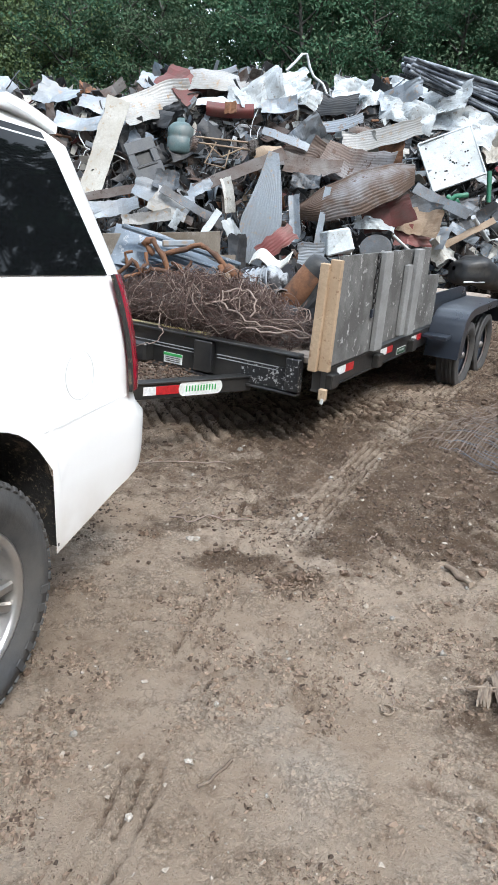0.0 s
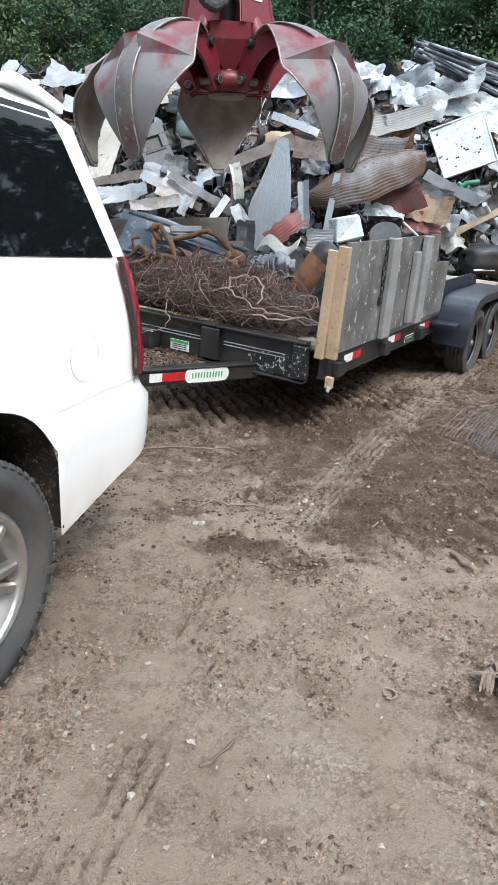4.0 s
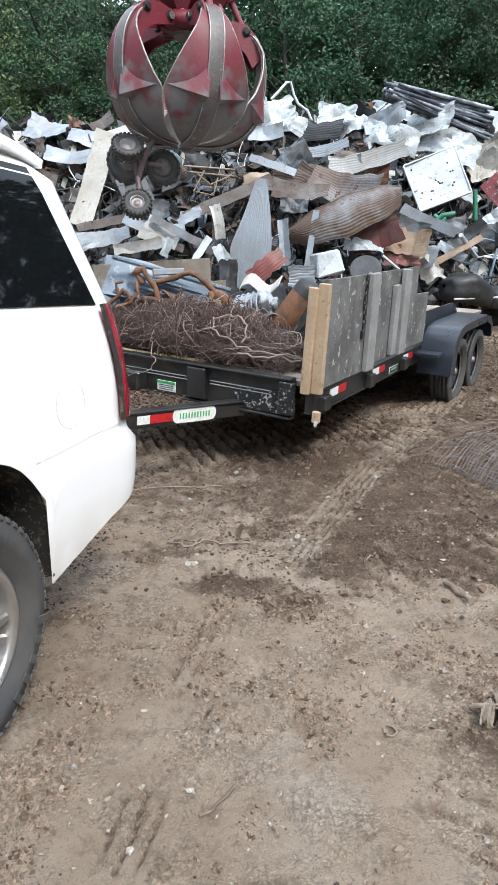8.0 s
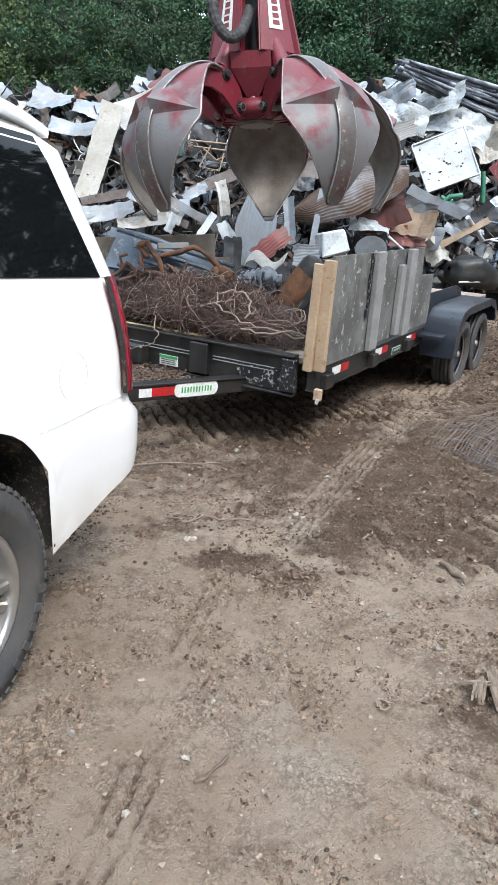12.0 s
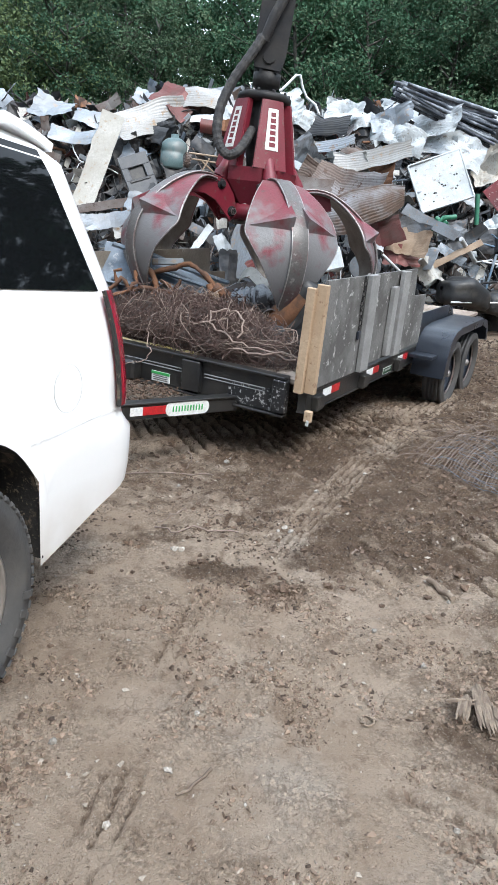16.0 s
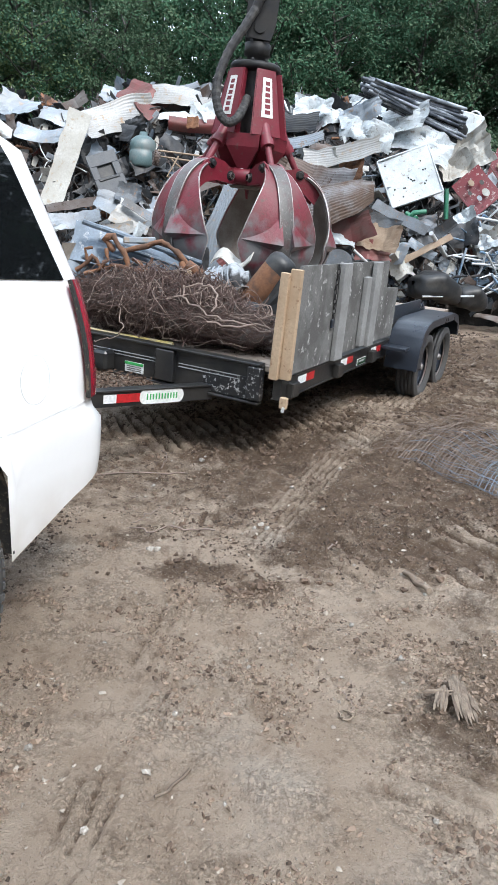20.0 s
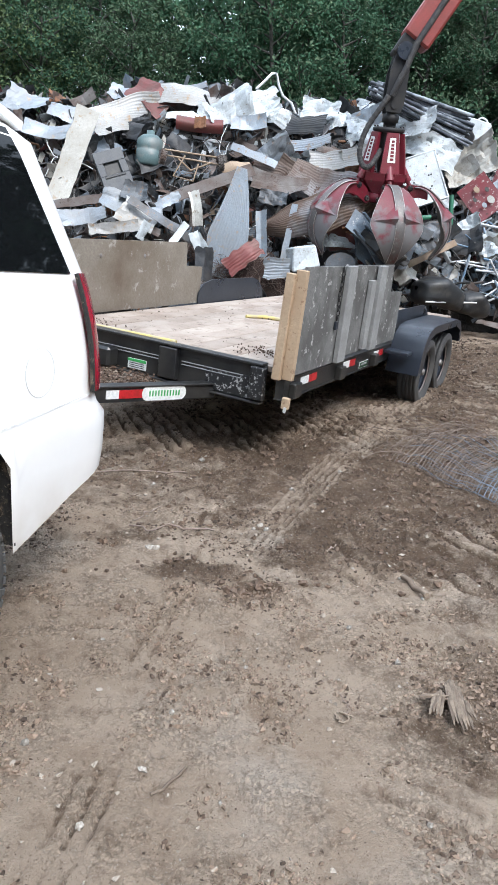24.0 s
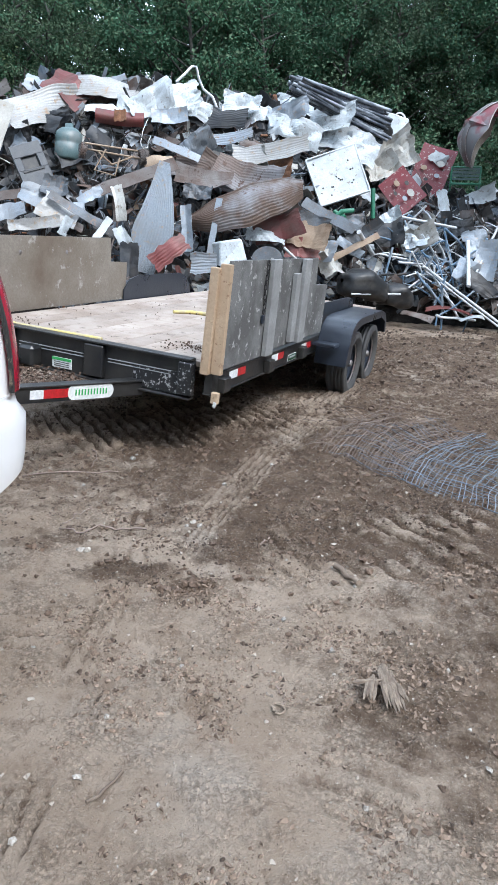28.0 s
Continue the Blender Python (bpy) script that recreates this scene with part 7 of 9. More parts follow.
# pale roots and dry stalks
for pts, r, mt in (([(-0.43, 3.38, 0), (-0.33, 3.33, 0), (-0.22, 3.36, 0), (-0.10, 3.33, 0), (0.03, 3.31, 0)], 0.0045, "twig_pale"), ([(-0.42, 3.44, 0), (-0.36, 3.56, 0), (-0.28, 3.62, 0)], 0.003, "twig_pale"), ([(-0.15, 3.55, 0), (-0.05, 3.54, 0)], 0.003, "twig_pale"), ([(0.58, 3.05, 0), (0.63, 3.16, 0), (0.66, 3.2, 0)], 0.004, "twig_pale"), ([(0.47, 1.98, 0), (0.49, 1.92, 0), (0.47, 1.86, 0)], 0.0018, "twig_pale"), ([(-0.75, 4.2, 0), (-0.4, 4.25, 0), (-0.15, 4.2, 0)], 0.005, "twig_pale"), ([(-0.05, 1.62, 0), (-0.14, 1.53, 0)], 0.005, "root_wood"), ([(0.435, 1.87, 0), (0.445, 1.84, 0), (0.475, 1.84, 0), (0.48, 1.87, 0), (0.455, 1.885, 0)], 0.004, "root_wood"), ([(0.9, 2.78, 0), (0.97, 2.62, 0)], 0.014, "root_wood"), ([(-0.35, 4.65, 0), (-0.3, 4.5, 0), (-0.33, 4.3, 0)], 0.004, "twig_pale")):
    g = Geo()
    dense = []
    for a, b in zip(pts, pts[1:]):
        dense += [Vector(a).lerp(Vector(b), f / 4) for f in range(4)]
    dense.append(Vector(pts[-1]))
    dense = [Vector((p.x + 0.006 * math.sin(9 * i), p.y + 0.006 * math.cos(7 * i), ground_height(p.x, p.y) + r + 0.006 + 0.004 * math.sin(5 * i))) for i, p in enumerate(dense)]
    g.tube(dense, r, 6)
    nm = "dry_stalk" if r < 0.006 else "stick"
    solid(nm, g, M[mt], "pale dry stalk lying on the earth" if r < 0.006 else "short broken stick on the earth", nm.replace("_", " "))
# broken piece of grey wood: a split upright with two side splinters
wd = thing("broken_root", "splintered grey piece of old wood", "wood", pose(0.83, 1.86, ground_height(0.83, 1.86) + 0.012, 0, 0, 0))
rw = random.Random(41)
for x0, y0, x1, y1, w, n in ((0.035, 0.125, 0.0, -0.115, 0.062, 6), (-0.095, 0.065, 0.01, 0.06, 0.020, 3), (-0.025, 0.08, -0.075, -0.03, 0.040, 4), (0.055, 0.03, 0.05, -0.06, 0.018, 2)):
    d = Vector((x1 - x0, y1 - y0, 0))
    q = Vector((-d.y, d.x, 0)).normalized()
    for k in range(n):
        f = ((k + 0.5) / n - 0.5) * w
        a, b = Vector((x0, y0, 0)) + q * f * 0.75 + d * rw.uniform(-0.12, 0.12), Vector((x1, y1, 0)) + q * f * 1.15 + d * rw.uniform(-0.22, 0.05)
        hgt = 0.016 - abs(f) * 0.30
        g = Geo()
        pts = [a.lerp(b, i / 5) + q * rw.uniform(-0.003, 0.003) + Vector((0, 0, hgt + rw.uniform(-0.003, 0.004))) for i in range(6)]
        g.tube(pts, [w / n * 0.55, w / n * 0.85, w / n * 0.8, w / n * 0.85, w / n * 0.6, w / n * 0.2], 5, smooth=False)
        part("splinter", g, M["root_wood"], wd)

# crumpled sheet of welded wire mesh, its front edge rolled under
FRONT = [(1.22, 4.62), (1.43, 4.34), (1.54, 3.94), (1.72, 3.64), (1.99, 3.30), (2.35, 2.92), (2.8, 2.5)]


def mesh_place(a, b, layer=0.0, seed=0.0):
    k = min(b, 0.9999) * (len(FRONT) - 1)
    i = int(k)
    f = k - i
    x, y = [FRONT[i][c] * (1 - f) + FRONT[i + 1][c] * f for c in (0, 1)]
    ln = 1.45 * a
    x += 0.75 * ln - 0.10 * math.sin(a * 3)
    y += 0.62 * ln + 0.16 * a * a + 0.10 * math.sin(a * 3)
    rise = 0.25 + 0.75 * (1 - (1 - min(1, a / 0.30)) ** 2)
    z = (0.075 - 0.03 * a + 0.03 * math.sin(5 * b + 3 * a)) * rise * min(1, 0.35 + 3 * b) - layer
    x += 0.025 * noise.noise(Vector((a * 5, b * 9, 1 + seed)))
    y += 0.025 * noise.noise(Vector((a * 5, b * 9, 9 + seed)))
    z += 0.02 * noise.noise(Vector((a * 6, b * 8, 5 + seed)))
    return Vector((x, y, max(0.004, z) + ground_height(x, y) * 0.6))


wm = thing("wire_mesh", "crumpled sheet of blue-grey welded wire mesh on the ground", "wire mesh")
for k in range(96):
    rk = random.Random(k)
    b = (k % 68 + 0.5 + rk.uniform(-0.25, 0.25)) / 68
    layer = 0.0 if k < 68 else 0.045
    drift = rk.uniform(-0.02, 0.03)
    g = Geo()
    end = rk.uniform(0.75, 1.0) if b > 0.2 else rk.uniform(0.4, 0.9)
    g.tube([mesh_place(end * i / 18, min(0.99, max(0, b + drift * i / 18)), layer, seed=k * 0.06) for i in range(19)], 0.0027, 4, close=False)
    part("long_wire", g, M["wire"] if b > 0.36 + 0.1 * rk.random() else M["wire_rust"], wm)
for k in range(40):
    a = (k / 40) ** 1.3
    rk = random.Random(100 + k)
    b0 = rk.uniform(0.05, 0.2) + (0.1 if k > 28 else 0)
    g = Geo()
    g.tube([mesh_place(a + 0.01 * math.sin(i), b0 + (1 - b0) * i / 26, 0.01, seed=k * 0.07) for i in range(27)], 0.0022, 4, close=False)
    part("cross_wire", g, M["wire"] if k % 3 else M["wire_rust"], wm)
for k in range(34):
    rk = random.Random(300 + k)
    p = mesh_place(rk.uniform(0.0, 0.75), rk.uniform(0.0, 0.22))
    an = rk.uniform(0.3, 3.6)
    d = Vector((math.cos(an), math.sin(an), 0))
    ln, h = rk.uniform(0.04, 0.10), rk.uniform(0.01, 0.06)
    bend = rk.uniform(-0.35, 0.35)
    pts = []
    for i in range(7):
        pts.append(p + Vector((0, 0, h * i * (1 - i / 6.5) + 0.006)))
        d = Matrix.Rotation(bend, 3, "Z") @ d
        p = p + d * ln
    pts = [Vector((q.x, q.y, max(q.z, ground_height(q.x, q.y) + 0.004))) for q in pts]
    g = Geo()
    g.tube(pts, 0.0022, 4, close=False)
    part("loose_wire", g, M["wire_rust"], wm)

# ---- woods round the yard ----


def tree_mesh(seed, height, spread, leaves, mats, small=0.03, large=0.06, limbs=40):
    """Trunk, limbs and a crown of single leaves in clumps."""
    rr = random.Random(seed)
    wood, crown = Geo(), Geo()
    trunk = [Vector((0.12 * math.sin(k * 0.9 + seed), 0.12 * math.cos(k * 1.1), height * 0.92 * k / 8)) for k in range(9)]
    wood.tube(trunk, [0.09 * (1 - k / 9.5) + 0.015 for k in range(9)], 8)
    tips = []
    for k in range(limbs):
        f = 0.04 + 0.94 * k / (limbs - 1)
        i = min(int(f * 8), 7)
        a = trunk[i].lerp(trunk[i + 1], f * 8 - i)
        ang = k * 2.4 + rr.uniform(-0.4, 0.4)
        ln = spread * (0.55 + 0.45 * math.sin(math.pi * min(1, f * 1.05))) * rr.uniform(0.7, 1.1)
        e = a + Vector((math.cos(ang) * ln, math.sin(ang) * ln, ln * rr.uniform(0.15, 0.6)))
        mid = a.lerp(e, 0.5) + Vector((0, 0, 0.12 * ln))
        wood.tube([a, mid, e], [0.035, 0.02, 0.008], 5, close=False)
        tips += [(e, 0.42), (mid, 0.45), (a.lerp(e, 0.75) + Vector((rr.uniform(-0.4, 0.4), rr.uniform(-0.4, 0.4), 0.1)), 0.4)]
        for _ in range(2):
            t = a.lerp(e, rr.uniform(0.35, 1)) + Vector((rr.gauss(0, 0.45), rr.gauss(0, 0.45), rr.gauss(0, 0.35)))
            wood.tube([mid, t], [0.012, 0.005], 4, close=False)
            tips.append((t, 0.34))
    for c, rad in tips:
        tilt = rr.uniform(0.6, 1.3)
        for _ in range(int(leaves / len(tips))):
            d = Vector((rr.gauss(0, 1), rr.gauss(0, 1), rr.gauss(0, 0.7))).normalized() * rad * rr.random() ** 0.45 * tilt
            p = c + d
            s = rr.uniform(small, large)
            nrm = (d.normalized() * 0.5 + Vector((rr.gauss(0, 0.8), rr.gauss(0, 0.8) - 0.25, 0.35 + rr.gauss(0, 0.8)))).normalized()
            t1 = nrm.orthogonal().normalized()
            t1 = (Matrix.Rotation(rr.uniform(0, 6.28), 3, nrm) @ t1)
            t2 = nrm.cross(t1)
            crown.add([p - t1 * s, p - t2 * s * 0.55 + nrm * s * 0.2, p + t1 * s, p + t2 * s * 0.55 + nrm * s * 0.2], [(0, 1, 2, 3)])
    crown.mi = [rr.choice((0, 0, 0, 1)) for _ in crown.f]
    return wood.mesh("trunk", M["bark"]), crown.mesh("crown", mats)


TREES = [
    tree_mesh(1, 8.5, 2.2, 24000, [M["leaf_a"], M["leaf_b"]]),
    tree_mesh(2, 9.0, 2.4, 24000, [M["leaf_b"], M["leaf_a"]]),
    tree_mesh(3, 8.0, 2.3, 24000, [M["leaf_a"], M["leaf_c"]]),
    tree_mesh(4, 7.5, 2.0, 15000, [M["leaf_c"], M["leaf_b"]], 0.04, 0.075),
]
DEEP = [
    tree_mesh(11, 10.0, 2.6, 8500, [M["leaf_a"], M["leaf_b"]], 0.07, 0.12),
    tree_mesh(12, 11.0, 2.8, 8500, [M["leaf_a"], M["leaf_b"]], 0.07, 0.12),
]
AROUND = tree_mesh(15, 11.0, 3.0, 4500, [M["leaf_a"], M["leaf_b"]], 0.12, 0.24, 30)
SHRUBS = [tree_mesh(9, 3.0, 1.4, 7500, [M["leaf_a"], M["leaf_b"]], 0.03, 0.055, 26), tree_mesh(10, 3.6, 1.3, 7500, [M["leaf_b"], M["leaf_a"]], 0.03, 0.06, 26)]


def plant(meshes, x, y, s, rot, label, bush=False):
    wood, crown = meshes
    tr = thing("bush" if bush else "tree", label, "bush" if bush else "tree", pose(x, y, -0.05, 0, 0, rot) @ Matrix.Diagonal((s, s, s, 1)), "bushes of the wood" if bush else "trees of the wood")
    part("trunk", wood, None, tr)
    part("crown", crown, None, tr)


rt = random.Random(12)
LEAFY = ["dense dark green tree at the edge of the wood", "olive green tree at the edge of the wood", "leafy green tree with brighter tips", "sunlit yellowish green tree at the wood's edge"]
for row, (y0, step, n, x0) in enumerate(((20.5, 1.9, 13, -10.0), (22.6, 1.9, 14, -11.0))):
    for k in range(n):
        x = x0 + step * k + rt.uniform(-0.5, 0.5)
        kind = 3 if (x < -5.4 and row == 0) else rt.choice((0, 1, 1, 2)) if x < 0 else rt.choice((0, 0, 0, 2, 1))
        s = rt.uniform(0.85, 1.1) * (0.95, 1.1)[row]
        if abs(x + 0.9) < 1.0:
            s *= 0.72
        plant(TREES[kind], x, y0 + rt.uniform(-0.7, 0.7), s, rt.uniform(0, 360), LEAFY[kind])
for row, (y0, step, n, x0) in enumerate(((26.0, 2.0, 15, -14.0), (30.0, 2.2, 17, -17.0))):
    for k in range(n):
        x = x0 + step * k + rt.uniform(-0.5, 0.5)
        s = rt.uniform(0.9, 1.1) * (1.0, 1.25)[row] * (0.75 if abs(x + 0.9 + row * 0.2) < 1.3 else 1)
        plant(DEEP[k % 2], x, y0 + rt.uniform(-0.7, 0.7), s, rt.uniform(0, 360), "dark green tree deep in the wood")
for k in range(30):
    plant(SHRUBS[k % 2], -10 + 0.8 * k + rt.uniform(-0.4, 0.4), 18.4 + rt.uniform(-0.6, 1.0), rt.uniform(0.8, 1.35), rt.uniform(0, 360), "low leafy bush in front of the wood", True)
# the wood goes on round the yard
for k in range(76):
    a = radians(-170 + 340 * (k % 38) / 37)
    if abs(math.degrees(a)) < 34:
        continue
    r = (21 if k < 38 else 26) + rt.uniform(-1.5, 2)
    plant(AROUND, r * math.sin(a), 5 + r * math.cos(a), rt.uniform(1.1, 1.35), rt.uniform(0, 360), "tree of the wood that closes the yard")

# ---- grapple on its boom ----


# one tine seen from the side, hinge at the origin, jaws shut: outward and up
TINE = [(0.0, 0.0), (0.18, 0.05), (0.342, -0.013), (0.464, -0.171), (0.517, -0.387), (0.522, -0.603), (0.491, -0.774), (0.414, -0.909), (0.279, -1.026), (0.081, -1.103), (-0.153, -1.129)]
TINE_HALF = [0.09, 0.10, 0.115, 0.185, 0.30, 0.39, 0.425, 0.40, 0.31, 0.18, 0.035]
TINE_BACK = [0.0, 0.0, 0.0, 0.01, 0.05, 0.10, 0.15, 0.12, 0.07, 0.03, 0.0]
HINGE_R, TOP_Z, GRAPPLE_SIZE = 0.31, 1.02, 0.87
ROD_EYE, CYL_EYE = (0.27, 0.02), (0.15, 0.74)


def build_grapple():
    gr = thing("grapple", "worn red five-tine orange-peel grapple with scuffed steel tips", "grapple")
    g = Geo()
    g.lathe([(0.0, TOP_Z + 0.06), (0.23, TOP_Z + 0.06), (0.255, TOP_Z + 0.04), (0.255, TOP_Z), (0.22, TOP_Z - 0.02), (0.0, TOP_Z - 0.02)], None, 30)
    part("top_disc", g, M["dark_iron"], gr)
    for k in range(10):
        g = Geo()
        g.lathe([(0, 0.022), (0.014, 0.022), (0.018, 0.0)], turn(0, 0, 36 * k) @ Matrix.Translation((0.225, 0, TOP_Z + 0.058)), 6, False)
        part("flange_bolt", g, M["dark_iron"], gr)
    g = Geo()
    g.lathe([(0.13, TOP_Z - 0.02), (0.13, 0.62), (0.10, 0.45), (0.10, 0.2), (0.12, -0.05), (0.0, -0.06)], None, 16)
    part("centre_post", g, M["scrap_dark"], gr)
    for k in range(5):
        m = turn(0, 0, 72 * k)

        def plate(u, v, out=0.0):
            r = 0.245 + 0.115 * (1 - v) + out
            w = 0.096 + 0.064 * (1 - v)
            return m @ Vector((r + 0.010 * math.cos((u - 0.5) * 3), (u - 0.5) * 2 * w, 0.40 + (TOP_Z - 0.42) * v))

        g = Geo()
        g.plate(lambda u, v: plate(u, v), 4, 6, 0.022)
        hp = part("housing_plate", g, M["red_paint"], gr, "dark red steel plate")
        for e in (0, 1):
            g = Geo()
            p0, p1 = plate(e, 0), plate(e, 1)
            q0, q1 = p0.copy(), p1.copy()
            q0.xy, q1.xy = q0.xy * 0.74, q1.xy * 0.78
            g.plate(lambda u, v: p0.lerp(q0, u).lerp(p1.lerp(q1, u), v), 2, 4, 0.018, False)
            part("side_flange", g, M["red_paint"], hp)
        g = Geo()
        g.plate(lambda u, v: plate(0.27 + 0.46 * u, 0.28 + 0.60 * v, 0.016), 2, 4, 0.003)
        lab = part("maker_label", g, M["plate_white"], hp, "white label with dark red bars")
        for q in range(6):
            p0, p1 = 0.33 + 0.087 * q, 0.39 + 0.087 * q
            g = Geo()
            g.plate(lambda u, v: plate(0.40 + 0.22 * u, p0 + (p1 - p0) * v, 0.0195), 1, 1, 0.002)
            part("print_bar", g, M["red_paint"], lab)
        # bracket in the gap between two plates: a box that narrows to the hinge ring
        mb = turn(0, 0, 72 * k + 36)
        g = Geo()
        rows = [(0.405, 0.165, 0.365, 0.15), (0.285, 0.165, 0.350, 0.13), (0.09, 0.055, 0.255, 0.10), (0.05, 0.05, 0.235, 0.10)]
        vs = []
        for z, w, ro, ri in rows:
            vs += [mb @ Vector((ro, -w, z)), mb @ Vector((ro, w, z)), mb @ Vector((ri, w * 0.9, z)), mb @ Vector((ri, -w * 0.9, z))]
        fs = [(0, 3, 2, 1), (12, 13, 14, 15)]
        for i in range(3):
            for j in range(4):
                fs.append((4 * i + j, 4 * i + (j + 1) % 4, 4 * i + 4 + (j + 1) % 4, 4 * i + 4 + j))
        g.add(vs, fs)
        br = part("hub_bracket", g, M["red_paint"], gr)
        g = Geo()
        g.lathe([(0, 0.018), (0.02, 0.018), (0.024, 0.0)], mb @ Matrix.Translation((0.236, 0, 0.075)) @ turn(0, 90, 0), 8)
        part("grease_cap", g, M["bare_steel"], br)
    g = Geo()
    g.lathe([(0.10, 0.10), (0.25, 0.09), (0.285, 0.03), (0.275, -0.05), (0.10, -0.075), (0.0, -0.075)], None, 20)
    part("hub", g, M["red_paint"], gr)
    g = Geo()
    g.lathe([(0.0, -0.10), (0.15, -0.10), (0.17, -0.075)], None, 10, False)
    part("hub_cover", g, M["dirty_steel"], gr)
    cyls, rods = [], []
    for k in range(5):
        m = turn(0, 0, 72 * k)
        # each of these points down its own -z axis from the eye at its top, or up from the eye at its foot
        g = Geo()
        g.tube([(0, 0, 0.02), (0, 0, -0.50)], 0.060, 14)
        g.tube([(0, 0, -0.46), (0, 0, -0.53)], 0.068, 14)
        cyls.append(part("cylinder", g, M["red_paint"], gr, "red hydraulic cylinder"))
        g = Geo()
        g.tube([(0, 0, 0.02), (0, 0, 0.46)], 0.034, 10)
        g.tube([(0, -0.045, 0), (0, 0.045, 0)], 0.050, 12)
        rods.append(part("rod", g, M["red_worn"], gr))
        for sd in (-1, 1):
            g = Geo()
            g.prism([(0.08, -0.07), (HINGE_R + 0.03, -0.06), (HINGE_R + 0.06, 0.01), (HINGE_R + 0.02, 0.07), (0.10, 0.10)], 0.022, m @ Matrix.Translation((0, 0.065 * sd, 0)))
            part("hinge_lug", g, M["red_paint"], gr)
        g = Geo()
        g.tube([m @ Vector((HINGE_R, -0.135, 0)), m @ Vector((HINGE_R, 0.135, 0))], 0.032, 10)
        part("hinge_pin", g, M["bare_steel"], gr)
    # hose loop in the gap between two plates: aside, outward and up
    ahead, aside = Vector((-0.309, -0.951, 0)), Vector((0.951, -0.309, 0))
    pts = [aside * a_ + ahead * f_ + Vector((0, 0, z_)) for a_, f_, z_ in ((-0.02, 0.20, 1.52), (-0.10, 0.27, 1.34), (-0.22, 0.34, 1.12), (-0.29, 0.41, 0.88), (-0.285, 0.46, 0.68), (-0.23, 0.48, 0.53), (-0.14, 0.48, 0.46), (-0.065, 0.43, 0.51), (-0.03, 0.34, 0.62), (-0.02, 0.22, 0.74))]
    sm = []
    for i in range(len(pts) - 1):
        for f in range(6):
            sm.append(pts[i].lerp(pts[i + 1], f / 6))
    sm.append(pts[-1])
    for _ in range(6):
        sm = [sm[0]] + [(sm[i - 1] + sm[i] * 2 + sm[i + 1]) / 4 for i in range(1, len(sm) - 1)] + [sm[-1]]
    g = Geo()
    g.tube(sm, [0.041 + 0.005 * (i % 2) for i in range(len(sm))], 10, smooth=False)
    part("hose", g, M["hose"], gr, "thick black spiral-wrapped hose")
    g = Geo()
    g.lathe([(0.10, TOP_Z + 0.06), (0.10, TOP_Z + 0.12), (0.13, TOP_Z + 0.13), (0.13, TOP_Z + 0.24), (0.06, TOP_Z + 0.26)], None, 16)
    part("rotator", g, M["dark_iron"], gr)

    def at(table, s):
        k = min(max(s, 0), 0.9999) * (len(table) - 1)
        i = int(k)
        f = k - i
        p0, p1, p2, p3 = [table[min(max(i + d, 0), len(table) - 1)] for d in (-1, 0, 1, 2)]

        def cubic(a_, b_, c_, d_):
            return b_ + 0.5 * f * (c_ - a_ + f * (2 * a_ - 5 * b_ + 4 * c_ - d_ + f * (3 * (b_ - c_) + d_ - a_)))

        return tuple(cubic(*q) for q in zip(p0, p1, p2, p3)) if isinstance(p1, tuple) else cubic(p0, p1, p2, p3)

    def shell(u, s, lift=0.0):
        x, z = at(TINE, s)
        x2, z2 = at(TINE, min(1, s + 0.02))
        x1, z1 = at(TINE, max(0, s - 0.02))
        t = Vector((x2 - x1, 0, z2 - z1)).normalized()
        nrm = Vector((-t.z, 0, t.x))
        w, bk = at(TINE_HALF, s), at(TINE_BACK, s)
        c = (u - 0.5) * 2
        return Vector((x, c * w, z)) - nrm * (abs(c) ** 1.1 * bk - lift)

    outer, inner, spine, gus, lug, welds, edge = Geo(), Geo(), Geo(), Geo(), Geo(), Geo(), Geo()
    outer.plate(lambda u, v: shell(u, 0.16 + 0.84 * v, 0.0), 10, 30, 0.018)
    inner.plate(lambda u, v: shell(0.03 + 0.94 * u, 0.19 + 0.79 * v, -0.016), 10, 24, 0.006)
    spine.plate(lambda u, v: shell(0.5 + (u - 0.5) * min(0.9, 0.066 / at(TINE_HALF, 0.13 + 0.86 * v)), 0.13 + 0.86 * v, 0.020), 2, 36, 0.030)
    for sd in (-1, 1):
        welds.tube([shell(0.5 + sd * min(0.45, 0.036 / at(TINE_HALF, 0.14 + 0.84 * i / 40)), 0.14 + 0.84 * i / 40, 0.030) for i in range(41)], 0.0065, 5)
        edge.tube([shell(0.5 + sd * 0.5, 0.2 + 0.78 * i / 36, 0.0) for i in range(37)], 0.0095, 5)
        q = [shell(0.5 + sd * 0.06, 0.43, 0.008), shell(0.5 + sd * 0.485, 0.575, 0.010), shell(0.5 + sd * 0.07, 0.635, 0.006), shell(0.5 + sd * 0.07, 0.59, 0.105)]
        gus.add(q, [(0, 1, 3), (1, 2, 3), (2, 0, 3), (2, 1, 0)])
        lug.prism([(-0.06, -0.06), (0.06, -0.085), (0.18, -0.11), (0.29, -0.18), (0.38, -0.30), (0.455, -0.20), (0.40, -0.06), (0.345, 0.025), (0.27, 0.085), (0.12, 0.095), (0.02, 0.07), (-0.06, 0.04)], 0.024, Matrix.Translation((0, 0.088 * sd, 0)))
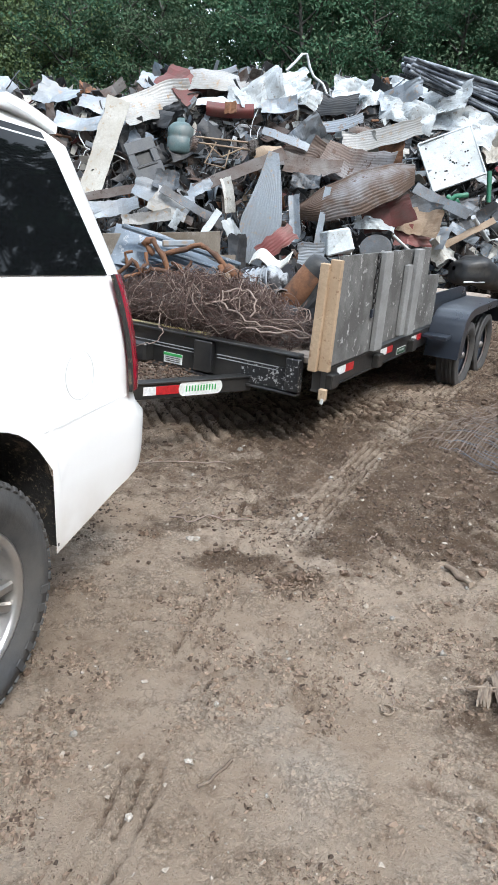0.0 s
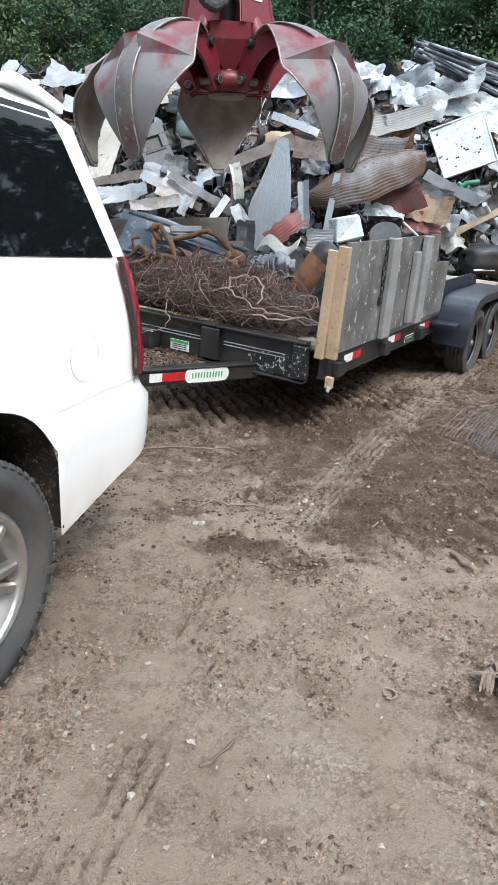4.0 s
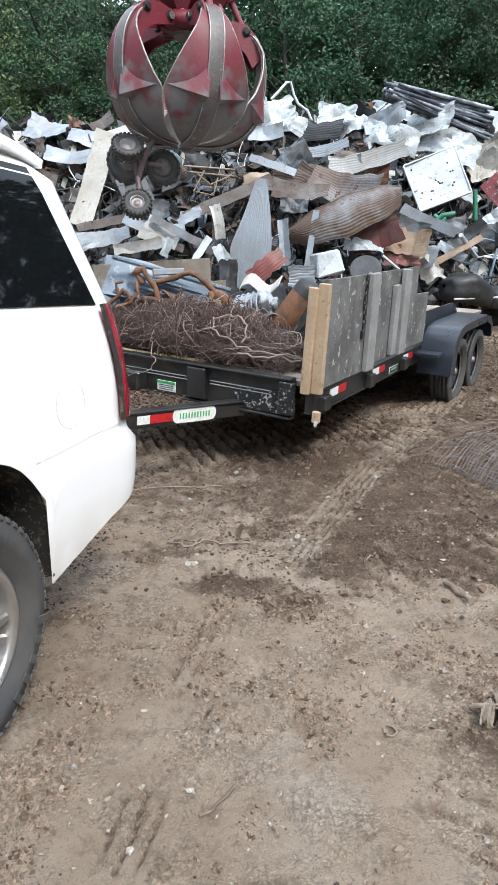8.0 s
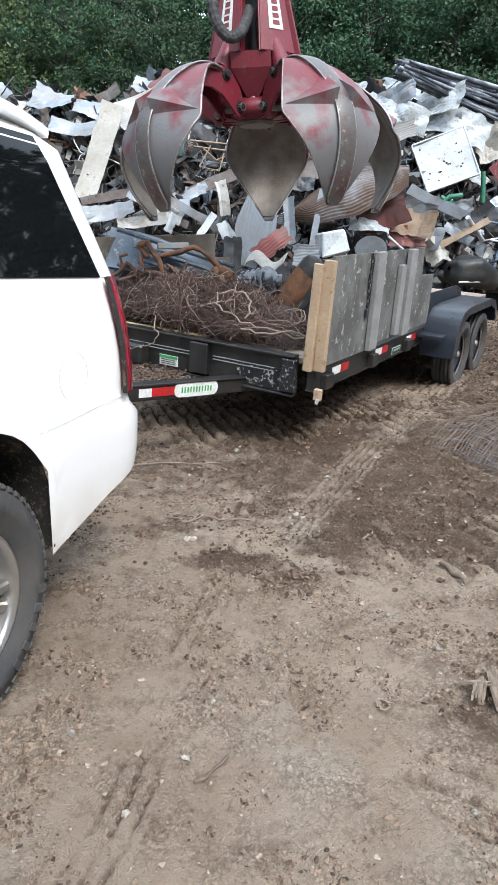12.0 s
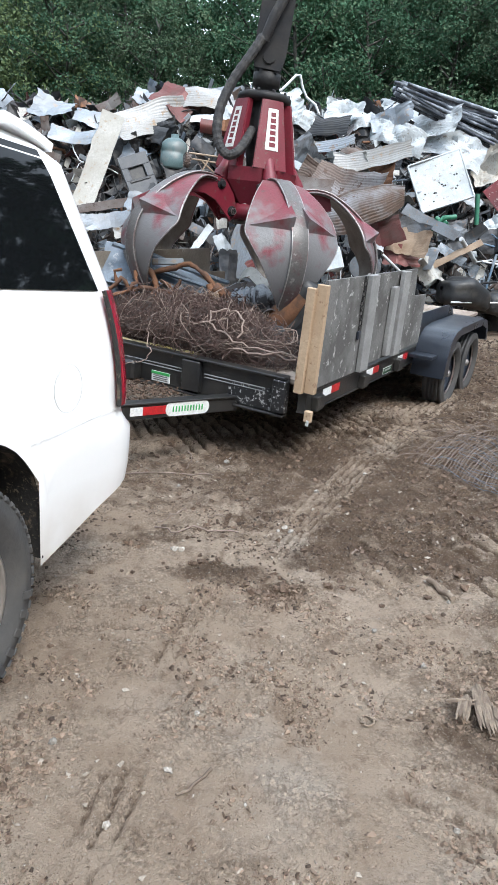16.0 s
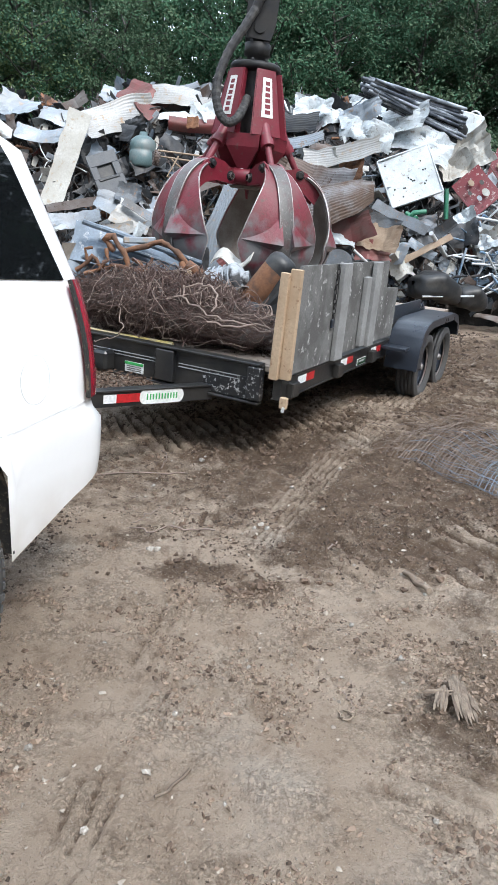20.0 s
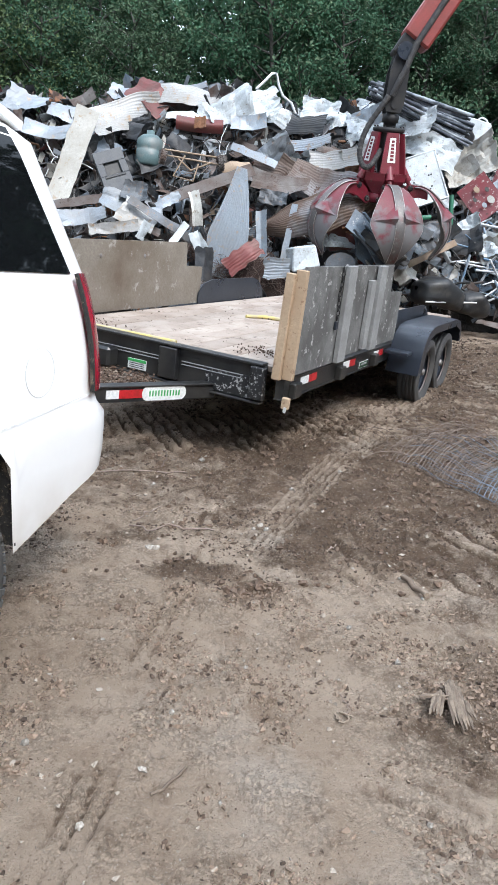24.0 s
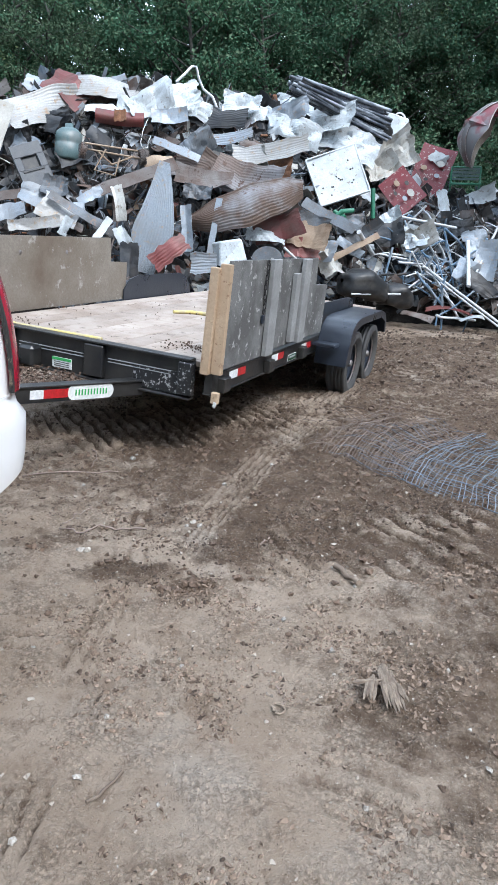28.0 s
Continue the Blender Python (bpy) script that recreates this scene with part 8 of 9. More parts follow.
    meshes = [("shell", outer.mesh("shell", M["red_worn"]), "red paint rubbed to bare steel"), ("inner_face", inner.mesh("inner_face", M["dirty_steel"]), "dirty bare steel"), ("spine", spine.mesh("spine", M["spine_steel"]), "scuffed steel spine"), ("weld_bead", welds.mesh("weld_bead", M["rubbed_edge"]), "shiny rubbed weld"), ("edge_bead", edge.mesh("edge_bead", M["rubbed_edge"]), "shiny rubbed edge"), ("gusset", gus.mesh("gusset", M["red_worn"]), ""), ("arm_plate", lug.mesh("arm_plate", M["red_paint"]), "")]
    bolts = []
    for bx, bz in ((0.0, 0.0), ROD_EYE):
        for sd in (-1, 1):
            bolt = Geo()
            bolt.lathe([(0, 0.036), (0.026, 0.036), (0.032, 0.028), (0.032, 0.010), (0.046, 0.008), (0.05, 0.0)], Matrix.Translation((bx, 0.099 * sd, bz)) @ turn(-90 * sd, 0, 0), 12, False)
            bolts.append(bolt.mesh("bolt_head", M["dark_iron"]))
    tines = []
    for k in range(5):
        ti = part("tine", meshes[0][1], None, gr, "curved tine, red paint rubbed to bare steel")
        for nm, me, lb in meshes[1:]:
            part(nm, me, None, ti, lb)
        for me in bolts:
            part("bolt_head", me, None, ti)
        tines.append(ti)
    return gr, tines, cyls, rods


grapple, tines, cyls, rods = build_grapple()
grapple.scale = (GRAPPLE_SIZE,) * 3


def build_boom():
    bo = thing("boom", "dark jointed stick below a faded red boom", "boom")
    g = Geo()
    g.tube([(0, -0.13, 0.0), (0, 0.13, 0.0)], 0.05, 12)
    part("link_pin", g, M["dark_iron"], bo)
    for s in (-1, 1):
        g = Geo()
        g.prism([(-0.10, -0.09), (0.10, -0.09), (0.13, 0.02), (0.13, 0.42), (0.10, 0.66), (-0.08, 0.66), (-0.13, 0.40), (-0.13, 0.02)], 0.03, Matrix.Translation((0, 0.10 * s, 0)))
        part("link_plate", g, M["dark_iron"], bo)
    g = Geo()
    g.box(0.13, 0.13, 0.26, Matrix.Translation((0.0, 0, -0.06)), 0.02)
    part("hanger_block", g, M["dark_iron"], bo)
    g = Geo()
    g.box(0.20, 0.16, 0.48, Matrix.Translation((0.0, 0, 0.40)), 0.02)
    part("link_block", g, M["dark_iron"], bo)
    g = Geo()
    g.tube([(0.02, -0.17, 0.66), (0.02, 0.17, 0.66)], 0.11, 16)
    part("elbow", g, M["grey_steel"], bo)
    m = Matrix.Translation((0.02, 0, 0.66)) @ turn(0, 28, 0)
    g = Geo()
    g.box(0.28, 0.24, 0.34, m @ Matrix.Translation((0.0, 0, 0.08)), 0.02)
    part("stick_end", g, M["dark_iron"], bo)
    g = Geo()
    g.box(0.40, 0.32, 5.8, m @ Matrix.Translation((0.04, 0, 3.08)), 0.03)
    arm = part("arm", g, M["boom_red"], bo, "faded red box-section arm")
    g = Geo()
    g.tube([m @ Vector((0.02, -0.19, 0.85)), m @ Vector((0.02, 0.19, 0.85))], 0.085, 16)
    part("arm_pin", g, M["dark_iron"], arm)
    g = Geo()
    g.tube([(-0.06, -0.16, 0.10), (-0.02, -0.20, 0.25), (0.06, -0.2, 0.45), (0.14, -0.2, 0.75), (0.42, -0.2, 1.3), (0.9, -0.2, 2.2)], 0.04, 8)
    part("hose", g, M["hose"], bo, "black hose")
    return bo


boom = build_boom()

# ---- what lies on the trailer ----


def on_deck(x, y, z, rx=0, ry=0, rz=0):
    return TRAILER_BASE @ pose(x, y, z, rx, ry, rz)


def tangle(seed, n, size, r0, r1, steps=16):
    """Curling strands that stay inside an ellipsoid."""
    g, rr = Geo(), random.Random(seed)
    for _ in range(n):
        while True:
            q = Vector((rr.uniform(-1, 1), rr.uniform(-1, 1), rr.uniform(-1, 1)))
            if q.length < 1:
                break
        p = Vector((q.x * size[0], q.y * size[1], q.z * size[2]))
        d = Vector((rr.gauss(0, 1), rr.gauss(0, 1), rr.gauss(0, 0.8))).normalized()
        ax = Vector((rr.gauss(0, 1), rr.gauss(0, 1), rr.gauss(0, 1))).normalized()
        w = rr.choice((-1, 1)) * rr.uniform(0.05, 0.5)
        pts = []
        for _ in range(steps):
            pts.append(p.copy())
            ax = (ax + Vector((rr.gauss(0, 0.2), rr.gauss(0, 0.2), rr.gauss(0, 0.2)))).normalized()
            d = (Matrix.Rotation(w + rr.gauss(0, 0.2), 3, ax) @ d).normalized()
            p = p + d * rr.uniform(0.03, 0.06)
            e = Vector((p.x / size[0], p.y / size[1], p.z / size[2]))
            if e.length > 1.0 + rr.uniform(0, 0.22):
                nn = Vector((e.x / size[0], e.y / size[1], e.z / size[2])).normalized()
                d = (d - nn * (abs(d.dot(nn)) * 1.2 + 0.25)).normalized()
        g.tube(pts, rr.uniform(r0, r1), 4, close=False)
    return g


def sloped(g):
    g.v = [(x, y, (z + 0.2) * (1 - 0.42 * float(smoothstep(-0.05, 0.95, x))) - 0.2) for x, y, z in g.v]
    return g


load = []
# big tangle of thin branches and wire
tg = thing("brush_tangle", "wide brown tangle of thin wiry branches on the deck", "brush", on_deck(-1.12, 0.46, 0.14))
ob = part("thin_brush", sloped(tangle(1, 1900, (0.98, 0.43, 0.21), 0.0013, 0.0030)), M["twig"], tg)
ob["kind"] = "stuff"
ob = part("inner_brush", sloped(tangle(2, 800, (0.93, 0.40, 0.16), 0.002, 0.004)), M["rust"], tg)
ob["kind"] = "stuff"
ob = part("pale_brush", sloped(tangle(3, 300, (0.99, 0.45, 0.235), 0.0013, 0.0030)), M["twig_pale"], tg)
ob["kind"] = "stuff"
ob = part("stray_brush", sloped(tangle(5, 120, (1.0, 0.47, 0.28), 0.0022, 0.0042, 24)), M["twig"], tg)
ob["kind"] = "stuff"
ob = part("stray_pale_brush", sloped(tangle(6, 36, (1.0, 0.48, 0.26), 0.0022, 0.0048, 24)), M["twig_pale"], tg)
ob["kind"] = "stuff"
for k, pts in enumerate(([(0.95, -0.36, -0.03), (0.75, -0.40, 0.0), (0.50, -0.40, 0.03), (0.28, -0.36, 0.10), (0.20, -0.28, 0.17), (0.32, -0.22, 0.20), (0.44, -0.24, 0.19), (0.52, -0.32, 0.10), (0.50, -0.36, 0.04)], [(0.98, -0.38, -0.08), (1.02, -0.36, -0.02), (0.92, -0.38, 0.02), (0.70, -0.42, -0.02), (0.45, -0.43, -0.02)], [(0.35, -0.30, 0.15), (0.20, -0.36, 0.10), (0.0, -0.40, 0.06), (-0.22, -0.42, 0.06)], [(-0.20, -0.45, 0.06), (-0.18, -0.50, -0.05), (-0.10, -0.56, -0.14), (-0.13, -0.58, -0.20), (-0.25, -0.585, -0.24), (-0.36, -0.585, -0.27)])):
    g = Geo()
    dense = []
    for a, b in zip(pts, pts[1:]):
        dense += [Vector(a).lerp(Vector(b), f / 4) + Vector((0.008, 0.008, 0.010)) * math.sin(2.1 * f + 3 * k + 9 * a[0]) for f in range(4)]
    g.tube(dense, (0.0065, 0.006, 0.005, 0.0035)[k], 6)
    part("pale_root", g, M["twig_pale"], tg)
load.append(tg)
# a heap of rubbish behind it, one thing each
M["bumper_paint"] = mat("blue_grey_plastic", (0.155, 0.205, 0.265), 0.45, 0, (0.095, 0.12, 0.15), 0.4, 4, 50, 0.08, third=(0.36, 0.38, 0.40), edge=0.14)
cb = thing("car_bumper", "blue-grey broken plastic car bumper", "bumper", on_deck(-1.74, 0.74, 0.42, -12, 13, 48))
g = Geo()
g.plate(lambda u, v: (-0.52 + 1.04 * u, -0.12 * math.sin(u * 3.0) + 0.10 * v, -0.17 + 0.33 * v + 0.03 * math.sin(u * 5) - 0.08 * u), 18, 8, 0.012)
part("bumper_skin", g, M["bumper_paint"], cb)
for z, w, ln, x in ((0.13, 0.03, 1.0, 0.0), (0.04, 0.022, 0.8, 0.05), (-0.05, 0.022, 0.7, 0.1), (-0.12, 0.03, 0.5, -0.2)):
    g = Geo()
    g.box(ln, 0.07, w, Matrix.Translation((x, -0.13, z - 0.03)) @ turn(0, 2, 0), 0.008)
    part("rib", g, M["bumper_paint"], cb)
g = Geo()
g.box(0.26, 0.03, 0.05, Matrix.Translation((-0.05, -0.18, 0.10)) @ turn(0, -16, 0), 0.008)
part("bracket", g, M["galv_pale"], cb, "pale bracket")
load.append(cb)
g = Geo()
g.plate(lambda u, v: (-0.3 + 0.6 * u, 0.2 * v, -0.15 + 0.3 * v - 0.1 * u + 0.04 * math.sin(9 * u)), 8, 6, 0.012)
load.append(solid("plastic_sheet", g, M["bumper_paint"], "blue-grey cracked plastic sheet on the deck", "plastic", on_deck(-1.85, 0.42, 0.30, 0, 24, 40)))
rf = thing("rusted_hanger", "bent orange-rusted steel frame", "scrap", on_deck(-1.50, 0.54, 0.37, 0, 0, 22))
rh = random.Random(17)
for pts, r in (([(-0.52, -0.10, -0.06), (-0.40, -0.1, 0.06), (-0.34, -0.08, -0.02), (-0.20, -0.06, -0.01), (0.02, -0.04, -0.02)], 0.016), ([(-0.46, -0.12, -0.08), (-0.36, -0.1, -0.04), (-0.28, -0.1, 0.04), (-0.30, -0.08, 0.12)], 0.014), ([(-0.26, 0, 0.10), (-0.33, 0.0, 0.19), (-0.27, -0.02, 0.22), (-0.18, -0.03, 0.12), (-0.14, -0.03, 0.0), (-0.17, -0.05, -0.06)], 0.024), ([(-0.20, 0.06, 0.10), (-0.02, 0.07, 0.16), (0.10, 0.05, 0.20), (0.18, 0.03, 0.18), (0.28, 0.0, 0.10), (0.35, 0.0, 0.03)], 0.020), ([(0.28, -0.02, 0.06), (0.34, -0.05, -0.04), (0.38, -0.08, -0.10)], 0.024), ([(-0.12, 0, 0.05), (0.0, -0.02, 0.0), (0.05, -0.02, 0.08)], 0.014), ([(-0.44, -0.1, 0.02), (-0.46, -0.1, 0.10), (-0.40, -0.1, 0.12)], 0.012)):
    g = Geo()
    dense = []
    for a, b in zip(pts, pts[1:]):
        dense += [Vector(a).lerp(Vector(b), f / 3) + Vector((rh.gauss(0, 0.006), 0, rh.gauss(0, 0.006))) for f in range(3)]
    dense.append(Vector(pts[-1]))
    g.tube(dense, [r * rh.uniform(0.75, 1.3) for _ in dense], 7)
    part("frame_bar", g, M["rust_orange"], rf)
g = Geo()
g.tube([(0.33, -0.03, 0.05), (0.45, -0.05, -0.01)], [0.045, 0.04], 10)
part("sleeve", g, M["rust_orange"], rf)
g = Geo()
g.box(0.05, 0.04, 0.16, Matrix.Translation((0.37, -0.10, -0.06)) @ turn(0, -15, 0), 0.012)
part("bracket", g, M["cream_rust"], rf)
load.append(rf)
mo = thing("pump_motor", "white and grey corroded electric motor", "motor", on_deck(-1.03, 0.93, 0.29, 0, 0, 12))
g = Geo()
g.lathe([(0.0, -0.19), (0.09, -0.19), (0.12, -0.16), (0.125, 0.0), (0.12, 0.10), (0.135, 0.11), (0.135, 0.14), (0.09, 0.18), (0.05, 0.18), (0.05, 0.23), (0.0, 0.23)], turn(0, 72, 0), 22)
part("motor_body", g, mat("flaked_white_paint", (0.36, 0.39, 0.42), 0.6, 0.1, (0.05, 0.05, 0.055), 0.46, 9, 60, 0.3, third=(0.3, 0.3, 0.3)), mo)
for k in range(5):
    g = Geo()
    g.lathe([(0.131, -0.008), (0.14, 0), (0.131, 0.008)], turn(0, 75, 0) @ Matrix.Translation((0, 0, -0.09 + 0.045 * k)), 22)
    part("cooling_rib", g, M["galv_pale"], mo)
load.append(mo)
gc = thing("gas_cylinder", "rust-brown oil tank with a black rounded end", "tank", on_deck(-0.57, 0.83, 0.36, -12, 34, 0))
g = Geo()
g.lathe([(0.0, -0.24), (0.10, -0.24), (0.115, -0.22), (0.12, 0.10)], None, 24)
part("rusty_shell", g, M["rust_orange"], gc, "rust-brown shell")
g = Geo()
g.lathe([(0.1215, 0.10), (0.122, 0.16), (0.11, 0.20), (0.07, 0.225), (0.0, 0.23)], None, 24)
part("black_end", g, M["plastic_black"], gc, "black rounded end")
load.append(gc)
g = Geo()
g.plate(lambda u, v: (-0.20 + 0.40 * u, 0.05 * v, 0.20 * v + 0.03 * math.sin(8 * u)), 10, 4, 0.01)
load.append(solid("black_pan", g, M["plastic_black"], "bent black plastic pan edge", "plastic", on_deck(-0.46, 0.72, 0.12, 0, -38, 10)))
g = Geo()
g.lathe([(0.0, -0.06), (0.05, -0.06), (0.055, 0.0), (0.07, 0.06), (0.06, 0.065)], None, 16)
load.append(solid("rusty_can", g, M["rust"], "small rusted can on the deck", "can", on_deck(-0.71, 0.73, 0.235, 70, 0, 20)))
g = Geo()
g.lathe([(0.0, 0.006), (0.085, 0.005), (0.09, 0.0), (0.085, -0.005), (0.0, -0.006)], Matrix.Diagonal((1.1, 0.7, 1, 1)), 20, False)
load.append(solid("oval_lid", g, M["scrap_grey"], "dull grey oval lid", "lid", on_deck(-0.59, 0.56, 0.17, 55, -15, 0)))
for k, (x, y, z, sx, sy, sz, ry) in enumerate(((-0.46, 0.62, 0.09, 0.36, 0.24, 0.10, 10), (-0.42, 0.78, 0.24, 0.10, 0.30, 0.22, 35), (-0.62, 0.95, 0.08, 0.5, 0.4, 0.12, 0), (-0.45, 0.42, 0.05, 0.3, 0.14, 0.06, -6), (-1.4, 1.05, 0.12, 0.8, 0.4, 0.18, 4), (-1.2, 1.35, 0.2, 0.5, 0.3, 0.2, 12), (-0.9, 1.4, 0.12, 0.5, 0.35, 0.2, -8))):
    g = Geo()
    g.box(sx, sy, sz, None, 0.02)
    jr = random.Random(k)
    jit = [Vector((jr.uniform(-1, 1), jr.uniform(-1, 1), jr.uniform(-1, 1))) * 0.03 for _ in range(8)]
    g.v = [tuple(Vector(p) + jit[i // 3]) for i, p in enumerate(g.v)]
    load.append(solid("black_casing", g, M["plastic_black"], "cracked black plastic casing", "scrap", on_deck(x, y, z, 8, ry, 20 * k)))
g = Geo()
g.plate(lambda u, v: (-0.18 + 0.36 * u, 0.1 * v, 0.05 * math.sin(u * 7) + 0.08 * v), 10, 4, 0.01)
load.append(solid("white_panel", g, M["cream"], "crumpled white enamel strip", "sheet metal", on_deck(-1.13, 1.2, 0.42, 0, -4, 5)))

# scooter chassis with four small wheels, lifted away first
sc = thing("scooter_chassis", "small scooter chassis with four black pneumatic wheels", "scooter")
for pts, r in (([(-0.04, 0.1, -0.14), (0.27, 0.12, -0.18)], 0.028), ([(0.30, 0, 0.14), (0.15, -0.03, -0.08), (0.05, 0, -0.30)], 0.028), ([(0.02, 0, -0.05), (0.05, 0, -0.25), (0.08, -0.06, -0.5)], 0.025)):
    g = Geo()
    g.tube(pts, r, 8)
    part("frame_bar", g, mat("grey_mauve_paint", (0.20, 0.15, 0.16), 0.5, 0.2, (0.13, 0.10, 0.10), 0.4, 6, 50, 0.1) if "grey_mauve_paint" not in bpy.data.materials else bpy.data.materials["grey_mauve_paint"], sc)
for x, y, z, r, tw, rx, ry in ((-0.04, 0.12, -0.14, 0.185, 0.09, 80, 20), (0.0, -0.12, -0.05, 0.135, 0.09, 45, 15), (0.05, -0.12, -0.52, 0.125, 0.09, 60, 10), (0.27, 0.15, -0.20, 0.15, 0.08, 85, 50)):
    wh = part("wheel", tyre_geo(r, tw, r * 0.5, 22), M["rubber"], sc, "small black pneumatic tyre", Matrix.Translation((x, y, z)) @ turn(rx, ry, 0))
    g = Geo()
    g.lathe([(0, 0.03), (r * 0.2, 0.03), (r * 0.25, 0.015), (r * 0.48, 0.02), (r * 0.52, 0.045), (r * 0.52, -0.045)], None, 18)
    part("rim", g, M["bare_steel"], wh)

# straps and dirt that stay on the deck
g = Geo()
g.tube([(-1.9, 0.10, 0.012), (-1.6, 0.05, 0.014), (-1.3, 0.06, 0.014), (-0.92, 0.08, 0.014)], 0.016, 8)
strap = solid("yellow_strap", g, M["yellow"], "dirty yellow strap along the front of the deck", "strap", TRAILER_BASE)
g = Geo()
g.tube([(-1.30, 1.80, 0.012), (-1.2, 1.95, 0.014), (-1.05, 1.98, 0.014), (-0.8, 1.92, 0.014), (-0.5, 1.98, 0.014)], 0.018, 8)
hose2 = solid("yellow_hose", g, M["yellow"], "pale yellow hose lying on the deck", "hose", TRAILER_BASE)
rd = random.Random(4)
g = Geo()
for k in range(200):
    if k < 110:
        x, y = rd.gauss(-0.42, 0.12), rd.gauss(0.42, 0.09)
    elif k < 150:
        x, y = rd.gauss(-1.75, 0.12), rd.gauss(0.25, 0.08)
    else:
        x, y = rd.uniform(-2.0, -0.1), rd.uniform(0.1, 2.6)
    s = rd.uniform(0.003, 0.009)
    m = Matrix.Translation((x, y, 0.002 + s * 0.4)) @ turn(rd.uniform(0, 360), rd.uniform(0, 360), 0)
    g.add([m @ Vector(c) * 1 for c in ((s, 0, 0), (-s, 0, 0), (0, s, 0), (0, -s, 0), (0, 0, s), (0, 0, -s))], [(0, 2, 4), (2, 1, 4), (1, 3, 4), (3, 0, 4), (2, 0, 5), (1, 2, 5), (3, 1, 5), (0, 3, 5)])
crumbs = solid("deck_dirt", g, M["clod"], "dark crumbs of dirt scattered on the deck", "dirt", TRAILER_BASE, kind="stuff")
g = Geo()
M["litter"] = mat("dark_leaf_litter", (0.075, 0.045, 0.03), 0.9, 0, (0.12, 0.075, 0.05), 0.4, 30, 90, 0.3)
for k in range(1100):
    x, y = rd.uniform(-1.75, -0.95), rd.uniform(-0.45, -0.05)
    s = rd.uniform(0.004, 0.013)
    m = Matrix.Translation((x, y, -0.26 + 0.05 * rd.random())) @ turn(rd.uniform(-35, 35), rd.uniform(-35, 35), rd.uniform(0, 360))
    g.add([m @ Vector(c) for c in ((s * 1.6, 0, 0), (-s * 1.6, 0, 0), (0, s, 0), (0, -s, 0), (0, 0, s * 0.3), (0, 0, -s * 0.3))], [(0, 2, 4), (2, 1, 4), (1, 3, 4), (3, 0, 4), (2, 0, 5), (1, 2, 5), (3, 1, 5), (0, 3, 5)])
litter = solid("leaf_litter", g, M["litter"], "brown leaf litter caught on the trailer tongue", "litter", TRAILER_BASE, kind="stuff")


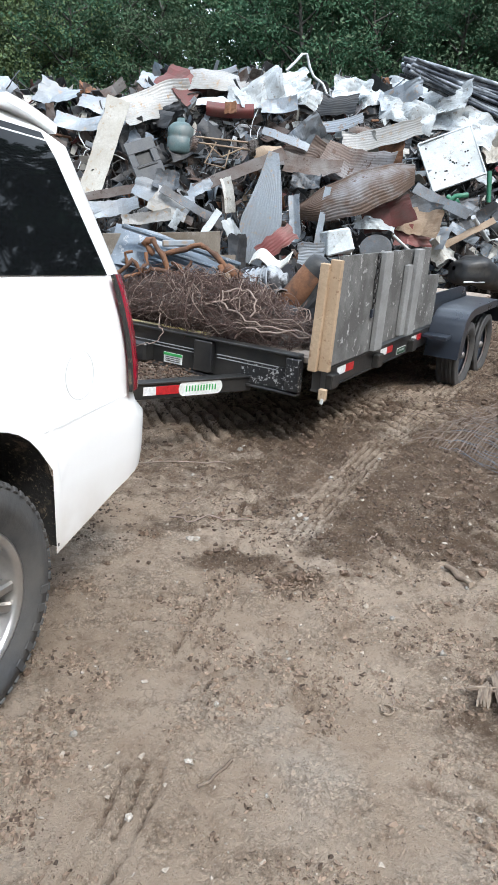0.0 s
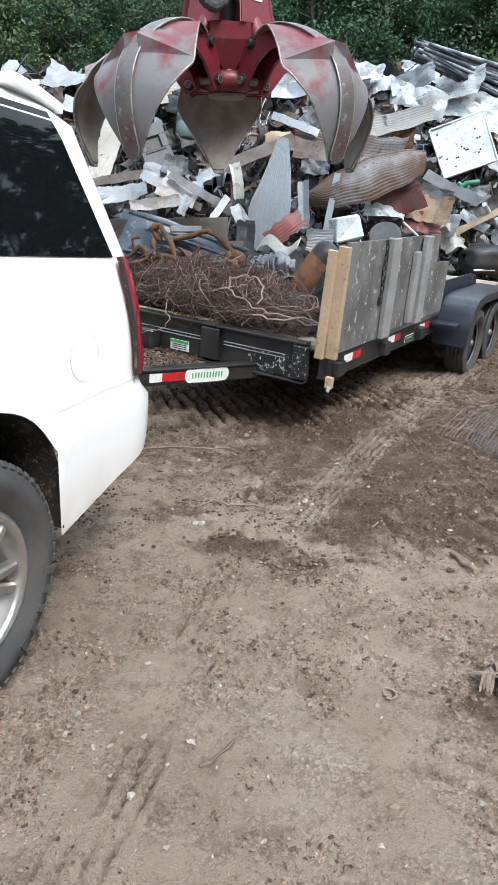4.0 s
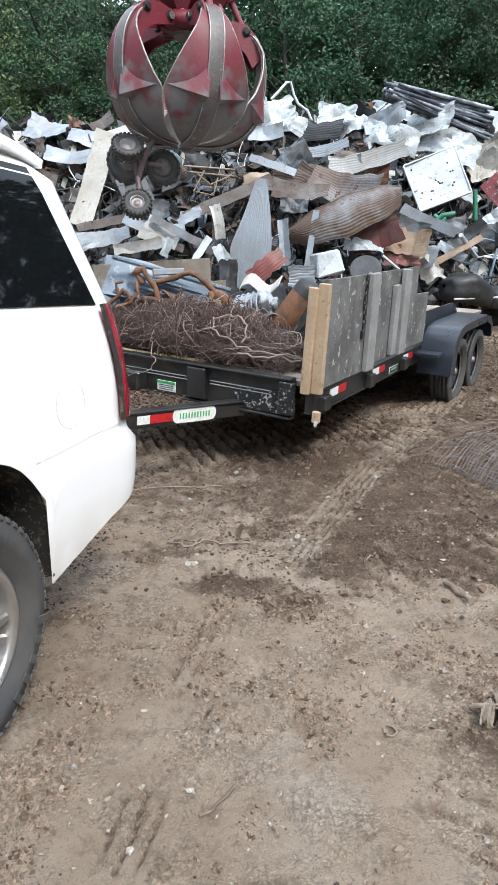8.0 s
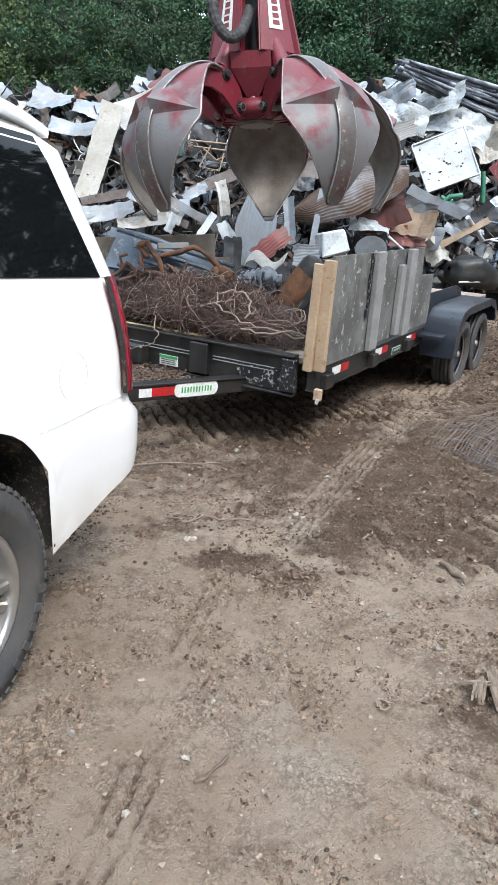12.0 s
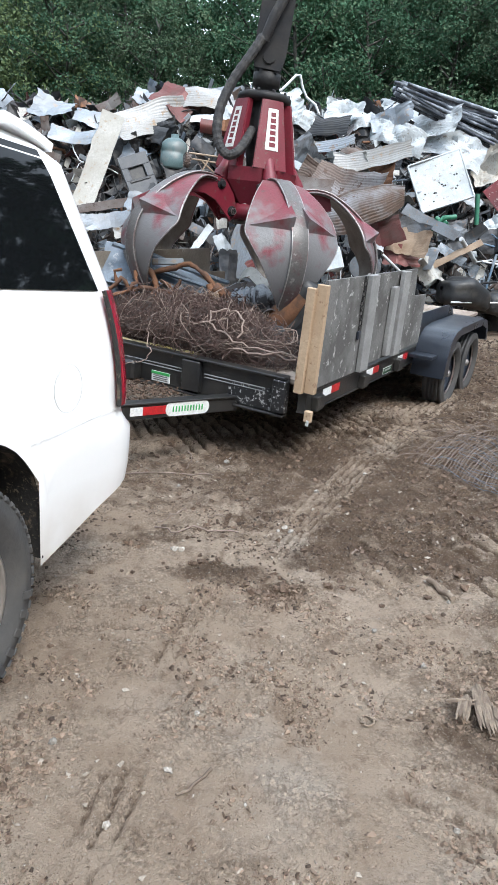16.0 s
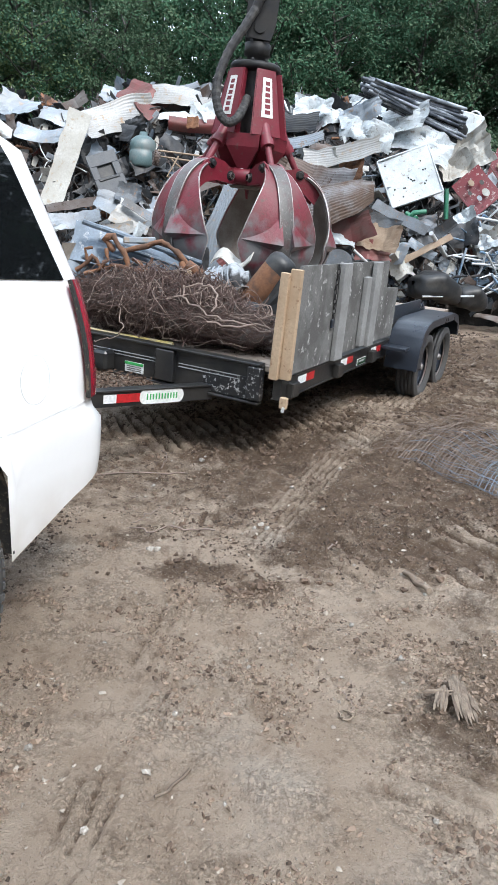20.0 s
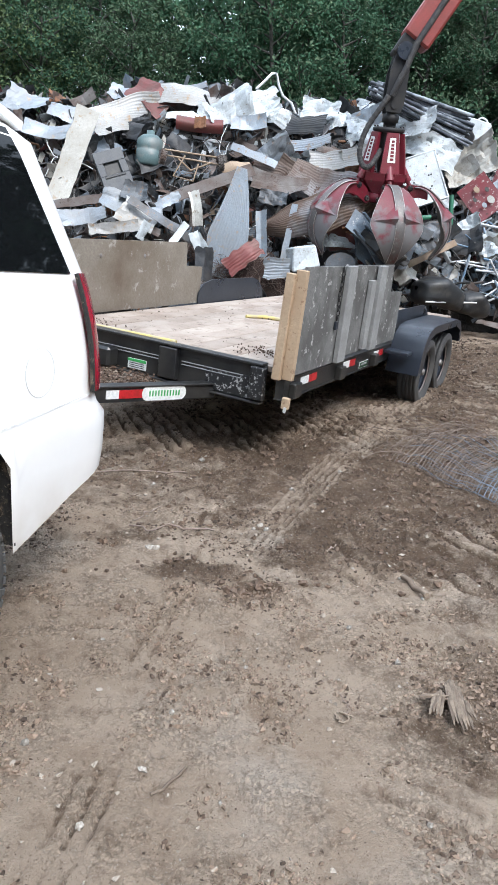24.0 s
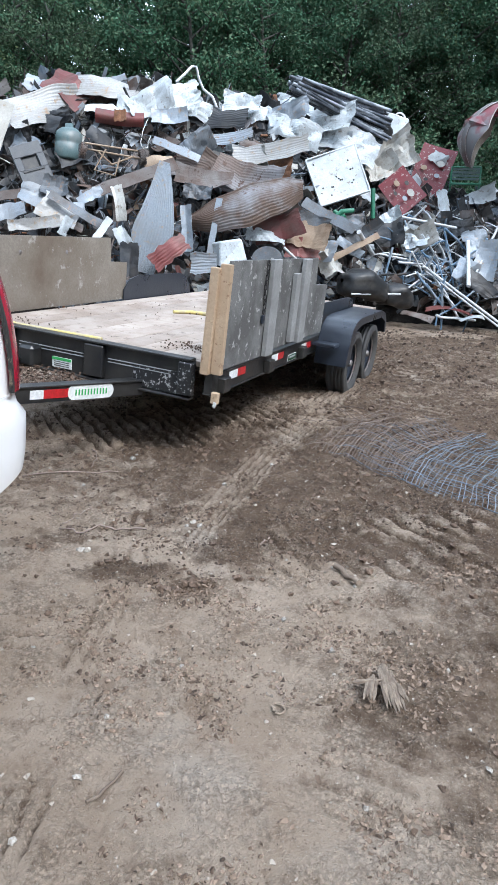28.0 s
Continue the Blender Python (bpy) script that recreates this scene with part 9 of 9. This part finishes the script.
# ---- what moves ----
# the grapple: time, hub x, y, z, turn about its axis, lean to and fro, lean aside, opening of the tines
GRAPPLE = [
    (0, 0.59, 6.40, 4.30, 0.7, -20.0, -7.0, 73.0),
    (0.8, 0.50, 7.30, 3.65, -2.5, -32.0, -6.0, 74.5),
    (1, 0.47, 7.10, 2.95, -3.3, -29.0, 1.0, 74.8),
    (1.3, 0.60, 6.55, 2.58, -3.3, -30.0, -7.0, 75.2),
    (1.5, 0.57, 6.06, 2.21, -3.3, -26.3, -7.2, 74.1),
    (1.6, 0.55, 5.82, 2.08, -2.4, -20.9, -5.3, 71.4),
    (2, 0.43, 5.94, 2.11, 2.4, -3.0, 2.3, 60.6),
    (2.5, 0.26, 5.89, 2.07, 7.2, -1.1, 5.3, 70.4),
    (3, 0.16, 5.72, 2.08, 6.7, -0.3, 3.0, 68.8),
    (3.5, -0.03, 5.54, 2.14, 6.7, 0.5, 0.8, 67.1),
    (4.3, -0.34, 5.81, 2.40, 5.8, -0.8, 0.9, 57.4),
    (5, -0.61, 6.05, 2.35, 4.9, -2.0, 1.0, 33.9),
    (5.5, -0.81, 6.21, 2.42, 4.4, -2.8, 1.1, 12.9),
    (6, -0.83, 6.36, 2.50, 7.3, 3.1, 3.7, 1.0),
    (6.5, -0.83, 6.44, 2.59, 1.2, 2.9, 3.0, -0.9),
    (7, -0.75, 6.62, 3.03, -4.9, 2.8, 2.3, -2.9),
    (7.5, -0.63, 6.73, 3.32, -9.5, -0.6, 4.4, -4.0),
    (8, -0.37, 6.84, 3.35, -11.6, -3.9, 6.4, -4.0),
    (8.2, -0.25, 6.70, 3.41, -10.9, -2.8, 6.3, -4.0),
    (8.5, 0.03, 6.44, 3.57, -9.9, -1.0, 3.8, -10.0),
    (8.6, 0.13, 6.44, 3.62, -10.6, -1.0, 3.0, -10.1),
    (9, 0.24, 6.59, 4.38, -12.6, -0.7, -0.6, 14.4),
    (9.3, 0.16, 6.58, 4.44, -14.1, -0.5, -3.3, 5.0),
    (9.6, 0.07, 6.57, 4.51, -15.6, -0.3, -6.0, -4.3),
    (10, 0.08, 6.77, 3.78, -17.7, -0.0, -9.5, -2.8),
    (10.4, -0.34, 5.86, 3.25, -16.9, -6.5, 0.7, -9.1),
    (10.5, -0.37, 5.90, 3.25, -16.7, -8.2, 3.2, -1.2),
    (10.8, -0.61, 6.02, 3.11, -9.9, -1.5, 7.1, 24.6),
    (11, -0.53, 6.08, 3.03, -5.3, 2.5, 10.7, 26.5),
    (11.2, -0.42, 5.80, 2.85, -5.6, 1.5, 6.7, 33.2),
    (11.5, -0.16, 5.53, 2.59, -5.9, 3.5, -1.5, 44.6),
    (11.6, -0.10, 5.60, 2.57, -6.0, 1.5, -1.4, 45.5),
    (12, 0.11, 5.68, 2.28, -6.5, -3.0, -1.0, 50.9),
    (12.5, 0.02, 5.90, 2.22, -7.2, 6.0, -1.2, 51.7),
    (13.5, -0.02, 5.83, 2.09, -7.4, 6.3, -0.4, 49.7),
    (14.5, -0.06, 5.77, 1.99, -7.6, 2.0, 0.5, 47.7),
    (15, -0.07, 5.92, 1.85, -8.0, 1.1, 1.5, 50.4),
    (15.5, -0.08, 6.02, 1.68, -12.5, 0.2, 2.6, 53.1),
    (16, 0.09, 6.18, 1.67, -17.0, -0.7, 5.7, 52.8),
    (16.5, 0.11, 6.13, 1.65, -21.4, -1.9, 5.8, 46.0),
    (17, 0.13, 6.12, 1.63, -25.8, -3.1, 5.8, 39.3),
    (17.5, 0.22, 6.16, 1.69, -24.4, -4.3, 2.7, 33.1),
    (18, 0.32, 6.13, 1.69, -21.3, -2.3, 4.4, 29.6),
    (19, 0.25, 6.30, 1.84, -15.5, 1.8, 6.7, 21.8),
    (20, 0.32, 6.70, 1.97, -11.8, 1.4, 5.3, 15.6),
    (20.5, 0.41, 6.74, 1.95, -12.9, 1.2, 6.3, 17.4),
    (21, 0.47, 6.85, 1.94, -14.0, 1.0, 7.3, 19.1),
    (21.5, 0.45, 6.83, 1.94, -11.3, 2.2, 6.7, 13.9),
    (22.4, 0.95, 8.37, 2.45, -19.6, 4.3, 5.2, 26.0),
    (23.5, 1.79, 9.92, 2.01, -29.8, 6.9, 3.4, 40.0),
    (24, 2.35, 10.46, 2.04, -29.8, 8.1, 2.2, 44.0),
    (24.5, 2.75, 10.86, 2.06, -35.8, 6.9, 2.2, 43.0),
    (25, 3.07, 11.14, 2.08, -41.8, 5.7, 2.3, 42.0),
    (25.5, 3.53, 11.15, 2.51, -45.2, 4.4, 6.6, 41.0),
    (25.8, 4.07, 11.34, 2.78, -45.2, 4.4, 10.6, 40.0),
    (26.1, 4.62, 11.44, 3.04, -45.2, 4.4, 11.1, 40.0),
    (26.4, 5.11, 11.44, 3.20, -45.2, 4.4, 11.6, 40.0),
    (26.7, 5.71, 11.44, 3.32, -45.2, 4.4, 7.6, 41.0),
    (27, 5.97, 11.44, 3.42, -45.2, 4.4, 3.6, 42.0),
    (27.2, 6.16, 11.54, 3.40, -45.2, 4.4, 3.0, 43.0),
    (27.5, 6.36, 11.75, 3.38, -45.2, 4.4, 2.1, 45.0),
    (28, 6.28, 11.50, 3.30, -45.2, 4.4, 0.6, 50.0),
]
# the trailer rocks about its axles when the grapple presses
ROCK = [(0.0, 0.5), (1.5, 0.6), (2.5, 0.65), (5.5, 0.7), (8.0, 0.75), (9.5, 0.7), (10.5, 0.6), (12.0, 0.5), (14.5, 0.6), (15.0, 0.65), (15.5, 1.15), (16.0, 1.5), (16.5, 2.1), (17.0, 2.5), (17.5, 2.55), (18.0, 3.0), (18.5, 2.55), (19.0, 0.9), (19.5, 0.35), (20.0, 0.25), (21.0, 0.12), (21.5, 0.2), (23.5, 0.05), (26.0, 0.06), (28.0, 0.0)]
# rise and fall of the car's tail, in metres
TAIL = [(0.0, -0.003), (10.0, -0.005), (15.5, -0.006), (16.0, -0.028), (16.5, -0.052), (17.0, -0.078), (18.0, -0.076), (18.5, -0.068), (19.0, -0.022), (19.5, 0.002), (21.5, 0.01), (23.5, 0.016), (24.5, 0.02), (28.0, 0.02)]


# where the brush tangle hangs from the tines, aside, fore and below the hub
HELD = [(22.4, -1.4, -0.1, -0.95), (23.5, -1.75, -0.1, -1.15), (24, -1.75, -0.1, -1.1), (25, -1.5, -0.1, -0.95), (25.5, -1.2, -0.1, -0.72), (26.1, -0.78, -0.1, -0.80), (26.7, -0.8, -0.1, -1.0)]


def at_time(table, t, column=1):
    return float(np.interp(t, [r[0] for r in table], [r[column] for r in table]))


def hub_at(t):
    return Vector([at_time(GRAPPLE, t, c) for c in (1, 2, 3)])


def trailer_at(t):
    c = Matrix.Translation((-1.05, 2.9, -0.5))
    return TRAILER_BASE @ c @ turn(at_time(ROCK, t), 0, 0) @ c.inverted()


def motions():
    rows = []
    for t, x, y, z, spin_, fore, side, _ in GRAPPLE:
        rows.append((t, Matrix.Translation((x, y, z)) @ turn(fore, side, 0) @ turn(0, 0, 18 + spin_)))
    walk(grapple, rows)
    for k, ti in enumerate(tines):
        walk(ti, [(t, turn(0, 0, 72 * k) @ Matrix.Translation((HINGE_R, 0, 0)) @ turn(0, -o, 0)) for t, *_, o in GRAPPLE])
        # the cylinder and its rod swing with the tine
        up, down = [], []
        for t, *_, o in GRAPPLE:
            eye = Matrix.Translation((HINGE_R, 0, 0)) @ turn(0, -o, 0) @ Vector((ROD_EYE[0], 0, ROD_EYE[1]))
            ang = math.degrees(math.atan2(eye.x - CYL_EYE[0], CYL_EYE[1] - eye.z))
            up.append((t, turn(0, 0, 72 * k) @ Matrix.Translation((CYL_EYE[0], 0, CYL_EYE[1])) @ turn(0, -ang, 0)))
            down.append((t, turn(0, 0, 72 * k) @ Matrix.Translation(eye) @ turn(0, -ang, 0)))
        walk(cyls[k], up)
        walk(rods[k], down)
    walk(boom, [(t, Matrix.Translation((m @ Vector((0, 0, (TOP_Z + 0.36) * GRAPPLE_SIZE)))) @ turn(0, at_time(GRAPPLE, t, 6) * 0.5 + (4 if t > 22 else 6), 0)) for t, m in rows])
    walk(trailer, [(t, trailer_at(t)) for t, _ in ROCK])
    for ob in (strap, hose2, crumbs, litter):
        walk(ob, [(t, trailer_at(t)) for t, _ in ROCK])
    walk(car_body, [(t, Matrix.Translation((0, -2.95, 0.4)) @ turn(math.degrees(d / 3.84), 0, 0) @ Matrix.Translation((0, 2.95, -0.4))) for t, d in TAIL])
    # the load rides on the deck, then goes with the grapple
    inv = TRAILER_BASE.inverted()
    h0 = hub_at(21.5)
    for ob in load:
        base = ob.matrix_basis.copy()
        rise = [(18.5, 0.0), (19.5, 0.06), (20.0, 0.10), (21.5, 0.14)]
        lr = [(t, Matrix.Translation((0, 0, at_time(rise, t))) @ trailer_at(t) @ inv @ base) for t, _ in ROCK if t <= 21.5]
        held = lr[-1][1].copy()
        away = Vector((0.25 * (base.translation.x + 0.4), -0.15, -0.72 + 0.3 * (base.translation.z - 0.9)))
        spin = turn(32, 0, 25) if ob is tg else turn(0, 25, 0)
        for t in (22.4, 23.5, 24.0, 24.5, 25.0, 25.5, 25.8, 26.1, 26.4, 26.7):
            if ob is tg:
                away = Vector([at_time(HELD, t, c) for c in (1, 2, 3)])
            f = min(1, (t - 21.5) / 2)
            f = f * f * (3 - 2 * f)
            p = (held.translation + hub_at(t) - h0).lerp(hub_at(t) + away, f) 
            q = held.to_quaternion().slerp((spin @ held).to_quaternion(), f)
            lr.append((t, Matrix.Translation(p) @ q.to_matrix().to_4x4()))
        end = lr[-1][1]
        lr.append((27.0, Matrix.Translation((1.5, 0.2, -0.45)) @ end))
        lr.append((27.4, Matrix.Translation((3.8, 0.3, -1.9)) @ end))
        lr.append((28.0, Matrix.Translation((3.8, 0.3, -1.9)) @ end))
        walk(ob, lr)
    # the scooter chassis is thrown on the heap
    lie = on_deck(-1.85, 1.45, 0.18, 75, 20, 40)
    sr = [(0, lie), (6.2, lie)]
    for t in (6.6, 7.0, 7.5, 8.0, 8.2, 8.6):
        sr.append((t, Matrix.Translation(hub_at(t) + Vector((-0.57, -0.22, -0.95)))))
    sr += [(9.0, pose(0.45, 9.2, 3.75, 0, 30, 20)), (9.4, pose(0.95, 11.2, 2.95, 0, 60, 30)), (9.7, pose(1.0, 11.68, 2.33, 20, 80, 30)), (28.0, pose(1.0, 11.68, 2.33, 20, 80, 30))]
    walk(sc, sr)


motions()
